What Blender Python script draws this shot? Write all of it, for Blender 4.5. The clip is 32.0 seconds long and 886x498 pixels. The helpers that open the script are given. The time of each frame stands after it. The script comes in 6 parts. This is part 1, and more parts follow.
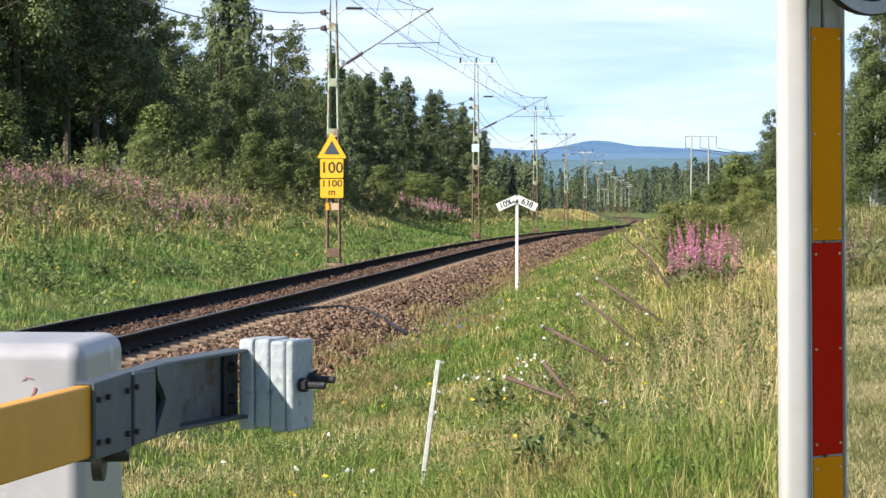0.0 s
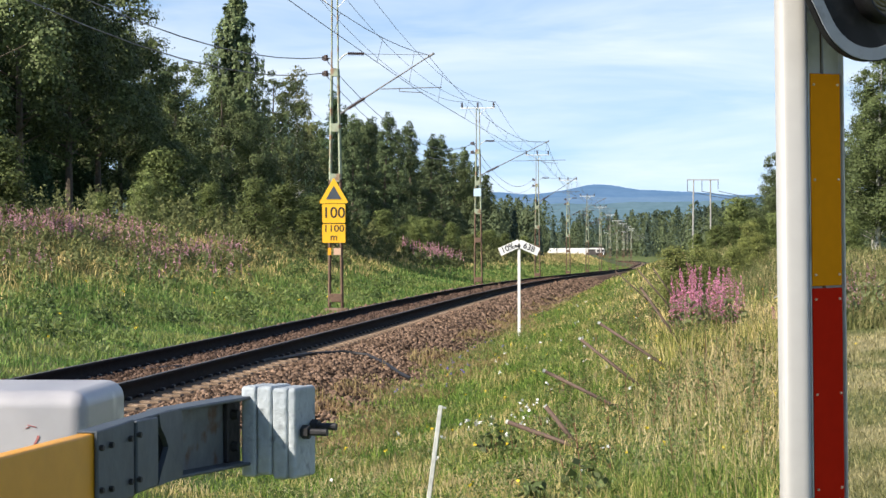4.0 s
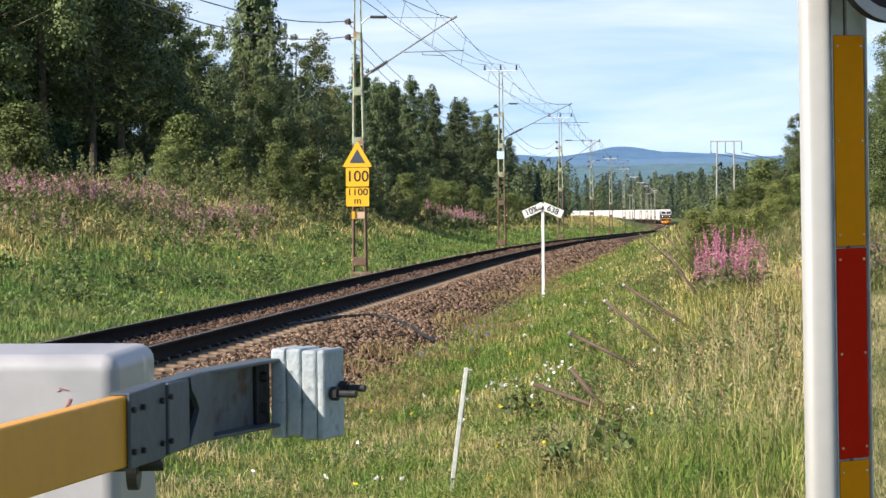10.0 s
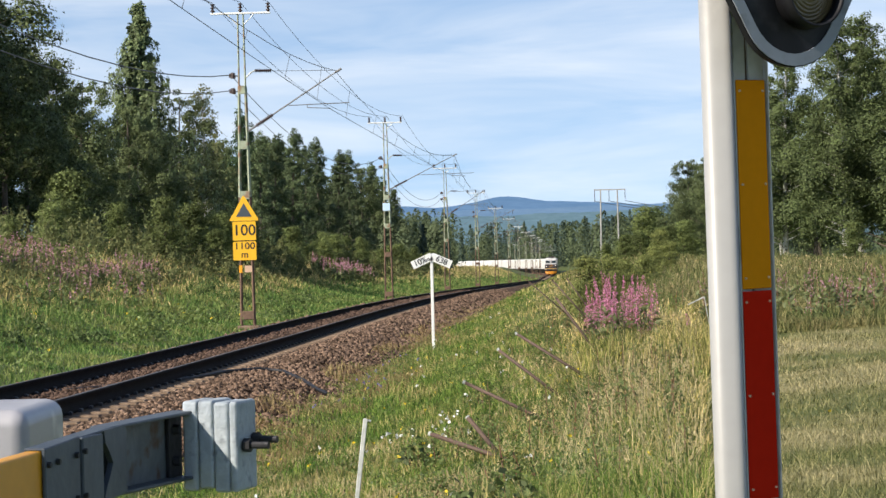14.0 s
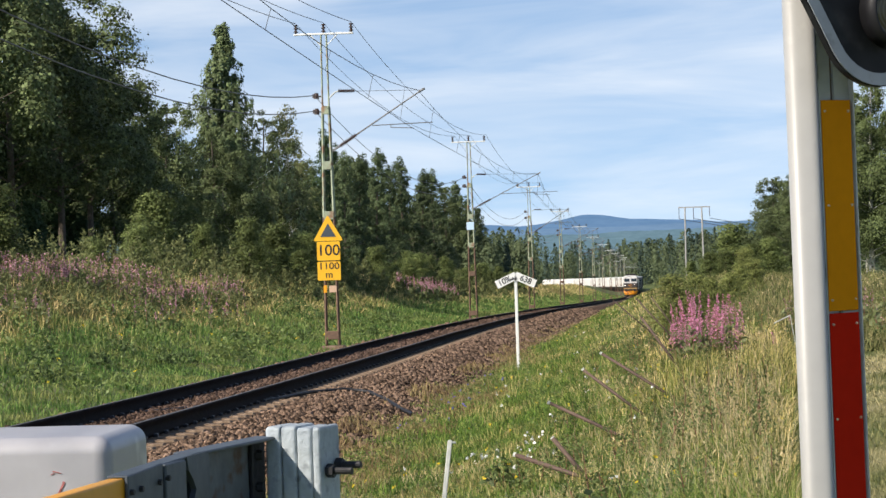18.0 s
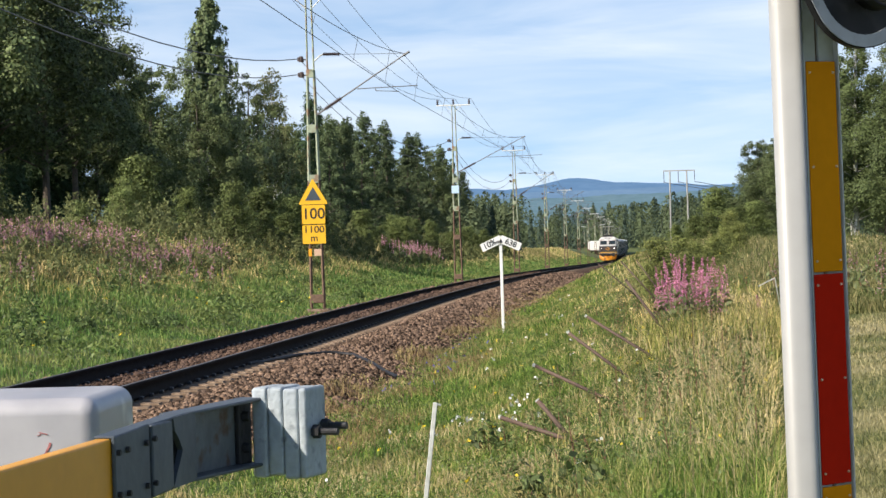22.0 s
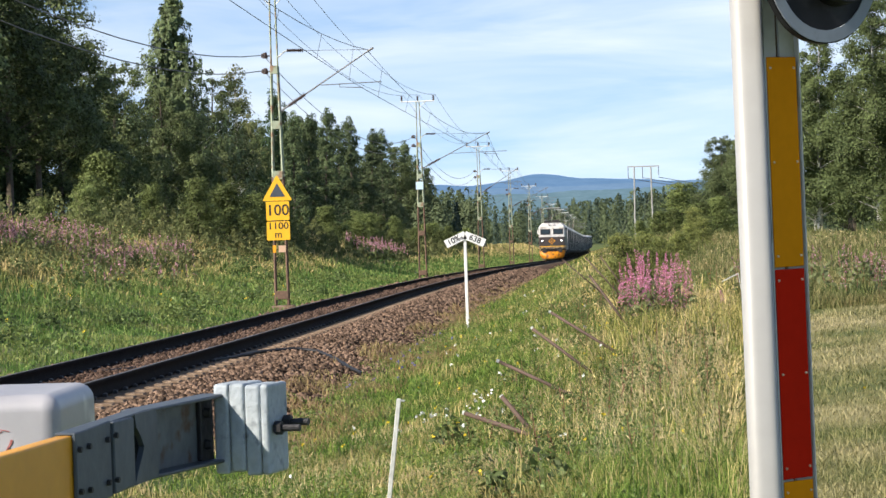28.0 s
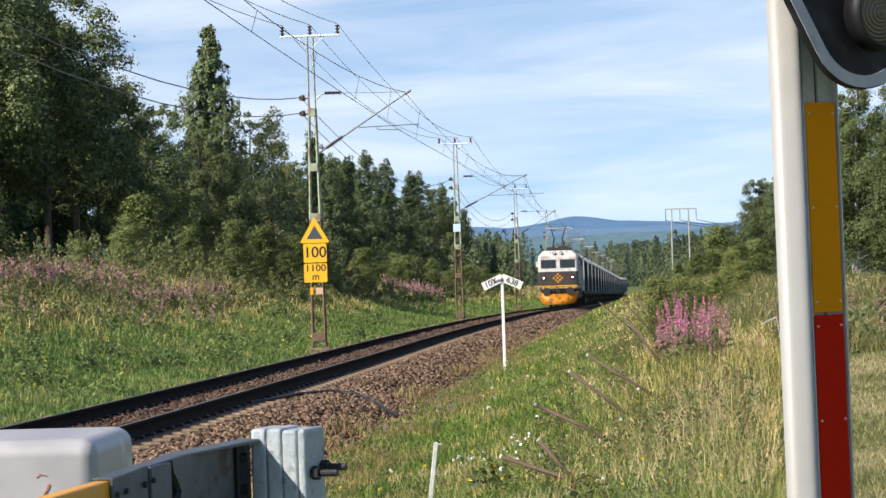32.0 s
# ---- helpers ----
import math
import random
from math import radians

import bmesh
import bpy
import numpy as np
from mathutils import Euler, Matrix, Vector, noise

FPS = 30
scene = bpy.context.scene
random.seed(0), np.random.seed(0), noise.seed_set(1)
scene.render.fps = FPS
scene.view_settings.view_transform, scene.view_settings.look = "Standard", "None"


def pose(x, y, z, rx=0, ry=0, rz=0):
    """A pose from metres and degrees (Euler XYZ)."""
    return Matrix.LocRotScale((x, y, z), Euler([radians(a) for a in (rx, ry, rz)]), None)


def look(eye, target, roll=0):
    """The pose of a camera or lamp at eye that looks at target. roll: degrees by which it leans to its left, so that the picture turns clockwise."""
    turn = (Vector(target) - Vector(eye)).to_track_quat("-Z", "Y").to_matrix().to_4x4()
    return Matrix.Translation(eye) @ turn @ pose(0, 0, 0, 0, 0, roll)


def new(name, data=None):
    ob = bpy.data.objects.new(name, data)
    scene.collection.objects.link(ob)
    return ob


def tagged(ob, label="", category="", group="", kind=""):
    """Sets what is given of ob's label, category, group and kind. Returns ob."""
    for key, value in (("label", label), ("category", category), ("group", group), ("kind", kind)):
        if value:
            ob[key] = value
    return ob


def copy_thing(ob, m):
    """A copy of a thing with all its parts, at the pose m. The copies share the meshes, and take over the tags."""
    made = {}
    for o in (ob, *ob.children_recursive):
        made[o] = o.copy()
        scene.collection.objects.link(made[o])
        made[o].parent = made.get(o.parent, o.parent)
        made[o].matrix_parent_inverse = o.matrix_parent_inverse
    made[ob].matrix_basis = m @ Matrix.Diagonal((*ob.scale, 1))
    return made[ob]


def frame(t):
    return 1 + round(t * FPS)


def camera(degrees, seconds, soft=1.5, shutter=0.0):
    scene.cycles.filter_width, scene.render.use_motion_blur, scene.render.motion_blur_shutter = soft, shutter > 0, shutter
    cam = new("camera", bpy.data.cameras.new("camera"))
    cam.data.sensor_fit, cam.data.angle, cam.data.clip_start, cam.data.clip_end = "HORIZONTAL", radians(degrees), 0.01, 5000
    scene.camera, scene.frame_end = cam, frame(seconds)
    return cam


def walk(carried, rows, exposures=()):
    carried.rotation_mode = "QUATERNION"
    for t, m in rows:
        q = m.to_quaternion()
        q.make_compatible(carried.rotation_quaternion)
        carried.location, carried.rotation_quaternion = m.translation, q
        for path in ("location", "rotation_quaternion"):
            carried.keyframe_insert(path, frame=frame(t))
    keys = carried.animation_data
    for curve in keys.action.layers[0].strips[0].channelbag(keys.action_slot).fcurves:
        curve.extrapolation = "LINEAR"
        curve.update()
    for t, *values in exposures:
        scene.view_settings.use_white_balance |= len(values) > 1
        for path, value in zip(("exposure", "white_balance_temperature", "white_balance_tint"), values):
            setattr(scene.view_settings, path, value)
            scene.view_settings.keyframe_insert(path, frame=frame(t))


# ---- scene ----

# ------------------------------------------------------------------ camera
cam = camera(19.34, 32.0, soft=1.5)
walk(cam, [
    (0, pose(0.075, 0.059, 2.037, 88.251, -0.029, -0.083)),
    (0.5, pose(0.083, 0.056, 2.040, 88.488, 0.052, -0.325)),
    (1, pose(0.086, 0.064, 2.041, 88.621, 0.106, -0.427)),
    (1.5, pose(0.091, 0.057, 2.043, 88.713, 0.348, -0.298)),
    (2, pose(0.087, 0.044, 2.042, 88.828, 0.527, -0.341)),
    (2.5, pose(0.080, 0.036, 2.043, 88.922, 0.474, -0.356)),
    (3, pose(0.075, 0.034, 2.044, 89.018, 0.337, -0.178)),
    (3.5, pose(0.078, 0.037, 2.045, 89.108, 0.237, 0.049)),
    (5.5, pose(0.076, 0.003, 2.045, 89.542, 0.001, -0.634)),
    (6, pose(0.077, -0.003, 2.047, 89.552, 0.143, -0.708)),
    (6.5, pose(0.080, 0.003, 2.047, 89.603, 0.275, -0.747)),
    (7, pose(0.081, 0.009, 2.046, 89.617, 0.375, -0.673)),
    (7.5, pose(0.087, 0.020, 2.044, 89.493, 0.481, -0.726)),
    (8, pose(0.087, 0.008, 2.042, 89.233, 0.727, -1.135)),
    (8.5, pose(0.096, -0.002, 2.044, 89.036, 0.778, -1.098)),
    (9, pose(0.109, -0.019, 2.042, 88.825, 0.761, -1.123)),
    (9.5, pose(0.101, -0.016, 2.046, 88.687, 0.643, -0.086)),
    (10, pose(0.068, -0.034, 2.045, 88.418, 0.506, 0.473)),
    (10.5, pose(0.052, -0.037, 2.041, 87.925, 0.640, -0.626)),
    (11, pose(0.040, -0.032, 2.040, 88.143, 0.667, -1.944)),
    (11.5, pose(0.025, -0.034, 2.040, 88.798, 0.768, -1.389)),
    (12, pose(0.009, -0.031, 2.038, 89.270, 1.209, -1.495)),
    (12.5, pose(-0.002, -0.026, 2.035, 89.343, 1.195, -1.749)),
    (13, pose(-0.012, -0.026, 2.035, 89.225, 0.969, -2.049)),
    (13.5, pose(-0.009, -0.033, 2.036, 89.280, 1.057, -2.065)),
    (14, pose(-0.006, -0.052, 2.037, 89.517, 1.433, -2.068)),
    (14.5, pose(-0.004, -0.060, 2.038, 89.750, 1.547, -1.955)),
    (16.5, pose(0.008, -0.024, 2.046, 89.768, 1.931, -1.417)),
    (17, pose(0.007, -0.019, 2.045, 89.651, 1.955, -0.694)),
    (17.5, pose(0.004, -0.009, 2.046, 89.636, 1.822, -0.385)),
    (18, pose(-0.001, -0.007, 2.052, 89.981, 1.766, -0.213)),
    (18.5, pose(-0.007, -0.003, 2.051, 90.252, 1.782, -0.075)),
    (19, pose(-0.006, 0.007, 2.053, 90.312, 1.953, 0.438)),
    (19.5, pose(-0.003, -0.008, 2.056, 90.404, 2.141, 0.715)),
    (20, pose(-0.006, -0.010, 2.057, 90.514, 2.182, 0.547)),
    (20.5, pose(-0.005, -0.006, 2.053, 90.266, 2.254, 0.453)),
    (21, pose(-0.004, -0.001, 2.051, 89.852, 2.218, -0.008)),
    (21.5, pose(-0.003, 0.006, 2.047, 89.467, 1.936, -0.357)),
    (22, pose(-0.003, -0.021, 2.045, 89.169, 1.795, -0.545)),
    (22.5, pose(-0.001, -0.030, 2.045, 89.032, 1.813, -0.467)),
    (23, pose(0.001, -0.044, 2.046, 88.994, 1.972, -0.297)),
    (23.5, pose(-0.002, -0.046, 2.047, 89.214, 1.915, -0.203)),
    (24, pose(-0.004, -0.046, 2.047, 89.459, 1.998, -0.104)),
    (24.5, pose(0.001, -0.038, 2.044, 89.457, 2.045, -0.337)),
    (25, pose(0.006, -0.032, 2.042, 89.141, 1.982, -1.411)),
    (25.5, pose(0.006, -0.041, 2.041, 88.846, 1.907, -1.797)),
    (27.5, pose(0.004, -0.021, 2.043, 89.019, 1.856, -1.385)),
    (28, pose(0.006, -0.023, 2.044, 89.059, 1.900, -1.326)),
    (28.5, pose(0.006, -0.031, 2.043, 89.071, 1.957, -1.338)),
    (29, pose(0.007, -0.010, 2.044, 89.017, 2.012, -1.321)),
    (29.5, pose(0.009, -0.009, 2.048, 89.111, 1.993, -1.324)),
    (30, pose(0.009, -0.017, 2.049, 89.566, 1.989, -1.359)),
    (30.5, pose(0.007, -0.028, 2.050, 89.816, 1.902, -1.265)),
    (31, pose(0.008, -0.013, 2.051, 89.962, 1.975, -0.883)),
    (31.5, pose(0.005, -0.007, 2.052, 90.060, 1.835, -0.624)),
    (32, pose(0.004, -0.016, 2.053, 90.013, 1.814, -0.506)),
], exposures=[(0, 0.95), (3, 0.85), (6, 0.66), (8, 0.64), (9.5, 0.72), (11, 0.87), (12, 0.76), (13, 0.61), (17, 0.54), (19, 0.51), (21, 0.52), (23, 0.76), (25, 0.74), (30, 0.75), (32, 0.66)])

# ------------------------------------------------------------------ sky, sun, exposure
SUN_DIR = Vector((-0.671, -0.4525, 0.588)).normalized()
world = bpy.data.worlds.new("world")
scene.world = world
world.use_nodes = True
wn, wl = world.node_tree.nodes, world.node_tree.links
wn.clear()
sky = wn.new("ShaderNodeTexSky")
sky.sky_type, sky.sun_disc = "NISHITA", False
sky.sun_elevation = math.asin(SUN_DIR.z)
sky.sun_rotation = math.atan2(SUN_DIR.x, SUN_DIR.y)
sky.air_density, sky.dust_density, sky.ozone_density = 1.0, 0.3, 2.5
wtc = wn.new("ShaderNodeTexCoord")
wmap = wn.new("ShaderNodeMapping")
wmap.inputs["Scale"].default_value = (9.0, 9.0, 55.0)
wmap.inputs["Rotation"].default_value = (0.0, radians(3), 0.0)
wno = wn.new("ShaderNodeTexNoise")
wno.inputs["Scale"].default_value, wno.inputs["Detail"].default_value = 0.85, 5.0
wno.inputs["Roughness"].default_value = 0.55
wno.inputs["Distortion"].default_value = 0.5
wramp = wn.new("ShaderNodeValToRGB")
wramp.color_ramp.elements[0].position, wramp.color_ramp.elements[1].position = 0.24, 0.88
wmix = wn.new("ShaderNodeMixRGB")
wmix.inputs["Color2"].default_value = (6.3, 6.5, 6.75, 1)
wmul = wn.new("ShaderNodeMath")
wmul.operation = "MULTIPLY"
wmul.inputs[1].default_value = 0.84
wbg = wn.new("ShaderNodeBackground")
wbg.inputs["Strength"].default_value = 0.112
wout = wn.new("ShaderNodeOutputWorld")
wlift = wn.new("ShaderNodeVectorMath")   # the thin pale band at the horizon lies below the hills here
wlift.operation = "ADD"
wlift.inputs[1].default_value = (0, 0, 0.16)
wl.new(wtc.outputs["Generated"], wlift.inputs[0])
wl.new(wlift.outputs[0], sky.inputs["Vector"])
wl.new(wtc.outputs["Generated"], wmap.inputs["Vector"])
wl.new(wmap.outputs["Vector"], wno.inputs["Vector"])
wl.new(wno.outputs["Fac"], wramp.inputs["Fac"])
wl.new(wramp.outputs["Color"], wmul.inputs[0])
wsep = wn.new("ShaderNodeSeparateXYZ")
wthin = wn.new("ShaderNodeMapRange")     # streaks, edge-on low down, thin out overhead to weaken the sky's fill light
wthin.inputs["From Min"].default_value, wthin.inputs["From Max"].default_value = 0.12, 0.45
wthin.inputs["To Min"].default_value, wthin.inputs["To Max"].default_value = 0.84, 0.04
wl.new(wtc.outputs["Generated"], wsep.inputs[0])
wl.new(wsep.outputs["Z"], wthin.inputs["Value"])
wl.new(wthin.outputs[0], wmul.inputs[1])
wl.new(wmul.outputs["Value"], wmix.inputs["Fac"])
wl.new(sky.outputs["Color"], wmix.inputs["Color1"])
wl.new(wmix.outputs["Color"], wbg.inputs["Color"])
wl.new(wbg.outputs["Background"], wout.inputs["Surface"])

sun_data = bpy.data.lights.new("sun", "SUN")
sun_data.energy, sun_data.angle, sun_data.color = 5.0, radians(0.53), (1.0, 0.905, 0.785)
sun = new("sun", sun_data)
sun.matrix_world = look(SUN_DIR * 50, (0, 0, 0))

# ------------------------------------------------------------------ materials
def mat(name, color, rough=0.7, metal=0.0, vary=0.18, fine=30.0, coarse=2.0, bump=0.15, stain=None, stain_at=0.62,
        island=0.0, leafy=0.0, per_object=0.0, spec=0.5):
    """A surface with grain at two scales, optional stains, per-piece variation and light through leaves."""
    m = bpy.data.materials.new(name)
    m.use_nodes = True
    n, l = m.node_tree.nodes, m.node_tree.links
    b = n["Principled BSDF"]
    out = n["Material Output"]
    b.inputs["Roughness"].default_value, b.inputs["Metallic"].default_value = rough, metal
    b.inputs["Specular IOR Level"].default_value = spec
    tc = n.new("ShaderNodeTexCoord")
    f = n.new("ShaderNodeTexNoise")
    f.inputs["Scale"].default_value, f.inputs["Detail"].default_value = fine, 4.0
    c = n.new("ShaderNodeTexNoise")
    c.inputs["Scale"].default_value, c.inputs["Detail"].default_value = coarse, 5.0
    l.new(tc.outputs["Object"], f.inputs["Vector"])
    l.new(tc.outputs["Object"], c.inputs["Vector"])
    add = n.new("ShaderNodeMath")
    add.operation = "ADD"
    l.new(f.outputs["Fac"], add.inputs[0])
    l.new(c.outputs["Fac"], add.inputs[1])
    r = n.new("ShaderNodeMapRange")
    r.inputs["From Min"].default_value, r.inputs["From Max"].default_value = 0.7, 1.3
    r.inputs["To Min"].default_value, r.inputs["To Max"].default_value = 1 - vary, 1 + vary
    l.new(add.outputs[0], r.inputs["Value"])
    value = r.outputs[0]
    for amount, node, socket in ((island, "ShaderNodeNewGeometry", "Random Per Island"), (per_object, "ShaderNodeObjectInfo", "Random")):
        if amount:
            g = n.new(node)
            rr = n.new("ShaderNodeMapRange")
            rr.inputs["To Min"].default_value, rr.inputs["To Max"].default_value = 1 - amount, 1 + amount
            l.new(g.outputs[socket], rr.inputs["Value"])
            mu = n.new("ShaderNodeMath")
            mu.operation = "MULTIPLY"
            l.new(value, mu.inputs[0])
            l.new(rr.outputs[0], mu.inputs[1])
            value = mu.outputs[0]
    mixc = n.new("ShaderNodeVectorMath")
    mixc.operation = "SCALE"
    mixc.inputs[0].default_value = color
    l.new(value, mixc.inputs["Scale"])
    col = mixc.outputs[0]
    if stain:
        s = n.new("ShaderNodeTexNoise")
        s.inputs["Scale"].default_value, s.inputs["Detail"].default_value = coarse * 2.7, 7.0
        l.new(tc.outputs["Object"], s.inputs["Vector"])
        ramp = n.new("ShaderNodeValToRGB")
        ramp.color_ramp.elements[0].position, ramp.color_ramp.elements[1].position = stain_at - 0.05, stain_at + 0.08
        l.new(s.outputs["Fac"], ramp.inputs["Fac"])
        mx = n.new("ShaderNodeMixRGB")
        mx.inputs["Color2"].default_value = (*stain, 1)
        l.new(ramp.outputs["Color"], mx.inputs["Fac"])
        l.new(col, mx.inputs["Color1"])
        col = mx.outputs["Color"]
    l.new(col, b.inputs["Base Color"])
    if bump:
        bp = n.new("ShaderNodeBump")
        bp.inputs["Strength"].default_value, bp.inputs["Distance"].default_value = bump, 0.02
        l.new(add.outputs[0], bp.inputs["Height"])
        l.new(bp.outputs["Normal"], b.inputs["Normal"])
    if leafy:
        t = n.new("ShaderNodeBsdfTranslucent")
        l.new(col, t.inputs["Color"])
        ms = n.new("ShaderNodeMixShader")
        ms.inputs["Fac"].default_value = leafy
        l.new(b.outputs[0], ms.inputs[1])
        l.new(t.outputs[0], ms.inputs[2])
        l.new(ms.outputs[0], out.inputs["Surface"])
    return m


def patchy(name, colors, scale, rough=0.8, leafy=0.3, island=0.25, fine=4.0, stretch=(1, 1, 1)):
    """Plants or soil whose colour wanders over the ground between several tones."""
    m = mat(name, colors[0], rough, vary=0.1, island=island, leafy=leafy, bump=0.0, fine=fine, spec=0.2)
    n, l = m.node_tree.nodes, m.node_tree.links
    tc = n.new("ShaderNodeTexCoord")
    mp = n.new("ShaderNodeMapping")
    mp.inputs["Scale"].default_value = stretch
    w = n.new("ShaderNodeTexNoise")
    w.inputs["Scale"].default_value, w.inputs["Detail"].default_value, w.inputs["Roughness"].default_value = scale, 5.0, 0.65
    ramp = n.new("ShaderNodeValToRGB")
    els = ramp.color_ramp.elements
    while len(els) < len(colors):
        els.new(0.5)
    for i, c in enumerate(colors):
        els[i].position = 0.37 + 0.26 * i / max(1, len(colors) - 1)
        els[i].color = (*c, 1)
    g = n.new("ShaderNodeNewGeometry")
    jit = n.new("ShaderNodeMath")
    jit.operation = "MULTIPLY_ADD"
    jit.inputs[1].default_value, jit.inputs[2].default_value = 0.22, -0.11
    add = n.new("ShaderNodeMath")
    add.operation = "ADD"
    l.new(tc.outputs["Object"], mp.inputs["Vector"])
    l.new(mp.outputs["Vector"], w.inputs["Vector"])
    l.new(g.outputs["Random Per Island"], jit.inputs[0])
    l.new(w.outputs["Fac"], add.inputs[0])
    l.new(jit.outputs[0], add.inputs[1])
    l.new(add.outputs[0], ramp.inputs["Fac"])
    sc = next(x for x in n if x.bl_idname == "ShaderNodeVectorMath")
    l.new(ramp.outputs["Color"], sc.inputs[0])
    return m


M_RAIL = mat("rail_steel", (0.017, 0.0135, 0.012), 0.9, 0.0, 0.25, 40, 3, 0.2, stain=(0.030, 0.02, 0.015), spec=0.08)
M_RAILHEAD = mat("rail_head", (0.10, 0.095, 0.09), 0.6, 0.5, 0.12, 60, 2, 0.05)
M_SLEEPER = mat("sleeper_concrete", (0.25, 0.185, 0.13), 0.95, 0, 0.25, 25, 3, 0.4, stain=(0.15, 0.105, 0.072), stain_at=0.5, per_object=0.25, spec=0.05)
# darker copy of the ballast stone, for the strip between the rails
M_BALLAST_DARK = mat("dark_brown_ballast_stone", (0.090, 0.060, 0.045), 0.95, 0, 0.25, 20, 1.3, 0.5, island=0.7, spec=0.05)
M_BALLAST = mat("ballast_stone", (0.150, 0.101, 0.071), 0.95, 0, 0.3, 20, 0.5, 0.5, island=0.85, spec=0.05)
M_CREAM = mat("grimy_cream_paint", (0.50, 0.36, 0.20), 0.6, 0, 0.25, 5, 1.2, 0.05, stain=(0.10, 0.06, 0.04), stain_at=0.52)
M_FINES = mat("sandy_ballast_fines", (0.112, 0.078, 0.052), 0.95, 0, 0.35, 30, 2.0, 0.8, stain=(0.09, 0.062, 0.045), stain_at=0.54, spec=0.03)
M_BED = mat("ballast_bed", (0.085, 0.056, 0.041), 0.95, 0, 0.45, 22, 3, 1.0, spec=0.03)
M_GALV = mat("weathered_galvanised_steel", (0.42, 0.44, 0.41), 0.55, 0.35, 0.2, 20, 2, 0.1, stain=(0.30, 0.29, 0.24))
M_MAST = mat("green_grey_mast_paint", (0.30, 0.34, 0.24), 0.65, 0.1, 0.2, 8, 1.1, 0.1, stain=(0.24, 0.15, 0.09), stain_at=0.55)
M_RUSTMAST = mat("rusty_mast_steel", (0.15, 0.095, 0.065), 0.8, 0.2, 0.3, 12, 1.5, 0.3)
M_WHITEARM = mat("white_crossarm_paint", (0.7, 0.72, 0.7), 0.5, 0, 0.1, 15, 2, 0.05)
M_INSUL = mat("brown_glazed_porcelain", (0.040, 0.022, 0.018), 0.55, 0, 0.15, 10, 2, 0.0)
M_WIRE = mat("weathered_copper_wire", (0.11, 0.115, 0.12), 0.6, 0.5, 0.1, 10, 1, 0)
M_SIGNYELLOW = mat("yellow_sign_paint", (0.85, 0.46, 0.02), 0.45, 0, 0.06, 20, 3, 0.03)
M_BLACK = mat("black_sign_paint", (0.02, 0.02, 0.022), 0.5, 0, 0.1, 20, 3, 0.03)
M_SLATE = mat("dark_grey_sign_field", (0.06, 0.075, 0.09), 0.5, 0, 0.1, 20, 3, 0.03)
M_BLUETAG = mat("pale_blue_plate", (0.55, 0.72, 0.88), 0.4, 0, 0.05, 20, 3, 0.02)
M_WHITE = mat("white_sign_paint", (0.78, 0.78, 0.74), 0.5, 0, 0.06, 25, 4, 0.05, stain=(0.55, 0.53, 0.48), stain_at=0.7)
M_TANPLATE = mat("faded_tan_plate", (0.60, 0.40, 0.27), 0.6, 0, 0.1, 20, 3, 0.03)
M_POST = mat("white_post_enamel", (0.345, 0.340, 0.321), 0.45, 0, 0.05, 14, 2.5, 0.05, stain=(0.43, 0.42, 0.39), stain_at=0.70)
M_BRASS = mat("dull_brass_screw", (0.66, 0.50, 0.32), 0.4, 0.3, 0.15, 60, 9, 0.05)
M_BOOM = mat("yellow_boom_paint", (0.66, 0.30, 0.016), 0.42, 0, 0.06, 18, 3, 0.04, stain=(0.55, 0.27, 0.03), stain_at=0.75)
M_BOARDY = mat("amber_reflective_board", (0.66, 0.242, 0.004), 0.8, 0, 0.05, 30, 4, 0.02, spec=0.06)
M_BOARDR = mat("red_reflective_board", (0.48, 0.014, 0.003), 0.8, 0, 0.06, 30, 4, 0.02, spec=0.06)
M_ARM = mat("grey_painted_steel_arm", (0.070, 0.084, 0.098), 0.55, 0.2, 0.15, 22, 5, 0.12, stain=(0.085, 0.055, 0.035), stain_at=0.68)
M_SLOT_SHADE = mat("slot_shade_black", (0.008, 0.009, 0.010), 0.95, 0, 0.2, 20, 5, 0.1, spec=0.05)
M_WEIGHT = mat("flaking_pale_grey_paint", (0.335, 0.375, 0.398), 0.65, 0, 0.14, 45, 9, 0.3, stain=(0.19, 0.215, 0.235), stain_at=0.62)
M_DARKIRON = mat("dark_iron", (0.03, 0.03, 0.032), 0.55, 0.5, 0.2, 30, 5, 0.2)
M_CABINET = mat("white_fibreglass_cabinet", (0.345, 0.34, 0.355), 0.4, 0, 0.05, 14, 2, 0.05, stain=(0.55, 0.54, 0.53), stain_at=0.7)
M_REDMARK = mat("red_scratch_paint", (0.36, 0.12, 0.11), 0.6, 0, 0.3, 60, 20, 0.05)
M_SIGNALPLATE = mat("black_signal_plate", (0.010, 0.010, 0.012), 0.55, 0, 0.3, 12, 3, 0.05, stain=(0.026, 0.026, 0.028), stain_at=0.6, spec=0.25)
M_SIGNALRIM = mat("grey_signal_border", (0.25, 0.275, 0.305), 0.6, 0, 0.10, 20, 4, 0.05, stain=(0.17, 0.18, 0.19), stain_at=0.66)
M_STAKE = mat("weathered_grey_stake", (0.46, 0.47, 0.43), 0.85, 0, 0.2, 25, 4, 0.3)
M_SIDE = mat("grey_green_wagon_side", (0.052, 0.062, 0.056), 0.75, 0, 0.2, 4, 0.5, 0.08, per_object=0.15, spec=0.1)
M_ROD = mat("rusty_red_steel_rod", (0.112, 0.073, 0.054), 0.75, 0.2, 0.25, 25, 4, 0.2)
M_BARK = mat("grey_brown_bark", (0.10, 0.08, 0.06), 0.9, 0, 0.3, 14, 2, 0.8)
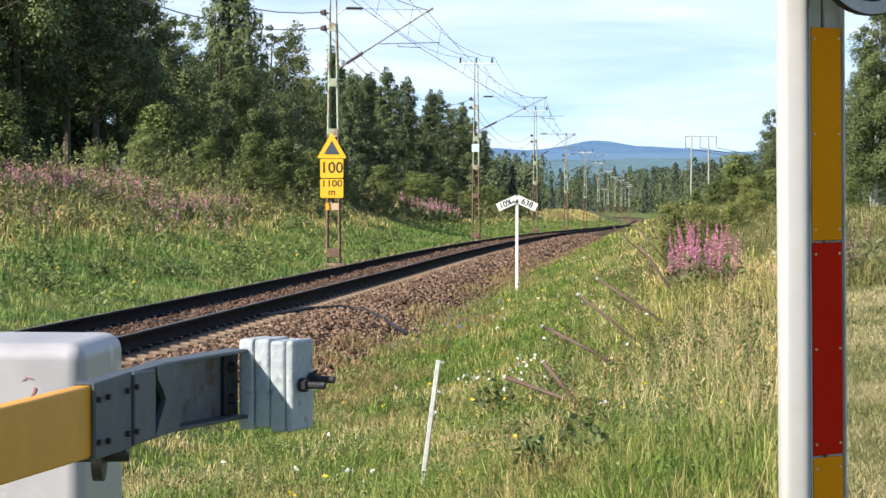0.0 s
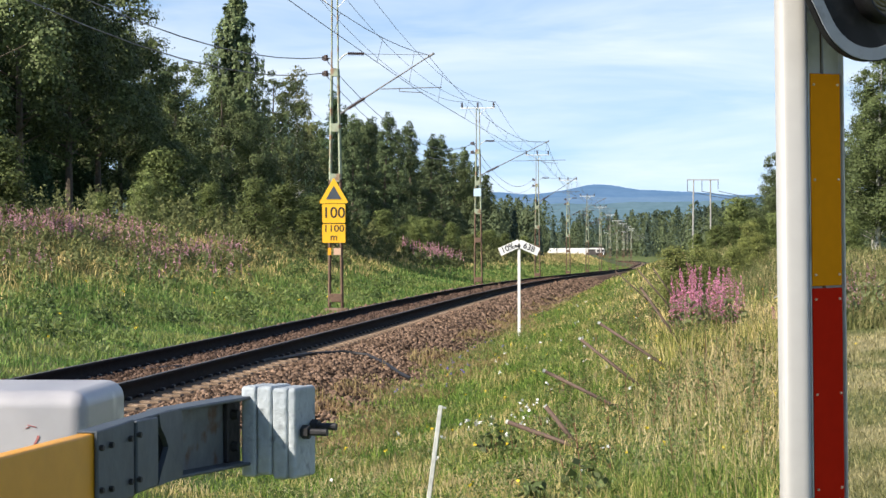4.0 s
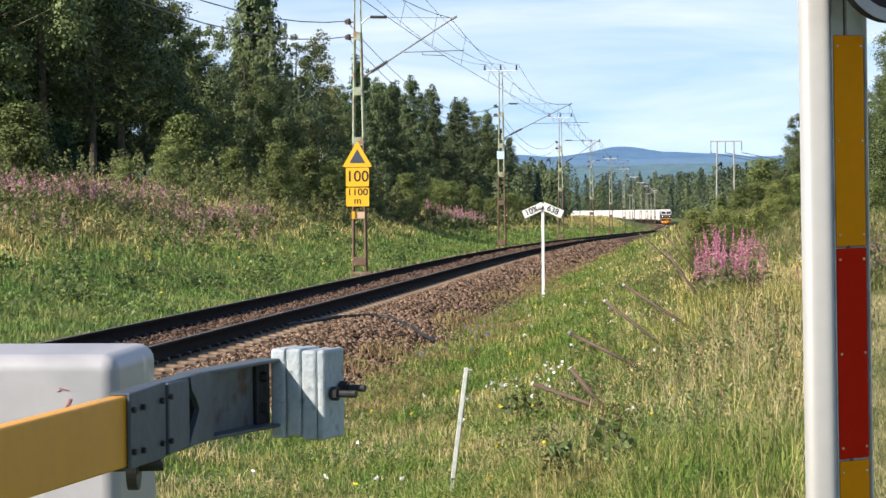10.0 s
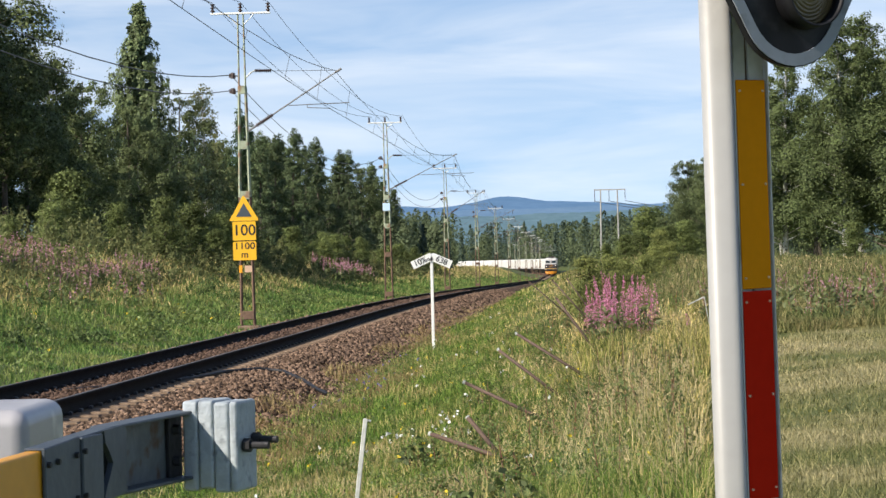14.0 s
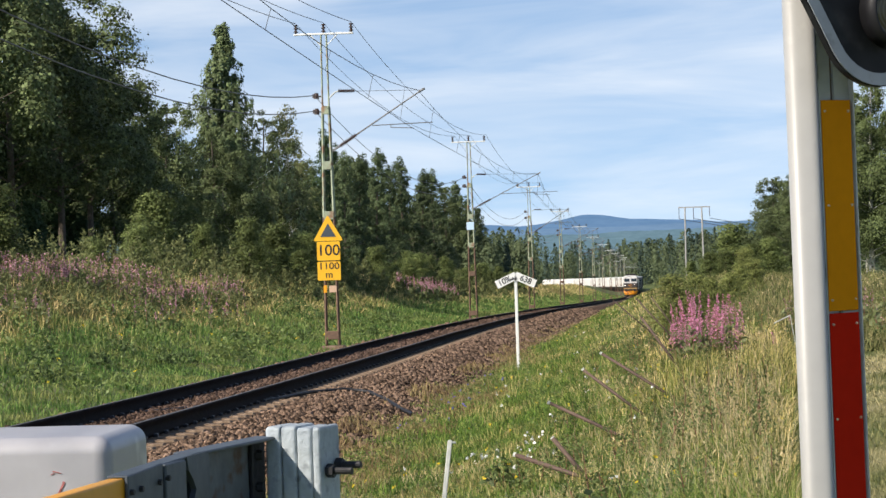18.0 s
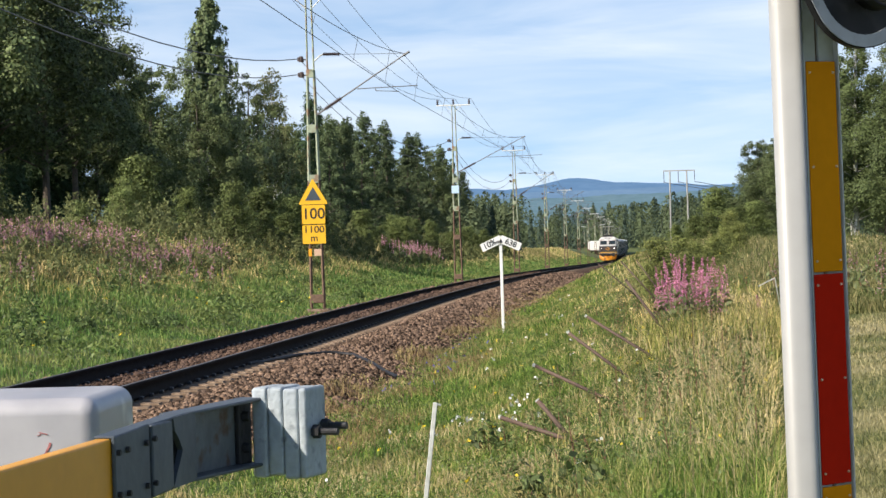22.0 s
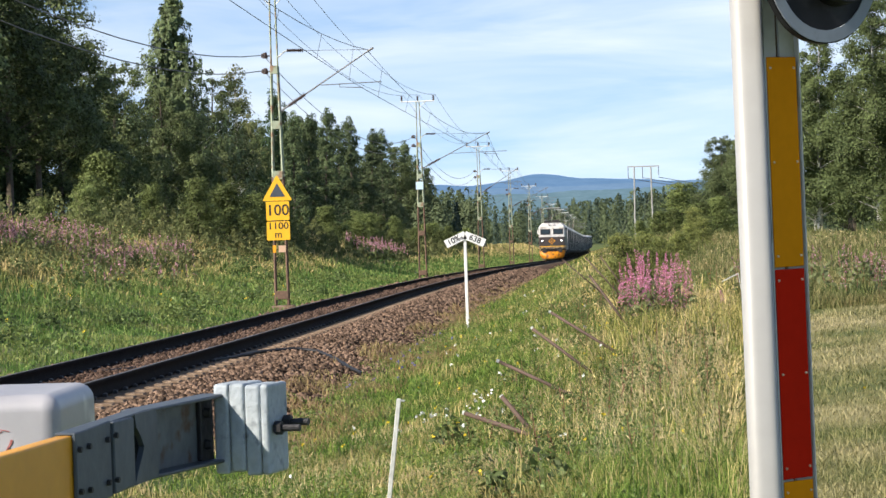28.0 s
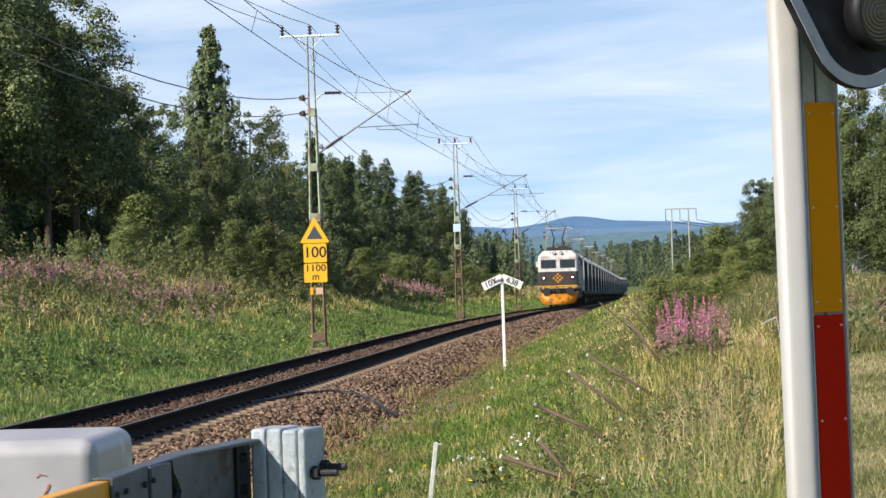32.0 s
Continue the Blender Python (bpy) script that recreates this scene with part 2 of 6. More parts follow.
M_BIRCHBARK = mat("white_birch_bark", (0.55, 0.53, 0.48), 0.8, 0, 0.15, 10, 2.5, 0.4, stain=(0.06, 0.05, 0.045), stain_at=0.56)
M_LEAF_BIRCH = mat("birch_leaves", (0.096, 0.124, 0.046), 0.6, 0, 0.32, 1.5, 0.35, 0, island=0.5, leafy=0.14, per_object=0.2, spec=0.15)
M_LEAF_PALE = mat("pale_birch_leaves", (0.15, 0.155, 0.060), 0.6, 0, 0.15, 6, 0.35, 0, island=0.3, leafy=0.30, spec=0.3)
M_LEAF_DARK = mat("aspen_leaves", (0.098, 0.124, 0.050), 0.6, 0, 0.34, 1.5, 0.35, 0, island=0.55, leafy=0.12, per_object=0.25, spec=0.15)
M_NEEDLE = mat("spruce_needles", (0.040, 0.066, 0.030), 0.7, 0, 0.15, 8, 0.4, 0, island=0.2, leafy=0.1, per_object=0.15, spec=0.1)
M_BUSH = mat("willow_leaves", (0.124, 0.153, 0.050), 0.6, 0, 0.3, 1.5, 0.3, 0, island=0.5, leafy=0.28, per_object=0.3, spec=0.15)
# far crowns: base colours lightened and blued to paint in the air haze
M_FARSPRUCE = mat("haze_toned_spruces", (0.060, 0.086, 0.064), 0.8, 0, 0.25, 0.12, 0.05, 0, island=0.25, leafy=0.1, spec=0.1)
M_FARWOOD = mat("haze_toned_woods", (0.098, 0.124, 0.064), 0.8, 0, 0.38, 0.12, 0.05, 0, island=0.25, leafy=0.2, spec=0.1)
M_TALLWEED = mat("tall_weed_leaves", (0.160, 0.175, 0.072), 0.7, 0, 0.3, 1.2, 0.15, 0, island=0.4, leafy=0.3, spec=0.1)
M_LEAF_DEEP = mat("deep_green_birch_leaves", (0.076, 0.102, 0.046), 0.6, 0, 0.30, 1.5, 0.35, 0, island=0.45, leafy=0.14, per_object=0.25, spec=0.15)
M_LEAF_WEEP = mat("weeping_birch_leaves", (0.112, 0.146, 0.062), 0.55, 0, 0.3, 1.5, 0.35, 0, island=0.5, leafy=0.16, spec=0.2)
M_SAPLING = mat("pale_sapling_leaves", (0.190, 0.210, 0.064), 0.6, 0, 0.3, 1.5, 0.4, 0, island=0.5, leafy=0.28, per_object=0.2, spec=0.15)
M_PINK = mat("fireweed_blossom", (0.60, 0.235, 0.37), 0.7, 0, 0.1, 6, 0.6, 0, island=0.5, leafy=0.35)
M_PALEPINK = mat("fading_fireweed_blossom", (0.45, 0.245, 0.295), 0.7, 0, 0.15, 6, 0.6, 0, island=0.5, leafy=0.3)
M_TUBE = mat("dark_weathered_tube", (0.15, 0.15, 0.15), 0.6, 0.4, 0.15, 10, 2, 0.1)
M_GRASS_U = patchy("upper_bank_grass", [(0.213, 0.250, 0.075), (0.325, 0.312, 0.106), (0.450, 0.375, 0.150), (0.537, 0.413, 0.200)], 0.35, island=0.4)
M_WEED = mat("broad_weed_leaves", (0.135, 0.185, 0.045), 0.6, 0, 0.15, 6, 0.6, 0, island=0.5, leafy=0.3)
M_STEM = mat("fireweed_stem", (0.24, 0.11, 0.07), 0.8, 0, 0.15, 6, 0.6, 0, island=0.3, leafy=0.2)
M_FWLEAF = mat("fireweed_leaf", (0.14, 0.165, 0.060), 0.65, 0, 0.15, 6, 0.6, 0, island=0.4, leafy=0.3)
M_GRASS_R = patchy("meadow_grass", [(0.128, 0.175, 0.036), (0.222, 0.238, 0.060), (0.352, 0.308, 0.100), (0.585, 0.445, 0.205)], 0.8, island=0.75)
M_GRASS_N = patchy("trackside_grass", [(0.090, 0.168, 0.029), (0.140, 0.230, 0.040), (0.207, 0.252, 0.058), (0.381, 0.314, 0.134)], 0.9, island=0.6)
M_GRASS_L = patchy("bank_grass", [(0.085, 0.175, 0.042), (0.130, 0.220, 0.054), (0.180, 0.240, 0.068), (0.240, 0.255, 0.086)], 0.42, island=0.4)
M_DRY = patchy("dry_grass_heads", [(0.56, 0.45, 0.23), (0.64, 0.53, 0.30), (0.36, 0.26, 0.13)], 0.5, island=0.45)
M_SOIL = patchy("grassy_soil", [(0.055, 0.085, 0.020), (0.085, 0.11, 0.028), (0.13, 0.12, 0.05)], 0.45, leafy=0.0, island=0.0)
M_FIELD = patchy("mown_field_stubble", [(0.140, 0.160, 0.055), (0.220, 0.212, 0.085), (0.300, 0.275, 0.130), (0.375, 0.330, 0.175)], 0.45, island=0.5)
M_HEADLAND = patchy("olive_weeds", [(0.095, 0.130, 0.040), (0.165, 0.180, 0.062), (0.200, 0.195, 0.078), (0.255, 0.220, 0.098)], 0.7, island=0.5)
M_DARKWEED = mat("dark_weed_leaves", (0.085, 0.125, 0.042), 0.65, 0, 0.2, 5, 0.6, 0, island=0.55, leafy=0.2, spec=0.2)
M_RUSTWEB = mat("rust_streaked_grey_paint", (0.105, 0.122, 0.132), 0.6, 0.2, 0.2, 25, 5, 0.15, stain=(0.080, 0.048, 0.026), stain_at=0.56)
M_DRYRED = patchy("withered_grass", [(0.26, 0.165, 0.085), (0.34, 0.25, 0.12), (0.22, 0.19, 0.075)], 0.8, island=0.4)
M_FORB = mat("meadow_forb_leaves", (0.120, 0.155, 0.050), 0.6, 0, 0.2, 5, 0.6, 0, island=0.5, leafy=0.28, spec=0.2)
M_CHANNEL = mat("pale_grey_painted_steel", (0.48, 0.48, 0.45), 0.6, 0.0, 0.15, 20, 2, 0.1, stain=(0.26, 0.25, 0.22))
M_DAISY = mat("white_petals", (0.8, 0.8, 0.76), 0.6, 0, 0.05, 10, 2, 0, leafy=0.2)
M_BUTTER = mat("yellow_petals", (0.75, 0.55, 0.03), 0.6, 0, 0.08, 10, 2, 0, leafy=0.2)
M_BLUEFL = mat("violet_blue_petals", (0.16, 0.14, 0.42), 0.6, 0, 0.1, 10, 2, 0, leafy=0.2)
M_LWHITE = mat("loco_white_paint", (0.56, 0.55, 0.53), 0.5, 0, 0.14, 6, 0.9, 0.02, stain=(0.36, 0.33, 0.29), stain_at=0.58)
M_LDARK = mat("loco_dark_brown_paint", (0.045, 0.036, 0.034), 0.45, 0, 0.12, 6, 0.9, 0.02)
M_LORANGE = mat("loco_orange_paint", (0.88, 0.38, 0.018), 0.45, 0, 0.1, 6, 0.9, 0.02, stain=(0.30, 0.13, 0.04), stain_at=0.58)
M_LGREY = mat("underframe_grime", (0.03, 0.028, 0.027), 0.8, 0.2, 0.25, 6, 1, 0.2)
M_LGLASS = mat("cab_glass", (0.02, 0.03, 0.035), 0.06, 0, 0.02, 4, 1, 0)
M_WAGON = mat("white_wagon_tarpaulin", (0.62, 0.61, 0.58), 0.55, 0, 0.08, 4, 0.5, 0.08, stain=(0.33, 0.33, 0.32), stain_at=0.64, per_object=0.06)
M_PYLON = mat("grey_pole_wood", (0.34, 0.33, 0.31), 0.8, 0, 0.15, 4, 0.6, 0.1)
M_HEADLAMP = bpy.data.materials.new("lit_headlamp")
M_HEADLAMP.use_nodes = True
M_HEADLAMP.node_tree.nodes["Principled BSDF"].inputs["Emission Color"].default_value = (1, 0.97, 0.9, 1)
M_HEADLAMP.node_tree.nodes["Principled BSDF"].inputs["Emission Strength"].default_value = 6.0
M_LENS = bpy.data.materials.new("ribbed_signal_lens")
M_LENS.use_nodes = True
_b = M_LENS.node_tree.nodes["Principled BSDF"]
_b.inputs["Base Color"].default_value = (0.13, 0.098, 0.042, 1)
_b.inputs["Roughness"].default_value, _b.inputs["Transmission Weight"].default_value = 0.28, 0.10


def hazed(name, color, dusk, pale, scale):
    """Far land: woods and clearings in flat glowing tones, with the blue air haze painted in."""
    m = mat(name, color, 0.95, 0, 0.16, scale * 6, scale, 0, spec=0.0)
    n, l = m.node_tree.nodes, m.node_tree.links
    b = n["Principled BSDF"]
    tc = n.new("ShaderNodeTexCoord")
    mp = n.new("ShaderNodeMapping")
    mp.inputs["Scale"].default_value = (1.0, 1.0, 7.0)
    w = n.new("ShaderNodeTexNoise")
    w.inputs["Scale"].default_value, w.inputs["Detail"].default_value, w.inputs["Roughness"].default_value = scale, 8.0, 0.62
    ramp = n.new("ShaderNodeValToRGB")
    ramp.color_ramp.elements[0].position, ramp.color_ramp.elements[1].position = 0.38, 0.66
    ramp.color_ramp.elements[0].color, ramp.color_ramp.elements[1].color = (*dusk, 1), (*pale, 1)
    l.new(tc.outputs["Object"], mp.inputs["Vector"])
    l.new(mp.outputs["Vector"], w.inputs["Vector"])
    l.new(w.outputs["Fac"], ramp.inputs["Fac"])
    # the emission carries the painted haze; the land itself is no light source
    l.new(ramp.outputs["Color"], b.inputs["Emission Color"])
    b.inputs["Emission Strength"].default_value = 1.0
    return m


M_HILL = hazed("haze_glow_hill", (0.03, 0.05, 0.07), (0.065, 0.129, 0.238), (0.086, 0.156, 0.272), 0.02)
M_FOOTHILL = hazed("haze_glow_foothill", (0.04, 0.06, 0.07), (0.078, 0.142, 0.250), (0.106, 0.174, 0.288), 0.03)
M_PLAIN = hazed("haze_glow_plain", (0.04, 0.065, 0.06), (0.062, 0.108, 0.152), (0.094, 0.146, 0.204), 0.05)


# ------------------------------------------------------------------ mesh helpers
def arrays(name, verts, faces):
    """A mesh from numpy arrays: vertices (n, 3) and faces (m, 3 or 4)."""
    me = bpy.data.meshes.new(name)
    verts, faces = np.asarray(verts, np.float32), np.asarray(faces, np.int32)
    k = faces.shape[1]
    me.vertices.add(len(verts))
    me.vertices.foreach_set("co", verts.ravel())
    me.loops.add(faces.size)
    me.loops.foreach_set("vertex_index", faces.ravel())
    me.polygons.add(len(faces))
    me.polygons.foreach_set("loop_start", np.arange(0, faces.size, k, dtype=np.int32))
    me.polygons.foreach_set("loop_total", np.full(len(faces), k, np.int32))
    me.update(calc_edges=True)
    return me


def part(name, bm, material, parent, label="", smooth=False):
    """Links a bmesh or mesh as one mesh object under a thing or a part."""
    if isinstance(bm, bmesh.types.BMesh):
        me = bpy.data.meshes.new(name)
        bmesh.ops.recalc_face_normals(bm, faces=bm.faces[:])
        bm.to_mesh(me)
        bm.free()
    else:
        me = bm
    if not me.materials:
        me.materials.append(material)
    if smooth:
        me.polygons.foreach_set("use_smooth", np.ones(len(me.polygons), bool))
    ob = new(name, me)
    if parent is not None:
        ob.parent = parent
    if label:
        ob["label"] = label
    return ob


def thing(name, at, label, category, group="", kind="", turn=0.0, scale=1.0):
    ob = new(name)
    ob.empty_display_size = 0.1
    ob.location, ob.rotation_euler = at, (0, 0, turn)
    ob.scale = (scale, scale, scale)
    return tagged(ob, label, category, group, kind)


def box(bm, c, s, m=None, bevel=0.0, seg=2):
    """A box of size s about c, turned by m, with rounded edges."""
    t = Matrix.Translation(c) @ (m or Matrix()) @ Matrix.Diagonal((*s, 1))
    vs = bmesh.ops.create_cube(bm, size=1.0, matrix=t)["verts"]
    if bevel:
        es = list({e for v in vs for e in v.link_edges})
        bmesh.ops.bevel(bm, geom=es, offset=bevel, segments=seg, affect="EDGES", profile=0.5)
    return bm


def rod(bm, a, b, r, r2=None, n=8):
    """A round bar from a to b."""
    a, b = Vector(a), Vector(b)
    d = b - a
    m = Matrix.Translation((a + b) / 2) @ d.to_track_quat("Z", "Y").to_matrix().to_4x4()
    bmesh.ops.create_cone(bm, cap_ends=True, segments=n, radius1=r, radius2=r if r2 is None else r2, depth=d.length, matrix=m)
    return bm


def slab(bm, pts, thick, m=None):
    """A flat plate with the outline pts in its own XZ plane, thick along Y."""
    m = m or Matrix()
    f = [bm.verts.new(m @ Vector((x, -thick / 2, z))) for x, z in pts]
    k = [bm.verts.new(m @ Vector((x, thick / 2, z))) for x, z in pts]
    bm.faces.new(f)
    bm.faces.new(k[::-1])
    for i in range(len(pts)):
        j = (i + 1) % len(pts)
        bm.faces.new((f[i], f[j], k[j], k[i]))
    return bm


def B():
    return bmesh.new()


def sheds(bm, a, b, count, core, wide, n=12):
    """A turned porcelain body from a to b: a core with count round sheds, in one surface."""
    a, b = Vector(a), Vector(b)
    d = b - a
    turn = d.to_track_quat("Z", "Y").to_matrix()
    rings = []
    for k in range(count):
        for f, r in ((0.0, core), (0.3, core), (0.42, wide), (0.62, wide * 0.96), (0.78, core)):
            c = a + d * ((k + f) / count)
            rings.append([bm.verts.new(c + turn @ Vector((r * math.cos(q * 2 * math.pi / n), r * math.sin(q * 2 * math.pi / n), 0))) for q in range(n)])
    for r0, r1 in zip(rings, rings[1:]):
        for q in range(n):
            bm.faces.new((r0[q], r0[(q + 1) % n], r1[(q + 1) % n], r1[q]))
    bm.faces.new(rings[0][::-1]), bm.faces.new(rings[-1])
    return bm


def wire(name, pts, r, material, parent, n=4):
    """A cable through the points, as a thin tube."""
    p = np.asarray(pts, float)
    d = np.gradient(p, axis=0)
    d /= np.linalg.norm(d, axis=1)[:, None]
    side = np.cross(d, (0, 0, 1.0))
    side /= np.maximum(np.linalg.norm(side, axis=1)[:, None], 1e-6)
    up = np.cross(side, d)
    a = np.arange(n) * 2 * np.pi / n
    v = (p[:, None] + r * (np.cos(a)[None, :, None] * side[:, None] + np.sin(a)[None, :, None] * up[:, None])).reshape(-1, 3)
    i = np.arange(len(p) - 1)[:, None] * n + np.arange(n)[None]
    j = np.arange(len(p) - 1)[:, None] * n + (np.arange(n)[None] + 1) % n
    f = np.stack([i, j, j + n, i + n], -1).reshape(-1, 4)
    return part(name, arrays(name, v, f), material, parent)


def writing(text, size, m, material, parent, name="figure", depth=0.002):
    """Letters of the built-in font, as a mesh; m puts the text's XY plane in place."""
    cu = bpy.data.curves.new(name, "FONT")
    cu.offset = 0.010 * size
    cu.body, cu.size, cu.extrude, cu.align_x, cu.align_y = text, size, depth, "CENTER", "CENTER"
    tmp = bpy.data.objects.new(name, cu)
    scene.collection.objects.link(tmp)
    me = bpy.data.meshes.new_from_object(tmp.evaluated_get(bpy.context.evaluated_depsgraph_get()))
    bpy.data.objects.remove(tmp)
    me.transform(m)
    me.materials.clear()
    made = []
    bm = bmesh.new()
    bm.from_mesh(me)
    left = set(bm.verts)
    while left:                      # one object for each character stroke
        todo, island = [left.pop()], set()
        while todo:
            v = todo.pop()
            island.add(v)
            for e in v.link_edges:
                o = e.other_vert(v)
                if o in left:
                    left.remove(o)
                    todo.append(o)
        order = sorted(island, key=lambda v: v.index)
        at = {v: i for i, v in enumerate(order)}
        fs = [[at[v] for v in f.verts] for f in bm.faces if f.verts[0] in island]
        one = bpy.data.meshes.new(name)
        one.from_pydata([v.co[:] for v in order], [], fs)
        made.append(part(name, one, material, parent))
    bm.free()
    return made


FACING = Matrix.Rotation(radians(90), 4, "X")  # text stands upright and faces -Y

# ------------------------------------------------------------------ plan: the line, its grade, the ground
BEND_AT, BEND_END, BEND = 660.0, 1010.0, 1.15e-6      # where the straight eases into the bend to the left
GAUGE = 1.435
MAST_Y = [19.0 + 61.0 * i for i in range(15)]


def xc(y):
    """Where the centre of the track crosses the depth y."""
    k = min(max(0.0, y - BEND_AT), BEND_END - BEND_AT)
    return -6.97 + 0.088 * y - BEND * k ** 3 - 3 * BEND * (BEND_END - BEND_AT) ** 2 * max(0.0, y - BEND_END)


def line_at(s):
    """Centre of the track and its heading (angle from +Y to the right) at the depth s."""
    return xc(s), s, math.atan(xc(s + 0.5) - xc(s - 0.5))


def land_z(y):
    return 0.24 - 0.006 * y - 0.0137 * 25 * math.log1p(math.exp(min(60, (y - 80) / 25))) + 0.0056 * max(0.0, y - 500)


def rail_z(y):
    """Top of the rails: the land's fall, and a short ramp up to the crossing."""
    return land_z(y) + 0.10 * max(0.0, (62 - max(y, 5.0)) / 31) ** 1.5


PROFILE_U = [-400, -60, -30, -18, -13.5, -11, -8, -5.5, -4.0, -3.0, -2.4, -1.7, 1.7, 2.1, 3.0, 3.8, 5.0, 6.0, 7.5, 10, 14, 22, 40, 400]
FAR_U = [3.0, 3.8, 5.0, 6.2, 8.0, 10, 14, 22, 40, 400]      # the low cutting on the right, past the crossing
FAR_Z = [-0.52, -0.32, 0.20, 0.70, 1.08, 1.20, 1.05, 0.85, 0.9, 1.0]
PROFILE_Z = [4.0, 3.2, 2.6, 2.3, 1.95, 1.35, 0.45, -0.22, -0.42, -0.55, -0.5, -0.22, -0.22, -0.265, -0.52, -0.48, -0.30, -0.02, 0.25, 0.42, 0.55, 0.75, 0.9, 1.0]


def ground_z(x, y):
    """Height of the ground."""
    u = x - xc(y)
    lift = min(1.0, max(0.0, (4.2 - abs(u)) / 1.6))
    yy = min(y, 1000.0)
    z = land_z(yy) * (1 - lift) + rail_z(yy) * lift + float(np.interp(u, PROFILE_U, PROFILE_Z))
    if u > 3.0 and y > 38:
        z += min(1.0, (y - 38) / 45) * float(np.interp(u, FAR_U, FAR_Z) - np.interp(u, PROFILE_U, PROFILE_Z))
    k = min(1.0, max(0.0, (abs(u) - 3.2) / 2.0))
    z += k * 0.09 * noise.noise(Vector((x * 0.35, y * 0.35, 0.3))) + k * 0.16 * noise.noise(Vector((x * 0.09, y * 0.09, 4.0)))
    if y > 1000:
        z -= 0.004 * (min(y, 3000) - 1000)
    return z


# ------------------------------------------------------------------ the ground sheet
def build_ground():
    us = sorted(set([-3000, -1500, -800, -400, -200, -120, -80, -60, -45, -36, -30, -26, -22] + list(np.arange(-20, 20.01, 0.5)) + [-3.5, -3.2, -2.8, -2.4, -2.0, -1.7, 1.7, 2.2]
                    + [22, 24, 27, 30, 35, 40, 50, 65, 90, 120, 200, 400, 800, 1500, 3000]))
    ys = [-60, -40, -25, -12, -4] + list(np.arange(0, 60, 0.8)) + list(np.arange(60, 140, 2.0)) + list(np.arange(140, 400, 6.0)) + list(np.arange(400, 1000, 20.0)) + [1100, 1250, 1500, 2000, 2600, 3400, 4500]
    v = []
    for y in ys:
        c = xc(y)
        for u in us:
            v.append((c + u, y, ground_z(c + u, y)))
    nu = len(us)
    i = (np.arange(len(ys) - 1)[:, None] * nu + np.arange(nu - 1)[None]).ravel()
    me = arrays("ground", v, np.stack([i, i + 1, i + 1 + nu, i + nu], 1))
    uu = np.array([us[k % nu] for k in i])
    un = np.array([us[k % nu + 1] for k in i])
    yy = np.array([ys[k // nu] for k in i])
    idx = np.zeros(len(i), np.int32)
    idx[(uu >= -2.8) & (un <= 3.01) & (yy > 27)] = 1
    idx[(uu >= 0.49) & (un <= 1.71) & (yy > 27)] = 3
    idx[(uu - 6.97 + 0.088 * yy > 0.137 * yy) & (un <= 24) & (yy > 10) & (yy < 37)] = 2
    me.materials.append(M_SOIL), me.materials.append(M_BED), me.materials.append(M_FIELD), me.materials.append(M_FINES)
    me.polygons.foreach_set("material_index", idx)
    me.polygons.foreach_set("use_smooth", np.ones(len(idx), bool))
    tagged(part("ground", me, M_SOIL, None), "grassy ground with a ballasted railway bed and mown field", "ground", kind="structure")


build_ground()

# distance: wooded plain and the blue hills, all flat against the sky
def ridge(name, y, x0, x1, heights, base, material, label, rough=0.0, step=40.0):
    xs = np.arange(x0, x1 + 1, step)
    hx = [h[0] for h in heights]
    hz = [h[1] for h in heights]
    top = np.interp(xs, hx, hz)
    top = np.convolve(np.pad(top, 2, "edge"), np.ones(5) / 5, "valid")
    top = top + np.array([rough * noise.noise(Vector((x * 0.021, y, 2.0))) + rough * 0.5 * noise.noise(Vector((x * 0.09, y, 5.0))) for x in xs])
    n = len(xs)
    v = [(x, y, base) for x in xs] + [(x, y + 250, t) for x, t in zip(xs, top)] + [(x, y + 900, base) for x in xs]
    i = np.arange(n - 1)
    f = np.concatenate([np.stack([i, i + 1, i + 1 + n, i + n], 1), np.stack([i + n, i + n + 1, i + 1 + 2 * n, i + 2 * n], 1)])
    return tagged(part(name, arrays(name, v, f), material, None, smooth=True), label, "backdrop", kind="structure")


ridge("backdrop_hill", 4200, -900, 1500, [(-900, 30), (60, 39), (108, 39), (130, 36), (152, 35), (172, 36.5), (203, 41), (228, 45.5), (250, 51.0), (262, 52.2), (275, 51.6), (287, 51.4), (309, 47.0), (339, 42.3), (378, 41.0), (424, 38.5), (464, 36), (520, 30), (1500, 15)], -60, M_HILL, "long wooded hill ridge far away, painted in blue haze", 0.8, 5.0)
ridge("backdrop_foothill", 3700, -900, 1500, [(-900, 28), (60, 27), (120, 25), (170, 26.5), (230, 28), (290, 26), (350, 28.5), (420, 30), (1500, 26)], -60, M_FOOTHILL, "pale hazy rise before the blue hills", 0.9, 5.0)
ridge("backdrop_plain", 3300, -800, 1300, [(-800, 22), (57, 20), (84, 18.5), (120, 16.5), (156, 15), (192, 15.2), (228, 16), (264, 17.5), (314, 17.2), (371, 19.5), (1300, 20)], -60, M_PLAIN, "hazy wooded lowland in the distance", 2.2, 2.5)


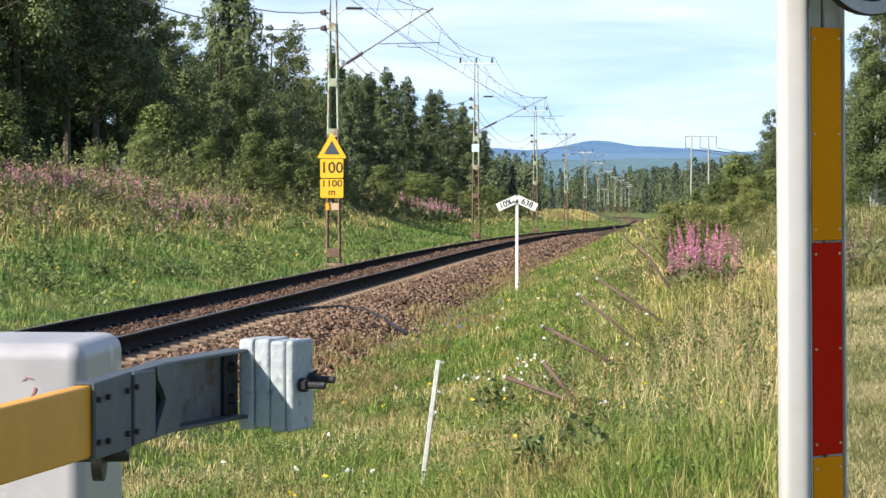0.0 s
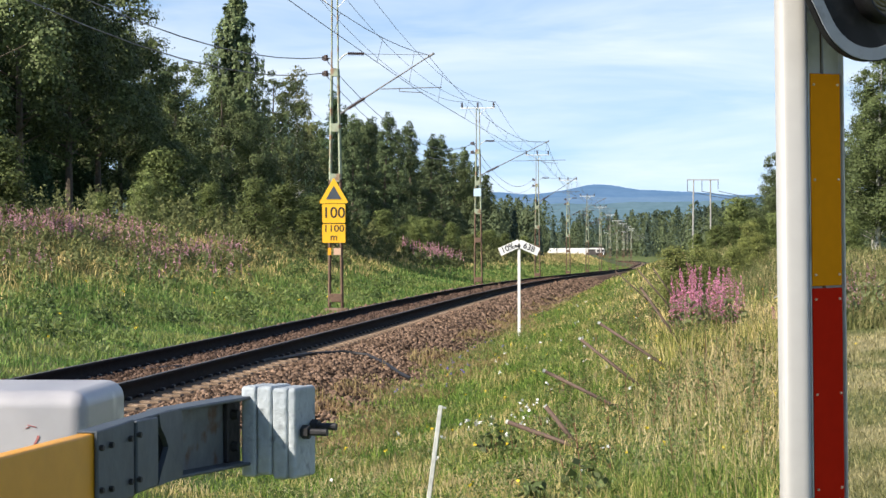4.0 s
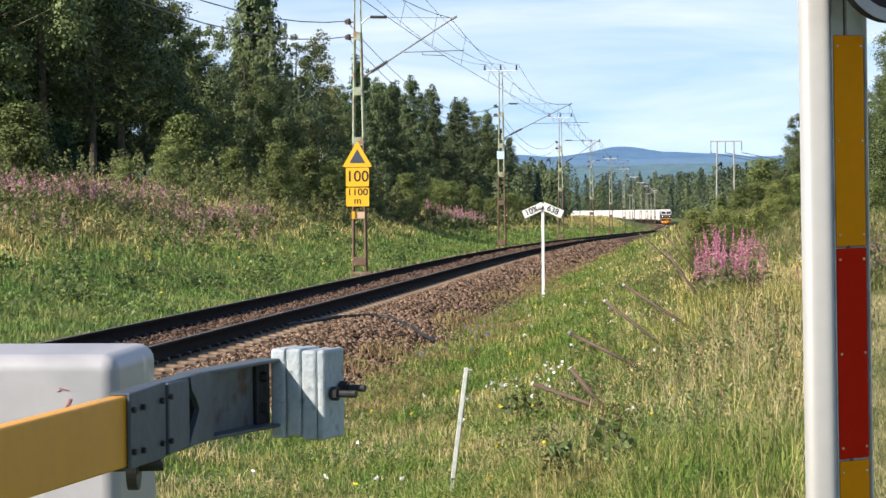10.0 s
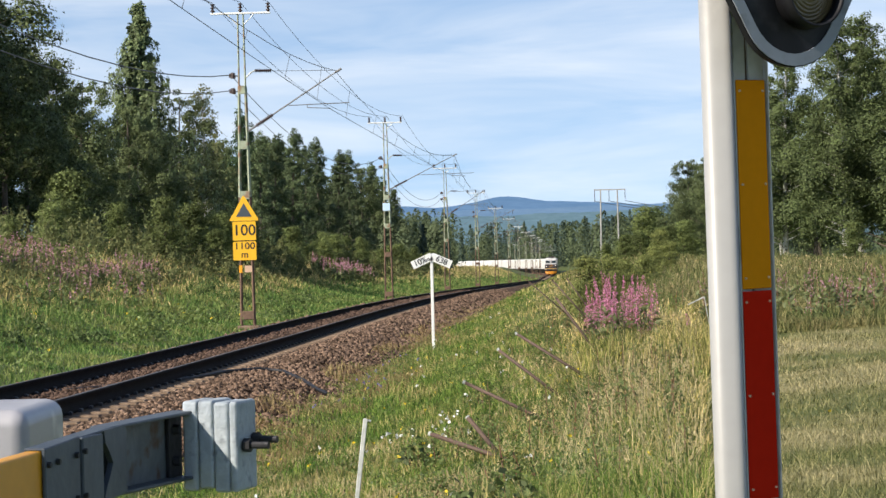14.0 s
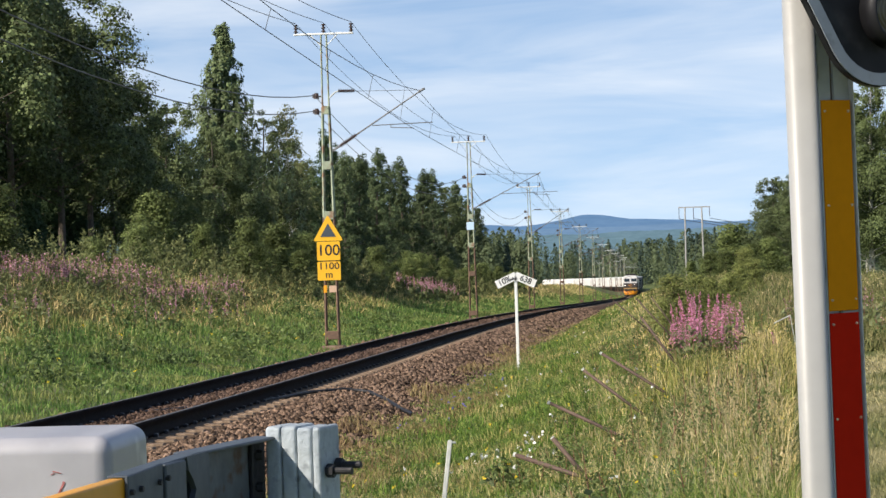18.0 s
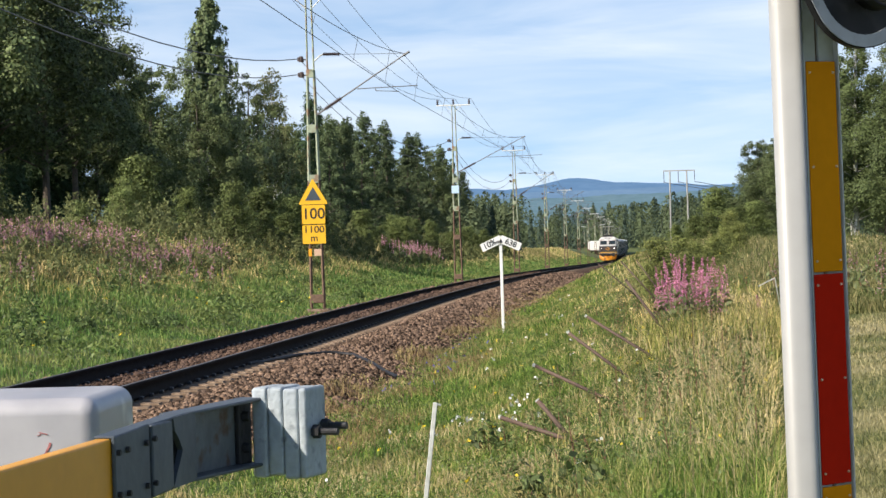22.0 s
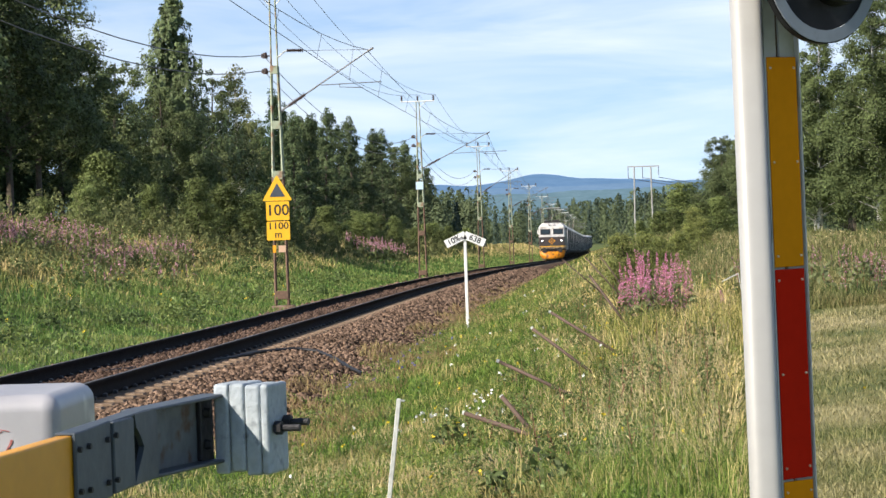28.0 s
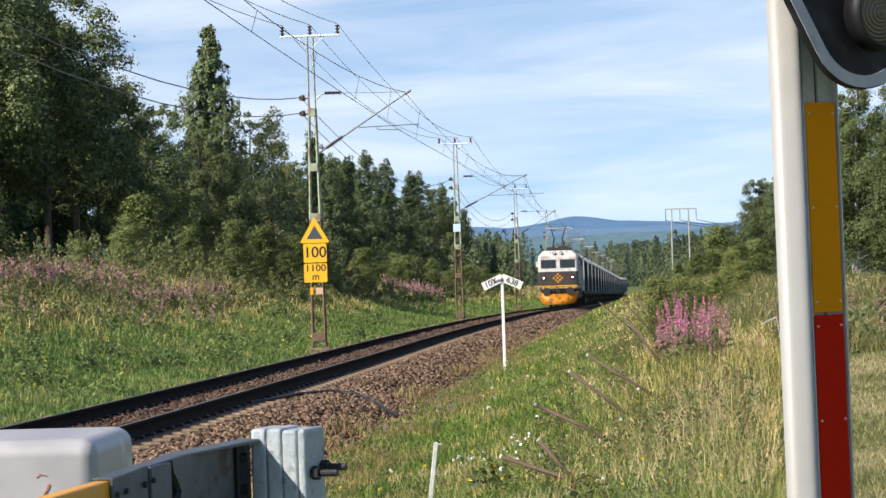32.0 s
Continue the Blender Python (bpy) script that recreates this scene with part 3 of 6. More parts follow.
# ------------------------------------------------------------------ the track
def build_track():
    prof = [(-0.0625, -0.026), (0.0625, -0.026), (0.0625, 0.014), (0.012, 0.032), (0.010, 0.118), (0.034, 0.130), (0.036, 0.160), (0.028, 0.172), (-0.028, 0.172), (-0.036, 0.160), (-0.034, 0.130), (-0.010, 0.118), (-0.012, 0.032), (-0.0625, 0.014)]
    ss = list(np.arange(-30, 140, 3.0)) + list(np.arange(140, 400, 10.0)) + list(np.arange(400, 1060, 15.0))
    track = thing("railway_track", (0, 0, 0), "single railway track with dark steel rails on concrete sleepers", "railway track", kind="structure")
    for side in (-1, 1):
        v = []
        for s in ss:
            x, y, th = line_at(s)
            z = rail_z(y) - 0.172
            for px, pz in prof:
                o = side * (GAUGE / 2 + 0.036) + px
                v.append((x + o * math.cos(th), y - o * math.sin(th), z + pz))
        n = len(prof)
        i = np.arange(len(ss) - 1)[:, None] * n + np.arange(n)[None]
        j = np.arange(len(ss) - 1)[:, None] * n + (np.arange(n)[None] + 1) % n
        me = arrays("rail", v, np.stack([i, j, j + n, i + n], -1).reshape(-1, 4))
        me.materials.append(M_RAIL), me.materials.append(M_RAILHEAD)
        idx = np.tile(np.array([1 if k in (7,) else 0 for k in range(n)], np.int32), len(ss) - 1)
        me.polygons.foreach_set("material_index", idx)
        part("rail", me, M_RAIL, track, "rusty dark steel rail with a polished head")
    # sleepers: the nearest one by one, the rest as one piece
    b = B()
    box(b, (0, 0, 0), (2.5, 0.26, 0.20), bevel=0.03, seg=1)
    for sx in (-1, 1):
        for o in (-0.115, 0.115):
            box(b, (sx * (GAUGE / 2 + 0.036) + o, 0, 0.118), (0.055, 0.11, 0.05), bevel=0.012, seg=1)
    me = bpy.data.meshes.new("sleeper")
    bmesh.ops.recalc_face_normals(b, faces=b.faces[:])
    b.to_mesh(me)
    b.free()
    me.materials.append(M_SLEEPER), me.materials.append(M_DARKIRON)
    zs = np.array([p.center.z for p in me.polygons])
    me.polygons.foreach_set("material_index", (zs > 0.095).astype(np.int32) * (np.array([abs(p.center.x) for p in me.polygons]) < 0.95) * (np.array([abs(p.center.x) for p in me.polygons]) > 0.60))
    far_v, far_f = [], []
    co = np.array([v.co[:] for v in me.vertices])
    for k in range(1240):
        s = 20.0 + 0.65 * k
        x, y, th = line_at(s)
        z = rail_z(y) - 0.198 - 0.10
        if k < 300:
            ob = new("sleeper", me)
            ob.parent = track
            ob.location, ob.rotation_euler = (x, y, z), (0, 0, -th + random.uniform(-0.006, 0.006))
        else:
            c, sn = math.cos(-th), math.sin(-th)
            base = 8 * (k - 300)
            for dx, dy, dz in ((-1, -1, -1), (1, -1, -1), (1, 1, -1), (-1, 1, -1), (-1, -1, 1), (1, -1, 1), (1, 1, 1), (-1, 1, 1)):
                a, bb = dx * 1.25, dy * 0.13
                far_v.append((x + a * c - bb * sn, y + a * sn + bb * c, z + dz * 0.1))
            far_f += [[base + q for q in f] for f in ((4, 5, 6, 7), (0, 1, 5, 4), (1, 2, 6, 5), (2, 3, 7, 6), (3, 0, 4, 7))]
    tagged(part("sleeper_rows", arrays("sleeper_rows", far_v, far_f), M_SLEEPER, track, "far concrete sleepers"), kind="stuff")
    # ballast stones
    rng = np.random.default_rng(5)
    n = 52000
    y = np.exp(rng.uniform(math.log(26), math.log(170), n))
    u = np.concatenate([1.38 + rng.beta(1.0, 1.35, int(n * 0.62)) * 2.3, rng.uniform(-0.63, 0.63, int(n * 0.31)), rng.uniform(-2.6, -1.2, n - int(n * 0.62) - int(n * 0.31))])
    x = np.array([xc(q) for q in y]) + u
    z = np.array([ground_z(p, q) for p, q in zip(x, y)]) + np.where(np.abs(u) < 0.7, 0.012, 0.0)
    size = rng.uniform(0.022, 0.060, n) * np.clip(y / 45, 1, 2.6)
    ico = np.array([(1, 0, 0), (-1, 0, 0), (0, 1, 0), (0, -1, 0), (0, 0, 1), (0, 0, -1)], float)
    tri = np.array([(0, 2, 4), (2, 1, 4), (1, 3, 4), (3, 0, 4), (2, 0, 5), (1, 2, 5), (3, 1, 5), (0, 3, 5)])
    j = ico[None] * rng.uniform(0.6, 1.15, (n, 6, 1)) + rng.normal(0, 0.16, (n, 6, 3))
    a = rng.uniform(0, 6.28, n)
    ca, sa = np.cos(a)[:, None], np.sin(a)[:, None]
    jx, jy = j[..., 0] * ca - j[..., 1] * sa, j[..., 0] * sa + j[..., 1] * ca
    tl = rng.uniform(-0.8, 0.8, n)
    jy, jz = jy * np.cos(tl)[:, None] - j[..., 2] * np.sin(tl)[:, None], jy * np.sin(tl)[:, None] + j[..., 2] * np.cos(tl)[:, None] * 0.8
    v = np.stack([jx, jy, jz], -1) * size[:, None, None] + np.stack([x, y, z + size * 0.25], 1)[:, None]
    inner = np.abs(u) < 1.0
    for pick, name, m, label in ((~inner, "ballast", M_BALLAST, "reddish brown crushed stone ballast beside the rails"), (inner, "inner_ballast", M_BALLAST_DARK, "darker brown ballast between the rails")):
        vv = v[pick]
        ff = tri[None] + (np.arange(len(vv)) * 6)[:, None, None]
        tagged(part(name, arrays(name, vv.reshape(-1, 3), ff.reshape(-1, 3)), m, None), label, "ballast", kind="stuff")


build_track()


# ------------------------------------------------------------------ overhead line
def mast_meshes(tip):
    """Meshes of one lattice mast with its cantilever; x runs across the track, the mast stands at x = 0."""
    H = 9.63
    out = []

    def keep(name, bm, material, label=""):
        me = bpy.data.meshes.new(name)
        bmesh.ops.recalc_face_normals(bm, faces=bm.faces[:])
        bm.to_mesh(me)
        bm.free()
        me.materials.append(material)
        out.append((name, me, label))
    for sx in (-1, 1):
        b = B()
        for x0, x1, z0, z1 in ((0.20, 0.155, 0.0, 4.0),):
            rod(b, (sx * x0, 0, z0), (sx * x1, 0, z1), 0.05, 0.048, 4)
        keep("lower_leg", b, M_RUSTMAST, "rusty lower steel leg")
        b = B()
        rod(b, (sx * 0.155, 0, 4.0), (sx * 0.10, 0, 7.4), 0.05, 0.046, 4)
        rod(b, (sx * 0.10, 0, 7.4), (sx * 0.085, 0, H), 0.028, 0.028, 4)
        keep("upper_leg", b, M_MAST, "green-grey painted upper leg")
    for z in (0.35, 2.5, 4.05, 5.6, 7.3):
        b = B()
        w = 0.40 - 0.028 * z
        box(b, (0, -0.03, z), (w, 0.05, 0.26), bevel=0.01, seg=1)
        keep("batten_plate", b, M_RUSTMAST if z < 3 else M_MAST)
    b = B()
    box(b, (0, 0, -0.12), (0.75, 0.7, 0.3), bevel=0.04)
    keep("foundation", b, M_SLEEPER, "concrete footing")
    b = B()
    box(b, (0, 0, H + 0.03), (1.85, 0.07, 0.065), bevel=0.012, seg=1)
    for sx in (-1, 1):
        rod(b, (sx * 0.1, 0, H - 0.32), (sx * 0.42, 0, H), 0.016)
    keep("crossarm", b, M_WHITEARM, "white top crossarm")
    for x in (-0.86, 0.0, 0.86):
        b = B()
        sheds(b, (x, 0, H + 0.06), (x, 0, H + 0.36), 3, 0.036, 0.075)
        keep("pin_insulator", b, M_INSUL, "dark brown porcelain insulator")
    for z in (7.25, 7.73):
        b = B()
        rod(b, (-0.13, 0, z), (-0.36, 0, z + 0.02), 0.02)
        rod(b, (-0.28, 0, z - 0.07), (-0.28, 0, z + 0.11), 0.085, 0.06)
        rod(b, (-0.34, 0, z - 0.04), (-0.34, 0, z + 0.08), 0.07, 0.06)
        keep("cable_insulator", b, M_INSUL)
    b = B()
    rod(b, (0.12, 0, 7.68), (0.30, 0, 7.84), 0.022)
    rod(b, (0.30, 0, 7.84), (0.40, 0, 7.88), 0.022)
    keep("upper_bracket", b, M_GALV)
    b = B()
    sheds(b, (0.40, 0, 7.88), (0.92, 0, 7.87), 8, 0.034, 0.062)
    keep("stay_insulator", b, M_INSUL)
    b = B()
    rod(b, (0.92, 0, 7.86), (tip, 0, 7.82), 0.007)
    keep("stay_wire", b, M_WIRE)
    a, t = Vector((0.15, 0, 6.02)), Vector((tip, 0, 7.84))
    b = B()
    rod(b, a, a + (t - a) * 0.10, 0.03)
    rod(b, a + (t - a) * 0.26, t, 0.024, 0.020)
    rod(b, t - Vector((0.14, 0, 0.09)), t + Vector((0.06, 0, 0.03)), 0.035)
    keep("cantilever_tube", b, M_TUBE, "slanting steel bracket tube")
    b = B()
    sheds(b, a + (t - a) * 0.09, a + (t - a) * 0.27, 9, 0.038, 0.072)
    keep("bracket_insulator", b, M_INSUL)
    b = B()
    start, end, inner = (1.67, 4.75, 3.6) if tip > 3.3 else (1.42, 3.30, 2.0)
    rod(b, (start, 0, 6.78), (end, 0, 6.82), 0.014)
    rod(b, (inner, 0, 6.80), (inner, 0, 6.70), 0.011)
    rod(b, (inner, 0, 6.70), (inner + 0.72, 0, 6.66), 0.012)
    keep("steady_arm", b, M_TUBE, "thin horizontal steady arm")
    return out


MAST_KINDS = [mast_meshes(3.80), mast_meshes(3.02)]   # the brackets reach past and short of the centre by turns
MAST_U = -3.27


def build_masts():
    for i, s in enumerate(MAST_Y):
        x, y, th = line_at(s)
        off = MAST_U - (0.10 if i == 2 else 0.0)
        x, y = x + off * math.cos(th), y - off * math.sin(th)
        m = thing("catenary_mast", (x, y, rail_z(y) - 0.40), "slim two-legged steel catenary mast carrying the overhead wires", "catenary mast", "masts along the track", turn=-th)
        for name, me, label in MAST_KINDS[i % 2]:
            ob = new(name, me)
            ob.parent = m
            if label:
                ob["label"] = label


build_masts()


def span(p, q, sag, n=14):
    p, q = np.array(p), np.array(q)
    k = np.linspace(0, 1, n)[:, None]
    c = p + (q - p) * k
    c[:, 2] -= sag * 4 * (k * (1 - k))[:, 0]
    return c


def build_wires():
    pts = []
    for s in [-42.0] + MAST_Y:
        x, y, th = line_at(s)
        pts.append((x, y, rail_z(y) - 0.40, th))

    def run(u, h, sag, r, name, label, category, stagger=0.0):
        chain = []
        for k in range(len(pts) - 1):
            (xa, ya, za, ta), (xb, yb, zb, tb) = pts[k], pts[k + 1]
            ua, ub = u + stagger * (1 if k % 2 else -1), u + stagger * (-1 if k % 2 else 1)
            c = span((xa + ua * math.cos(ta), ya - ua * math.sin(ta), za + h), (xb + ub * math.cos(tb), yb - ub * math.sin(tb), zb + h), sag)
            chain += list(c[:-1])
        chain.append(c[-1])
        ob = wire(name, chain, r, M_WIRE, None)
        tagged(ob, label, category, "overhead wires")
        return np.array(chain)
    mess = run(-0.02, 7.82, 0.85, 0.010, "messenger_wire", "dark messenger wire sagging between catenary masts", "wire", 0.38)
    cont = run(-0.14, 6.64, 0.05, 0.010, "contact_wire", "straight dark contact wire over the railway track", "wire", 0.43)
    for u in (-0.86, 0.0, 0.86):
        run(MAST_U + u, 10.0, 0.9, 0.010, "feeder_wire", "thin bare feeder wire along the mast tops", "wire")
    for h in (7.28, 7.76):
        run(MAST_U - 0.34, h, 1.3, 0.014, "auxiliary_cable", "black cable sagging along the masts", "cable")
    drop = thing("dropper_set", (0, 0, 0), "thin vertical droppers hanging between messenger and contact wire", "dropper wires", kind="stuff")
    b = B()
    for k in range(len(mess)):
        if 0 <= mess[k][1] < 420 and k % 2 == 1:
            rod(b, mess[k], (cont[k][0], cont[k][1], cont[k][2]), 0.006, n=4)
    part("dropper", b, M_WIRE, drop)


build_wires()


def sign_boards():
    """Warning triangle, speed and distance boards on the first mast."""
    x, y, th = line_at(MAST_Y[1])
    x, y = x + MAST_U, y
    z0 = rail_z(y) - 0.40
    s = thing("speed_warning_sign", (x - 0.02, y - 0.16, z0 + 0.06), "yellow railway speed warning boards bolted to a mast", "railway sign")

    def soft(pts, rad):
        o = []
        for i, (px, pz) in enumerate(pts):
            p, a, c = Vector((px, pz)), Vector(pts[i - 1]), Vector(pts[(i + 1) % len(pts)])
            d1, d2 = (a - p).normalized() * rad, (c - p).normalized() * rad
            for t in (0, 0.25, 0.5, 0.75, 1):
                q = (p + d1) * (1 - t) ** 2 + p * 2 * t * (1 - t) + (p + d2) * t * t
                o.append((q.x, q.y))
        return o
    part("triangle_board", slab(B(), soft([(-0.46, 3.20), (0.0, 4.00), (0.46, 3.20)], 0.07), 0.02), M_SIGNYELLOW, s, "yellow triangular board with a dark field")
    part("triangle_field", slab(B(), [(-0.24, 3.325), (0.0, 3.74), (0.24, 3.325)], 0.008, Matrix.Translation((0, -0.015, 0))), M_SLATE, s, "dark slate triangle")
    a = part("speed_board", slab(B(), soft([(-0.355, 2.60), (-0.355, 3.18), (0.355, 3.18), (0.355, 2.60)], 0.04), 0.02), M_SIGNYELLOW, s, "yellow board reading 100")
    writing("100", 0.47, Matrix.Translation((0, -0.012, 2.90)) @ FACING, M_BLACK, a)
    a = part("distance_board", slab(B(), soft([(-0.355, 1.99), (-0.355, 2.565), (0.355, 2.565), (0.355, 1.99)], 0.04), 0.02), M_SIGNYELLOW, s, "yellow board reading 1100 m")
    writing("1100", 0.29, Matrix.Translation((0, -0.012, 2.42)) @ Matrix.Diagonal((1.12, 1, 1, 1)) @ FACING, M_BLACK, a)
    writing("m", 0.30, Matrix.Translation((0, -0.012, 2.16)) @ FACING, M_BLACK, a)
    for zz in (3.0, 2.3, 3.4):
        b = B()
        box(b, (0, 0.06, zz), (0.5, 0.03, 0.05))
        part("bracket", b, M_GALV, s)
    b = B()
    box(b, (0.10, -0.01, 1.72), (0.22, 0.012, 0.21), bevel=0.004, seg=1)
    part("number_plate", b, M_TANPLATE, s, "small pale plate")
    b = B()
    box(b, (-0.135, -0.01, 1.72), (0.10, 0.03, 0.23), bevel=0.004, seg=1)
    part("orange_band", b, M_LORANGE, s, "small orange band round a leg")
    x, y, th = line_at(MAST_Y[2])
    t = thing("mast_plate", (x + MAST_U - 0.13, y - 0.12, rail_z(y) - 0.40 + 5.08), "small pale blue plate bolted to a mast", "plate")
    b = B()
    box(b, (0, 0, 0), (0.40, 0.02, 0.42), bevel=0.006, seg=1)
    part("plate_face", b, M_BLUETAG, t)


sign_boards()


# ------------------------------------------------------------------ things at the crossing
def build_post():
    """White crossing post with its striped board and the three-lamp road signal."""
    lean = radians(-0.62)      # the post leans a little, its head to the left
    p = thing("crossing_signal_post", (1.180 + 1.95 * math.sin(-lean), 8.2, 0.35), "white tubular post with amber and red striped board and road signal", "signal post")
    p.rotation_euler = (0, lean, 0)
    g = ground_z(1.19, 8.2) - 0.35
    b = B()
    # section squared off so that the front of the tube looks evenly lit
    ring = []
    for q in range(48):
        cq, sq = math.cos(q * math.pi / 24), math.sin(q * math.pi / 24)
        v = Matrix.Rotation(radians(2), 3, "Z") @ Vector((0.0485 * math.copysign(abs(cq) ** 0.62, cq), 0.0485 * math.copysign(abs(sq) ** 0.62, sq), 0))
        ring.append((b.verts.new((v.x - 0.0015, v.y, g - 0.1)), b.verts.new((v.x - 0.0015, v.y, 3.75))))
    for q in range(48):
        (a0, a1), (b0, b1) = ring[q], ring[(q + 1) % 48]
        b.faces.new((a0, b0, b1, a1))
    b.faces.new([r[1] for r in ring])
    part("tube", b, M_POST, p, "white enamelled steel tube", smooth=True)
    b = B()
    box(b, (0, 0, g + 0.04), (0.3, 0.3, 0.1), bevel=0.02)
    part("base_plate", b, M_GALV, p)
    turn = Matrix.Translation((0.106, 0.03, 0)) @ Matrix.Rotation(radians(35), 4, "Z")
    # brown strip added so that the slot between the channels is not see-through
    b = B()
    box(b, turn @ Vector((0, 0.030, 1.75)), (0.030, 0.012, 3.2), turn.to_3x3().to_4x4())
    part("slot_strip", b, M_RUSTMAST, p, "brown strip closing the slot between the channels")
    for sx in (-1, 1):
        b = B()
        v = turn @ Vector((sx * 0.040, 0.014, 1.75))
        box(b, v, (0.064, 0.010, 3.2), turn.to_3x3().to_4x4())
        v = turn @ Vector((sx * 0.074, 0.004, 1.75))
        box(b, v, (0.004, 0.028, 3.2), turn.to_3x3().to_4x4())
        part("board_channel", b, M_CHANNEL, p, "galvanised channel behind the striped board")
    z = 2.132
    for k, (mm, lab) in enumerate(((M_BOARDY, "amber reflective board section"), (M_BOARDR, "red reflective board section"), (M_BOARDY, "amber reflective board section"))):
        b = B()
        v = turn @ Vector((0, -0.004, z - 0.334))
        box(b, v, (0.128, 0.005, 0.668), turn.to_3x3().to_4x4(), bevel=0.002, seg=1)
        sec = part("board_section", b, mm, p, lab)
        for zz in (z - 0.035, z - 0.334, z - 0.633):
            for sx in (-0.051, 0.051):
                b = B()
                a = turn @ Vector((sx, -0.006, zz))
                c = turn @ Vector((sx, -0.011, zz))
                rod(b, a, c, 0.0046, 0.0034, 8)
                part("screw", b, M_BRASS, sec)
        z -= 0.6750
    # the signal head, a rounded triangle that points down
    ctr = Matrix.Translation((0.222, -0.10, 2.375)) @ Matrix.Rotation(radians(30), 4, "Z")

    def tri_pts(r, off=0.0):
        pts = []
        cs = [(0, 0), (0.30, 0.52), (-0.30, 0.52)]
        for (cx, cz), a0 in zip(cs, (210, -30, 90)):
            for k in range(13):
                a = radians(a0 + k * 10)
                pts.append((cx + (r - off) * math.cos(a), cz + (r - off) * math.sin(a)))
        return pts
    head = part("signal_plate", slab(B(), tri_pts(0.215), 0.025, ctr), M_SIGNALPLATE, p, "black rounded triangular signal plate")
    outer, inner = tri_pts(0.211), tri_pts(0.211, 0.038)
    b = B()
    n = len(outer)
    lay = []
    for y in (-0.0135, -0.0175):
        lay.append(([b.verts.new(ctr @ Vector((x, y, z))) for x, z in outer], [b.verts.new(ctr @ Vector((x, y, z))) for x, z in inner]))
    for i in range(n):
        j = (i + 1) % n
        (o0, i0), (o1, i1) = lay
        b.faces.new((o1[i], o1[j], i1[j], i1[i]))
        b.faces.new((o0[i], o0[j], o1[j], o1[i]))
        b.faces.new((i0[j], i0[i], i1[i], i1[j]))
    part("signal_border", b, M_SIGNALRIM, head, "pale grey signal border")
    for lx, lz, lab in ((0.045, 0.020, "clear ribbed lens"), (0.25, 0.50, "signal lens"), (-0.25, 0.50, "signal lens")):
        c = ctr @ Vector((lx, -0.02, lz))
        d = (ctr.to_3x3() @ Vector((0, -1, 0)))
        b = B()
        bmesh.ops.create_cone(b, cap_ends=False, segments=40, radius1=0.118, radius2=0.112, depth=0.07, matrix=Matrix.Translation(c + d * 0.03) @ d.to_track_quat("Z", "Y").to_matrix().to_4x4())
        bmesh.ops.solidify(b, geom=b.faces[:], thickness=0.008)
        ring = part("lamp_ring", b, M_SIGNALPLATE, head, smooth=True)
        b = B()
        for k in range(9):
            r0, r1 = 0.108 - k * 0.012, 0.108 - (k + 1) * 0.012
            rod(b, c + d * (0.012 + 0.003 * k), c + d * (0.016 + 0.003 * k), r0, max(0.004, r1 + 0.004), 40)
        part("lens", b, M_LENS, ring, lab)
    b = B()
    box(b, ctr @ Vector((-0.07, 0.05, 0.2)), (0.3, 0.06, 0.05))
    part("signal_arm", b, M_GALV, p)


build_post()


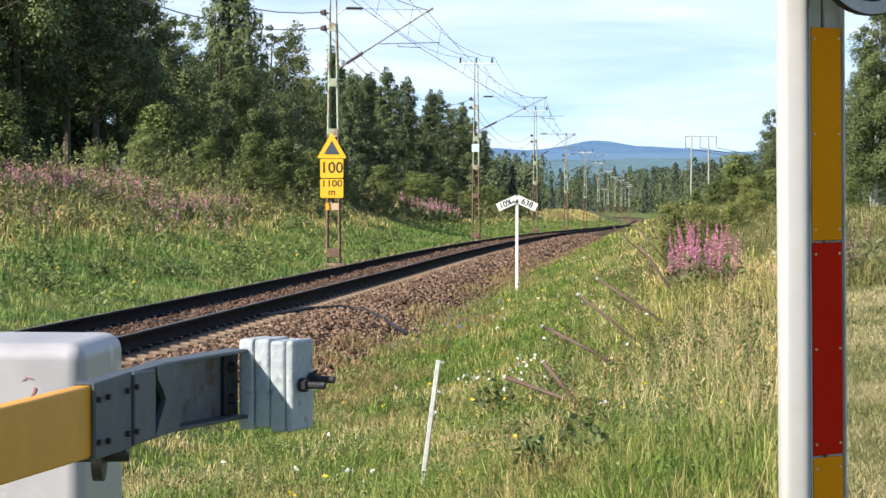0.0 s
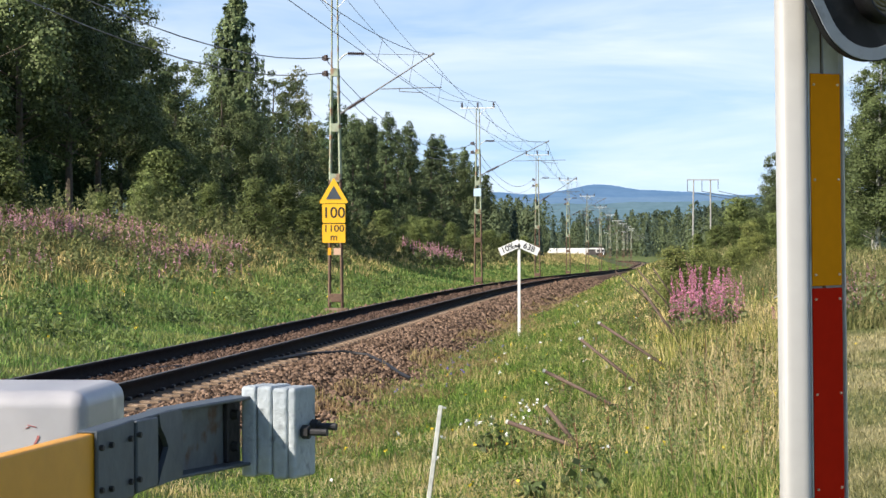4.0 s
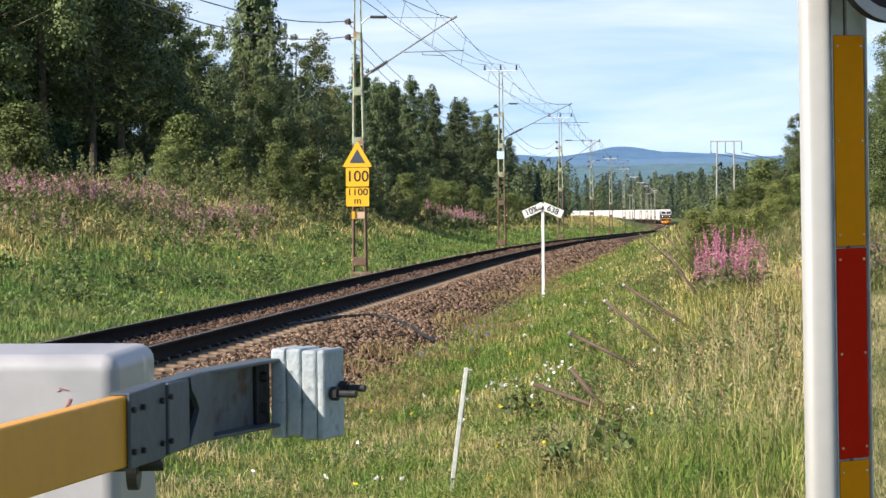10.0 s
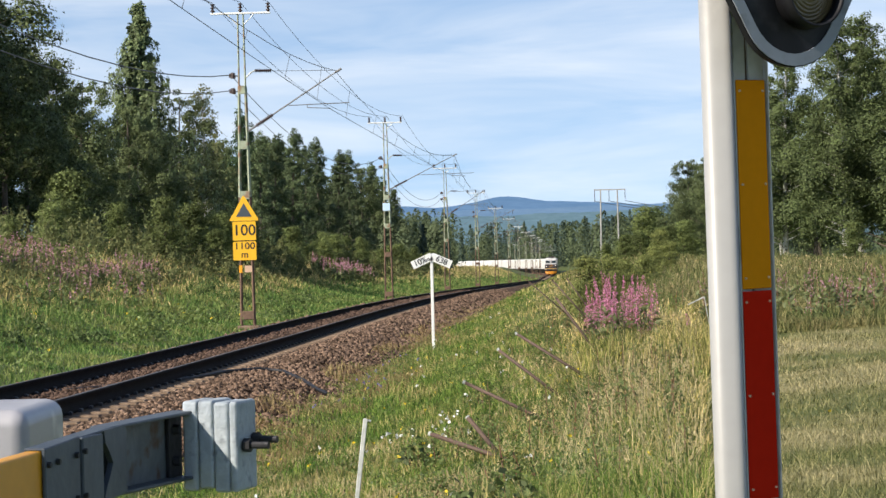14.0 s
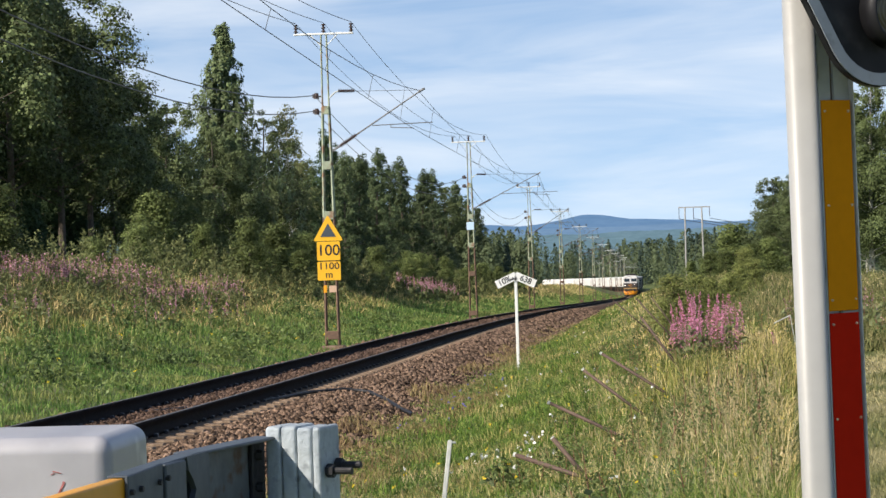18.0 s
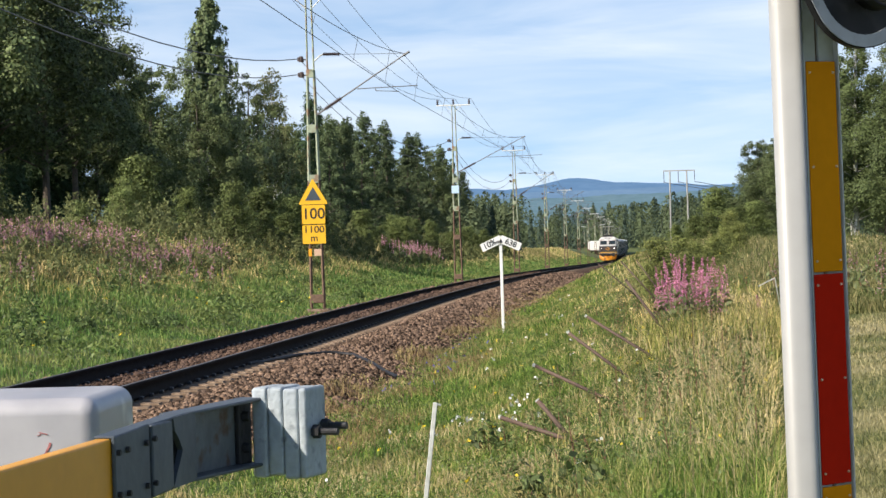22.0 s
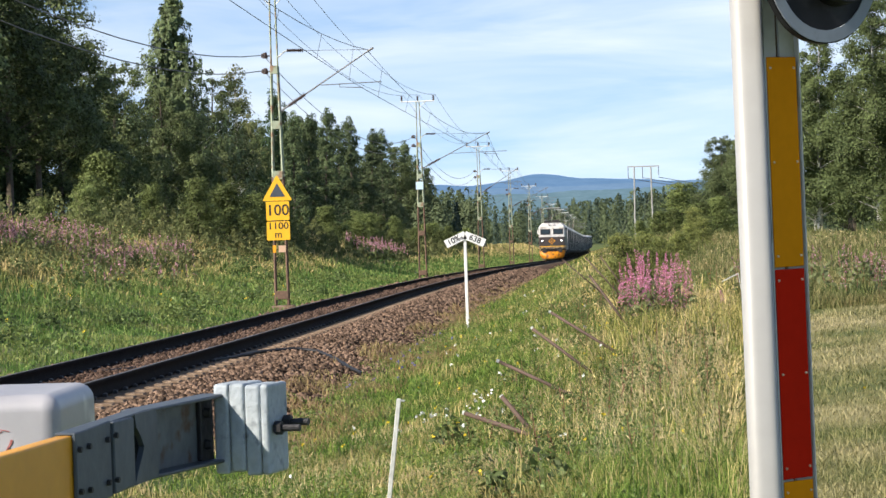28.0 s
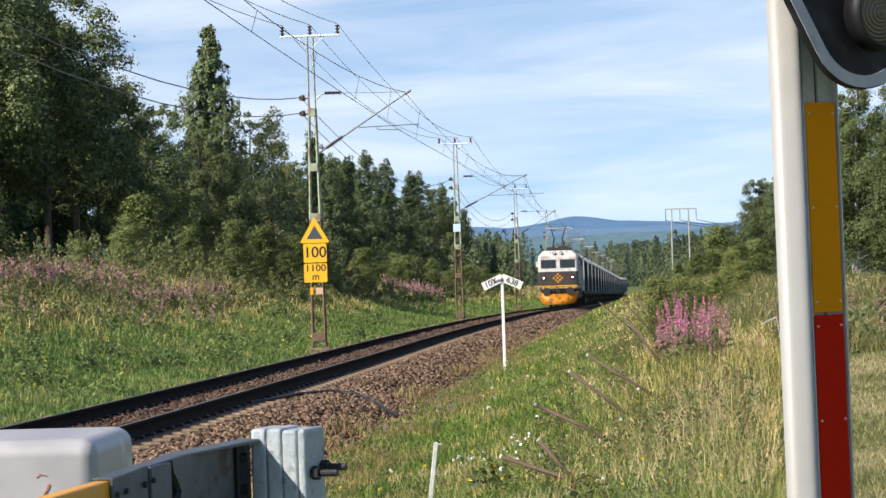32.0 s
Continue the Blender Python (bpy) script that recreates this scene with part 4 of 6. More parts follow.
def build_barrier():
    g = ground_z(-1.4, 8.3)
    t = thing("level_crossing_barrier", (-1.40, 8.33, g), "raised-cabinet railway barrier with yellow boom and counterweight plates", "barrier")
    o = Vector((-1.40, 8.33, g))
    b = B()
    box(b, Vector((-1.385, 8.33, (g + 1.505) / 2)) - o, (0.80, 0.60, 1.505 - g), Matrix.Rotation(radians(-5.3), 4, "Z"), bevel=0.055, seg=5)
    cab = part("cabinet", b, M_CABINET, t, "white rounded barrier machine cabinet with red scratch marks", smooth=True)
    even = cab.modifiers.new("even_shading", "WEIGHTED_NORMAL")
    even.weight = 100
    face = Matrix.Translation(Vector((-1.385, 8.33, 0)) - o) @ Matrix.Rotation(radians(-5.3), 4, "Z")
    for dx, dz, w, h, a in ((0.246, 1.352, 0.006, 0.034, 28), (0.251, 1.362, 0.007, 0.014, 15), (0.232, 1.398, 0.028, 0.0025, 14), (0.218, 1.393, 0.012, 0.002, -20), (0.240, 1.340, 0.004, 0.016, 40)):
        b = B()
        box(b, face @ Vector((dx, -0.3015, dz)), (w, 0.003, h), Matrix.Rotation(radians(-5.3), 4, "Z") @ Matrix.Rotation(radians(a), 4, "Y"))
        part("red_scratch", b, M_REDMARK, cab)
    # boom: a flat box beam, away from the road
    far, near = Vector((-0.832, 6.78, 1.388)), Vector((-1.282, 5.28, 1.353))
    d = (far - near)
    m = Matrix.Translation((far + near) / 2 - o) @ d.to_track_quat("Y", "Z").to_matrix().to_4x4()
    b = B()
    box(b, (0, 0, 0), (0.045, d.length, 0.187), m, bevel=0.006)
    boom = part("boom", b, M_BOOM, t, "yellow painted aluminium boom")
    ax = d.normalized()
    side = ax.cross(Vector((0, 0, 1))).normalized()

    def plate(name, a, c, h0, h1, thick, off, material, label="", parent=t):
        """An upright plate from a to c on the flank of the arm."""
        a, c = Vector(a), Vector(c)
        dd = (c - a).normalized()
        sd = dd.cross(Vector((0, 0, 1))).normalized()
        q = B()
        vs = []
        for p, h in ((a, h0), (c, h1)):
            for sgn in (off, off + thick):
                for zz in (-h / 2, h / 2):
                    vs.append(q.verts.new(p + sd * sgn + Vector((0, 0, zz)) - o))
        for f in ((0, 1, 3, 2), (4, 6, 7, 5), (0, 4, 5, 1), (2, 3, 7, 6), (1, 5, 7, 3), (0, 2, 6, 4)):
            q.faces.new([vs[i] for i in f])
        bmesh.ops.bevel(q, geom=q.edges[:], offset=0.003, segments=1, affect="EDGES")
        return part(name, q, material, parent, label)
    a0, a1, a2, a3 = Vector((-0.844, 6.74, 1.388)), Vector((-0.780, 6.99, 1.396)), Vector((-0.708, 7.29, 1.402)), Vector((-0.528, 7.81, 1.398))
    clamp = plate("clamp_plate", a0, a1, 0.198, 0.205, 0.012, 0.024, M_ARM, "grey riveted clamp plate")
    clamp2 = plate("clamp_plate", a1 + Vector((0.002, 0.006, 0)), a1 + (a2 - a1) * 0.56, 0.195, 0.185, 0.012, 0.030, M_ARM, "grey riveted clamp plate")
    for fr, zz in ((0.06, 0.055), (0.06, -0.055), (0.32, 0.055), (0.32, -0.06), (0.86, 0.055), (0.86, -0.06)):
        c = a0 + (a1 - a0) * fr + Vector((0, 0, zz))
        b = B()
        rod(b, c + side * 0.034 - o, c + side * 0.047 - o, 0.0085, 0.0075, 6)
        part("bolt", b, M_DARKIRON, clamp)
    for zz in (0.06, -0.06):
        c = a1 + (a2 - a1) * 0.05 + Vector((0, 0, zz))
        b = B()
        rod(b, c + side * 0.04 - o, c + side * 0.052 - o, 0.0085, 0.0075, 6)
        part("bolt", b, M_DARKIRON, clamp2)
    plate("arm_web", a0, a2, 0.190, 0.192, 0.012, -0.02, M_ARM, "grey steel counterweight arm")
    # near-black plate paints the shadow between clamp and bent flange
    plate("arm_gap_shade", a1 + (a2 - a1) * 0.565, a1 + (a2 - a1) * 0.93, 0.184, 0.184, 0.006, 0.014, M_SLOT_SHADE, "black plate that paints the shade in the arm slot")
    q, lay = B(), []
    edge = ((0.098, 0.64), (0.06, 0.68), (0.03, 0.80), (0.0, 0.88), (-0.03, 0.80), (-0.06, 0.70), (-0.098, 0.60))
    rim = a2 + (a3 - a2) * 0.14
    sd = (a2 - a1).cross(Vector((0, 0, 1))).normalized()
    for off in (-0.022, 0.036):
        lay.append([q.verts.new(a1 + (a2 - a1) * fr + sd * off + Vector((0, 0, zz)) - o) for zz, fr in edge] + [q.verts.new(rim + sd * (off - 0.006) + Vector((0, 0, zz)) - o) for zz in (-0.096, 0.098)])
    q.faces.new(lay[0]), q.faces.new(lay[1][::-1])
    for i in range(9):
        j = (i + 1) % 9
        q.faces.new((lay[0][i], lay[1][i], lay[1][j], lay[0][j]))
    part("arm_stub", q, M_ARM, t, "bent grey flange of the arm")
    plate("arm_web", a2, a3 + (a3 - a2) * 0.07, 0.192, 0.20, 0.010, -0.040, M_RUSTWEB, "recessed rust-stained web of the arm")
    end = plate("arm_end_strip", a2 + (a3 - a2) * 0.90, a3 + (a3 - a2) * 0.07, 0.185, 0.19, 0.016, -0.030, M_DARKIRON, "dark strip with bolts at the arm's end")
    for zz in (0.05, -0.045):
        c = a2 + (a3 - a2) * 0.955 + Vector((0, 0, zz))
        b = B()
        rod(b, c - side * 0.014 - o, c + side * 0.006 - o, 0.016, 0.014, 6)
        part("bolt", b, M_DARKIRON, end)
    for zz in (0.094, -0.094):
        q = plate("arm_flange", a2 + Vector((0, 0, zz)), a3 + (a3 - a2) * 0.07 + Vector((0, 0, zz * 1.05)), 0.010, 0.010, 0.078, -0.046, M_ARM)
        q = plate("arm_flange", a0 + Vector((0, 0, zz * 1.02)), a2 + Vector((0, 0, zz * 1.02)), 0.008, 0.008, 0.058, -0.024, M_ARM)
    # counterweight plates side by side, clamped by two threaded bars
    la, lb = Vector((0.35, 0.937, 0)).normalized(), Vector((0.937, -0.35, 0)).normalized()
    rot = Matrix((lb, la, Vector((0, 0, 1)))).transposed().to_4x4()
    p0 = Vector((-0.526, 7.82, 1.395))
    for k in range(4):
        c = p0 + lb * (0.0255 + k * 0.051 - (0.012 if k == 3 else 0)) + la * 0.0775 + Vector((0, 0, (0.0, 0.004, -0.004, -0.002)[k]))
        b = B()
        box(b, c - o, (0.0495 if k < 3 else 0.026, 0.155, 0.272 - (0.006 if k == 1 else 0)), rot, bevel=0.010, seg=3)
        part("counterweight_plate", b, M_WEIGHT, t, "chipped pale grey counterweight plate")
    for zz, fa in ((0.0, 0.045), (0.012, 0.115)):
        c = p0 + lb * 0.138 + la * fa + Vector((0, 0, zz))
        b = B()
        rod(b, c - o, c + lb * 0.125 - o, 0.011, 0.011, 10)
        rod(b, c + lb * 0.045 - o, c + lb * 0.068 - o, 0.021, 0.021, 6)
        part("threaded_bar", b, M_DARKIRON, t, "dark threaded clamping bar with nut")
    c = Vector((-0.955, 7.65, 1.20))
    b = B()
    rod(b, c - o - Vector((0.25, 0, 0)), c + Vector((0.12, 0.03, 0)) - o, 0.022, 0.022, 16)
    rod(b, c + Vector((0.02, 0, 0)) - o, c + Vector((0.05, 0, 0)) - o, 0.075, 0.075, 28)
    part("pivot_hub", b, M_DARKIRON, t, "dark iron pivot hub")
    b = B()
    box(b, Vector((-0.885, 7.45, 1.32)) - o, (0.03, 0.5, 0.10), Matrix.Rotation(radians(-14), 4, "Z"))
    part("pivot_lever", b, M_DARKIRON, t)


build_barrier()


def build_gradient_sign():
    x, y = 1.69, 54.0
    z = ground_z(x, y)
    s = thing("gradient_sign", (x, y, z), "white post with two drooping boards giving the railway gradient", "railway sign")
    top = 1.49 - z
    b = B()
    box(b, (0, 0.03, top / 2 - 0.1), (0.06, 0.05, top + 0.2), bevel=0.006, seg=1)
    part("post", b, M_WHITE, s)
    for sx, text in ((-1, "10\u2030"), (1, "638")):
        r = Matrix.Translation((sx * 0.01, -0.01, top - 0.02)) @ Matrix.Rotation(radians(sx * 24), 4, "Y")
        b = B()
        w, h = 0.45, 0.17
        slab(b, [(0 if sx > 0 else -w, -h / 2 - 0.04), (w if sx > 0 else 0, -h / 2 - 0.04), (w if sx > 0 else 0, h / 2 - 0.04), (0 if sx > 0 else -w, h / 2 - 0.04)], 0.016, r)
        bd = part("arm_board", b, M_WHITE, s, "white sloping board with black figures")
        writing(text, 0.17, r @ Matrix.Translation((sx * w * 0.52, -0.011, -0.04)) @ FACING, M_BLACK, bd)


build_gradient_sign()


ROD_FEET = []


def build_stakes():
    s = thing("marker_stake", (-0.045, 17.0, ground_z(0, 17.0)), "leaning weathered grey wooden stake in the grass", "stake")
    h = 0.80 - s.location.z
    r = Matrix.Rotation(radians(7.5), 4, "Y") @ Matrix.Rotation(radians(-6), 4, "X")
    b = B()
    box(b, r @ Vector((0, 0, h / 2 - 0.1)), (0.030, 0.022, h + 0.2), r, bevel=0.004, seg=1)
    part("stake_body", b, M_STAKE, s)
    b = B()
    box(b, r @ Vector((0.022, 0, h - 0.012)), (0.035, 0.02, 0.014), r, bevel=0.003, seg=1)
    part("stake_nail", b, M_GALV, s)
    rods = [((0.91, 21.0, 0.496), (1.27, 20.9, 0.05)), ((0.608, 21.2, 0.351), (1.10, 20.9, 0.19)), ((1.015, 24.0, 0.599), (1.42, 23.9, 0.40)),
            ((1.507, 27.0, 0.751), (2.0, 26.9, 0.36)), ((1.826, 29.0, 0.83), (2.3, 28.9, 0.52)), ((2.526, 32.0, 1.13), (2.83, 32.0, 0.70)),
            ((2.79, 36.0, 1.27), (2.98, 36.0, 1.05)), ((2.88, 42.0, 1.12), (3.09, 42.0, 0.93)), ((3.33, 40.0, 1.20), (3.47, 40.0, 1.0))]
    for a, c in rods:
        a, c = Vector(a), Vector(c)
        g = ground_z(c.x, c.y)
        e = c + (c - a) * min(2.5, max(0.05, (c.z - g + 0.05) / (a.z - c.z)))
        ROD_FEET.append((e, c))
        th = thing("steel_rod", e, "rusty leaning steel rod with a pale tip in tall grass", "rod", "leaning rods")
        b = B()
        rr = 0.019 if a.y < 22 else 0.0165 if a.y < 33 else 0.010
        rod(b, Vector((0, 0, 0)), a - e, rr, rr, 8)
        part("rod_shaft", b, M_ROD, th, smooth=True)
        b = B()
        rod(b, (a - e) * 0.985, (a - e) * 1.004, rr + 0.0008, rr, 8)
        part("rod_tip", b, M_STAKE if a.y < 31 else M_ROD, th)


build_stakes()


def build_pylon():
    z = -2.14
    p = thing("power_line_portal", (45.4, 450.0, z - 3.0), "tall wooden two-pole power line portal above the bushes", "power pylon")
    for x in (-1.65, 1.25):
        b = B()
        rod(b, (x - (0.15 if x < 0 else -0.12), 0, -2), (x, 0, 12.9), 0.17, 0.12, 10)
        part("pole", b, M_PYLON, p)
    b = B()
    box(b, (-0.05, 0, 12.95), (5.5, 0.2, 0.2))
    part("crossbeam", b, M_PYLON, p)
    for x in (-2.7, -0.2, 2.6):
        b = B()
        rod(b, (x, 0, 12.9), (x, 0, 10.9 if x < 2 else 11.3), 0.06, 0.06, 6)
        part("insulator_string", b, M_INSUL, p)
    for x in (-3.4, -0.4):
        b = B()
        rod(b, (x + 1.6, 0, 9.0), (x - 0.6, 4, 0.0), 0.03, 0.03, 4)
        part("guy_wire", b, M_WIRE, p)
    for x in (-2.7, -0.2, 2.6):
        a, c = (45.4 + x, 450, z - 3 + 11.0), (45.4 + x + 60, 560, z - 3 + 11.0)
        tagged(wire("power_line", span(a, c, 2.5), 0.05, M_WIRE, None), "thin power line conductor running over the trees", "wire", "power line")


build_pylon()


def build_track_cable():
    """A black cable that crosses the ballast by the near rail."""
    pts = []
    for y, u in ((37.0, -0.5), (38.5, 0.2), (40.2, 0.95), (41.8, 1.25), (42.6, 1.7), (42.4, 2.1), (41.6, 2.5), (40.6, 2.8), (40.0, 3.05)):
        x = xc(y) + u
        pts.append((x, y, ground_z(x, y) + (0.05 if u > 1 else 0.03)))
    tagged(wire("track_cable", pts, 0.030, M_DARKIRON, None, 6), "black cable lying across the ballast beside the rail", "cable")


build_track_cable()


# ------------------------------------------------------------------ plants
def leaf_quads(rng, c, size, long=1.6, droop=0.0, out=None):
    """Small diamond leaves about the points c; with out, they lie like scales on the outside of their clump."""
    n = len(c)
    a = rng.normal(0, 1, (n, 3))
    a[:, 2] -= droop
    if out is not None:
        nrm = out / np.maximum(np.linalg.norm(out, axis=1)[:, None], 1e-6) + np.array([0, 0, 0.35]) + rng.normal(0, 0.38, (n, 3))
        nrm /= np.linalg.norm(nrm, axis=1)[:, None]
        a -= nrm * (a * nrm).sum(1)[:, None]
    a /= np.linalg.norm(a, axis=1)[:, None]
    b = np.cross(a, nrm if out is not None else rng.normal(0, 1, (n, 3)))
    b /= np.linalg.norm(b, axis=1)[:, None]
    s = size * rng.uniform(0.55, 1.45, n)[:, None]
    v = np.stack([c - a * s * long * 0.5, c - b * s * 0.5, c + a * s * long * 0.5, c + b * s * 0.5], 1).reshape(-1, 3)
    i = np.arange(n)[:, None] * 4
    return v, i + np.array([0, 1, 2, 3])[None]


def tube_tree(bm, pts, radii, n=6):
    for k in range(len(pts) - 1):
        rod(bm, pts[k], pts[k + 1], radii[k], radii[k + 1], n)


TREES = {}


def make_tree(kind, seed, h, shape, clusters, per, leaf, material, bark, droop=0.3, spread=0.42, low=0.12):
    """Meshes for one tree of height h: a tapered, branched trunk and a crown of leaf clumps with gaps."""
    rng = np.random.default_rng(seed)
    b = B()
    lean = rng.normal(0, 0.12, 2)
    spine = [Vector((lean[0] * t * t * 2, lean[1] * t * t * 2, h * 0.97 * t)) for t in np.linspace(0, 1, 9)]
    rad = [0.014 * h * (1 - 0.93 * t) + 0.012 for t in np.linspace(0, 1, 9)]
    tube_tree(b, spine, rad, 8)
    cs = []
    for k in range(clusters):
        t = low + (0.985 - low) * ((k + rng.uniform(0, 1)) / clusters) ** 0.85
        ang = k * 2.4 + rng.normal(0, 0.5)
        r = shape(t) * h * (0.9 + 0.30 * math.sin(2 * ang + seed) * math.sin(9 * t + seed) + 0.16 * math.sin(5 * ang + 17 * t))
        q = r * (rng.uniform(0.55, 1.18) if rng.uniform() < 0.8 else rng.uniform(0.05, 0.5))
        base = spine[min(8, int(t * 8))]
        z = t * h + rng.normal(0, 0.02 * h)
        p = Vector((base.x + q * math.cos(ang), base.y + q * math.sin(ang), z))
        cs.append((p, max(0.28, r * spread)))
        if k % 3 == 0 and q > 0.35:
            root = Vector((base.x, base.y, max(0.05 * h, z - 0.35 * q - 0.1)))
            rod(b, root, p, 0.004 * h * (1.1 - t) + 0.008, 0.006, 4)
    trunk = bpy.data.meshes.new("trunk")
    b.to_mesh(trunk)
    b.free()
    trunk.materials.append(bark)
    cen, outs = [], []
    for p, r in cs:
        m = max(30, int(per * (r / 0.6) ** 1.7))
        o = rng.normal(0, 1, (m, 3))
        o[:, 2] = np.where((o[:, 2] < -0.3) & (rng.uniform(0, 1, m) < 0.6), -o[:, 2], o[:, 2])
        o *= (np.where(rng.uniform(0, 1, m) < 0.68, rng.uniform(0.6, 1.0, m), rng.uniform(0.6, 1.55, m)) / np.linalg.norm(o, axis=1))[:, None] * np.array([r, r, r * 0.72])
        rad_out = np.array([p.x, p.y, 0.0])
        outs.append(o / np.array([r, r, r * 0.72]) + 0.35 * rad_out / max(0.3, np.linalg.norm(rad_out)))
        o[:, 2] -= droop * r * rng.exponential(0.6, m)
        cen.append(np.array(p)[None] + o)
    cen = np.concatenate(cen)
    v, f = leaf_quads(rng, cen, leaf, 1.5, droop, np.concatenate(outs))
    crown = arrays("crown", v, f)
    crown.materials.append(material)
    TREES.setdefault(kind, []).append((h, trunk, crown))


def make_weeping(kind, seed, h, shape, limbs, material, bark):
    """A weeping birch: limbs that rise, and leafy strands that hang from their ends."""
    rng = np.random.default_rng(seed)
    b = B()
    spine = [Vector((0.25 * math.sin(3 * t), 0.1 * t, h * 0.98 * t)) for t in np.linspace(0, 1, 9)]
    tube_tree(b, spine, [0.013 * h * (1 - 0.94 * t) + 0.012 for t in np.linspace(0, 1, 9)], 8)
    cen = []
    for k in range(limbs):
        t = 0.07 + 0.92 * ((k + rng.uniform(0, 1)) / limbs) ** 0.9
        r = max(0.12, shape(t) * h * (0.85 + 0.45 * math.sin(t * 31 + 1.3) * math.sin(k * 2.4 * 2 + t * 9)))
        ang = k * 2.4 + rng.normal(0, 0.5)
        q = r * rng.uniform(0.35, 1.1)
        base = spine[min(8, int(t * 8))]
        p = Vector((base.x + q * math.cos(ang), base.y + q * math.sin(ang), t * h + 0.1 * q))
        if k % 2 == 0 and q > 0.3:
            rod(b, Vector((base.x, base.y, max(0.05 * h, p.z - 0.55 * q))), p, 0.004 * h * (1.1 - t) + 0.008, 0.006, 4)
        for j in range(10):
            o = rng.normal(0, 0.07 + 0.20 * r, 3) * np.array([1, 1, 0.5])
            n = int(rng.uniform(16, 34))
            drop = rng.uniform(0.35, 1.0) * (0.25 + 0.60 * r) * np.sort(rng.uniform(0, 1, n))
            strand = np.array(p)[None] + o[None] + rng.normal(0, 0.05, (n, 3))
            strand[:, 2] -= drop
            strand[:, 2] = np.maximum(strand[:, 2], 0.3)
            cen.append(strand)
    trunk = bpy.data.meshes.new("trunk")
    b.to_mesh(trunk)
    b.free()
    trunk.materials.append(bark)
    cen = np.concatenate(cen)
    out = cen.copy()
    out[:, 2] = 0.2
    v, f = leaf_quads(rng, cen, 0.088, 1.7, 1.6, out)
    crown = arrays("crown", v, f)
    crown.materials.append(material)
    TREES.setdefault(kind, []).append((h, trunk, crown))


ROUND = lambda t: 0.27 * math.sin(math.pi * min(1, max(0, (t - 0.02) / 0.99))) ** 0.6
BIRCH = lambda t: 0.20 * (1.06 - t) ** 0.55 * min(1, t * 6)
POINTED = lambda t: (0.31 * max(0.0, 1.0 - t) ** 1.05 + 0.006) * min(1, t * 7)
SPIRE = lambda t: 0.19 * (1.03 - t) ** 0.9 * min(1, t * 9)
TALL = lambda t: 0.26 * math.sin(math.pi * min(1, max(0.02, (t - 0.18) / 0.84))) ** 0.6
CONE = lambda t: 0.185 * (1.03 - t) ** 0.62 * min(1, t * 8)
WIDE = lambda t: 0.34 * (1.02 - t) ** 0.45 * min(1, t * 5)
for sd in (1, 2):
    make_tree("birch", sd, 11.0, BIRCH, 150, 370, 0.085, M_LEAF_BIRCH, M_BARK if sd == 1 else M_BIRCHBARK, 0.45, 0.36, 0.12 if sd == 1 else 0.2)
    make_tree("aspen", 10 + sd, 11.0, ROUND, 110, 420, 0.080, M_LEAF_DARK, M_BARK, 0.45, 0.235)
    make_tree("spruce", 20 + sd, 11.0, SPIRE, 200, 170, 0.10, M_NEEDLE, M_BARK, 0.5, 0.36, 0.05)
for sd in (61, 62, 63):
    make_tree("cone", sd, 11.0, CONE, 170, 300, 0.090, M_LEAF_DEEP, M_BARK, 0.6, 0.24, 0.06)
for sd in (71, 72):
    make_tree("tall", sd, 11.0, TALL, 104, 420, 0.080, M_LEAF_DARK, M_BARK, 0.45, 0.235, 0.28)
make_tree("fine", 81, 11.0, BIRCH, 160, 640, 0.060, M_LEAF_BIRCH, M_BIRCHBARK, 0.6, 0.34, 0.16)
make_tree("pale", 31, 11.0, BIRCH, 120, 70, 0.09, M_LEAF_PALE, M_BIRCHBARK, 0.9, 0.30, 0.3)
make_weeping("spire", 41, 12.0, POINTED, 170, M_LEAF_WEEP, M_BIRCHBARK)
for sd in (51, 52, 53):
    make_tree("bush", sd, 2.4, WIDE, 70, 420, 0.046, M_BUSH, M_BARK, 0.1, 0.42, 0.10)
for sd in (54, 55):
    make_tree("sapling", sd, 2.4, WIDE, 54, 380, 0.044, M_SAPLING, M_BARK, 0.0, 0.46, 0.10)
TREE_LABEL = {"sapling": ("pale yellowish green willow sapling in tall grass", "willow_shrub"), "fine": ("leafy green birch standing by the field", "birch_tree"), "tall": ("tall dark aspen with a bare lower trunk", "aspen_tree"), "cone": ("dense pointed birch tree at the wood's edge", "birch_tree"), "birch": ("leafy green birch tree with a pale trunk", "birch_tree"), "aspen": ("dense dark green deciduous tree at the wood's edge", "aspen_tree"),
              "spruce": ("dark narrow spruce tree in the wood", "spruce_tree"), "pale": ("thin yellowish birch with sparse drooping leaves", "birch_tree"),
              "spire": ("tall slender weeping birch above the wood's edge", "birch_tree"), "bush": ("bright green willow shrub in rough grass", "willow_shrub")}


def plant(kind, x, y, h, rng, squash=1.0):
    h0, trunk, crown = TREES[kind][int(rng.integers(len(TREES[kind])))]
    label, name = TREE_LABEL[kind]
    t = thing(name, (x, y, ground_z(x, y) - 0.05), label, "shrub" if kind in ("bush", "sapling") else "tree", "shrubs along the line" if kind in ("bush", "sapling") else "trees along the line", turn=float(rng.uniform(0, 6.28)))
    t.scale = (h / h0 * squash, h / h0 * squash, h / h0)
    for nm, me in (("trunk", trunk), ("crown", crown)):
        ob = new(nm, me)
        ob.parent = t
    return t


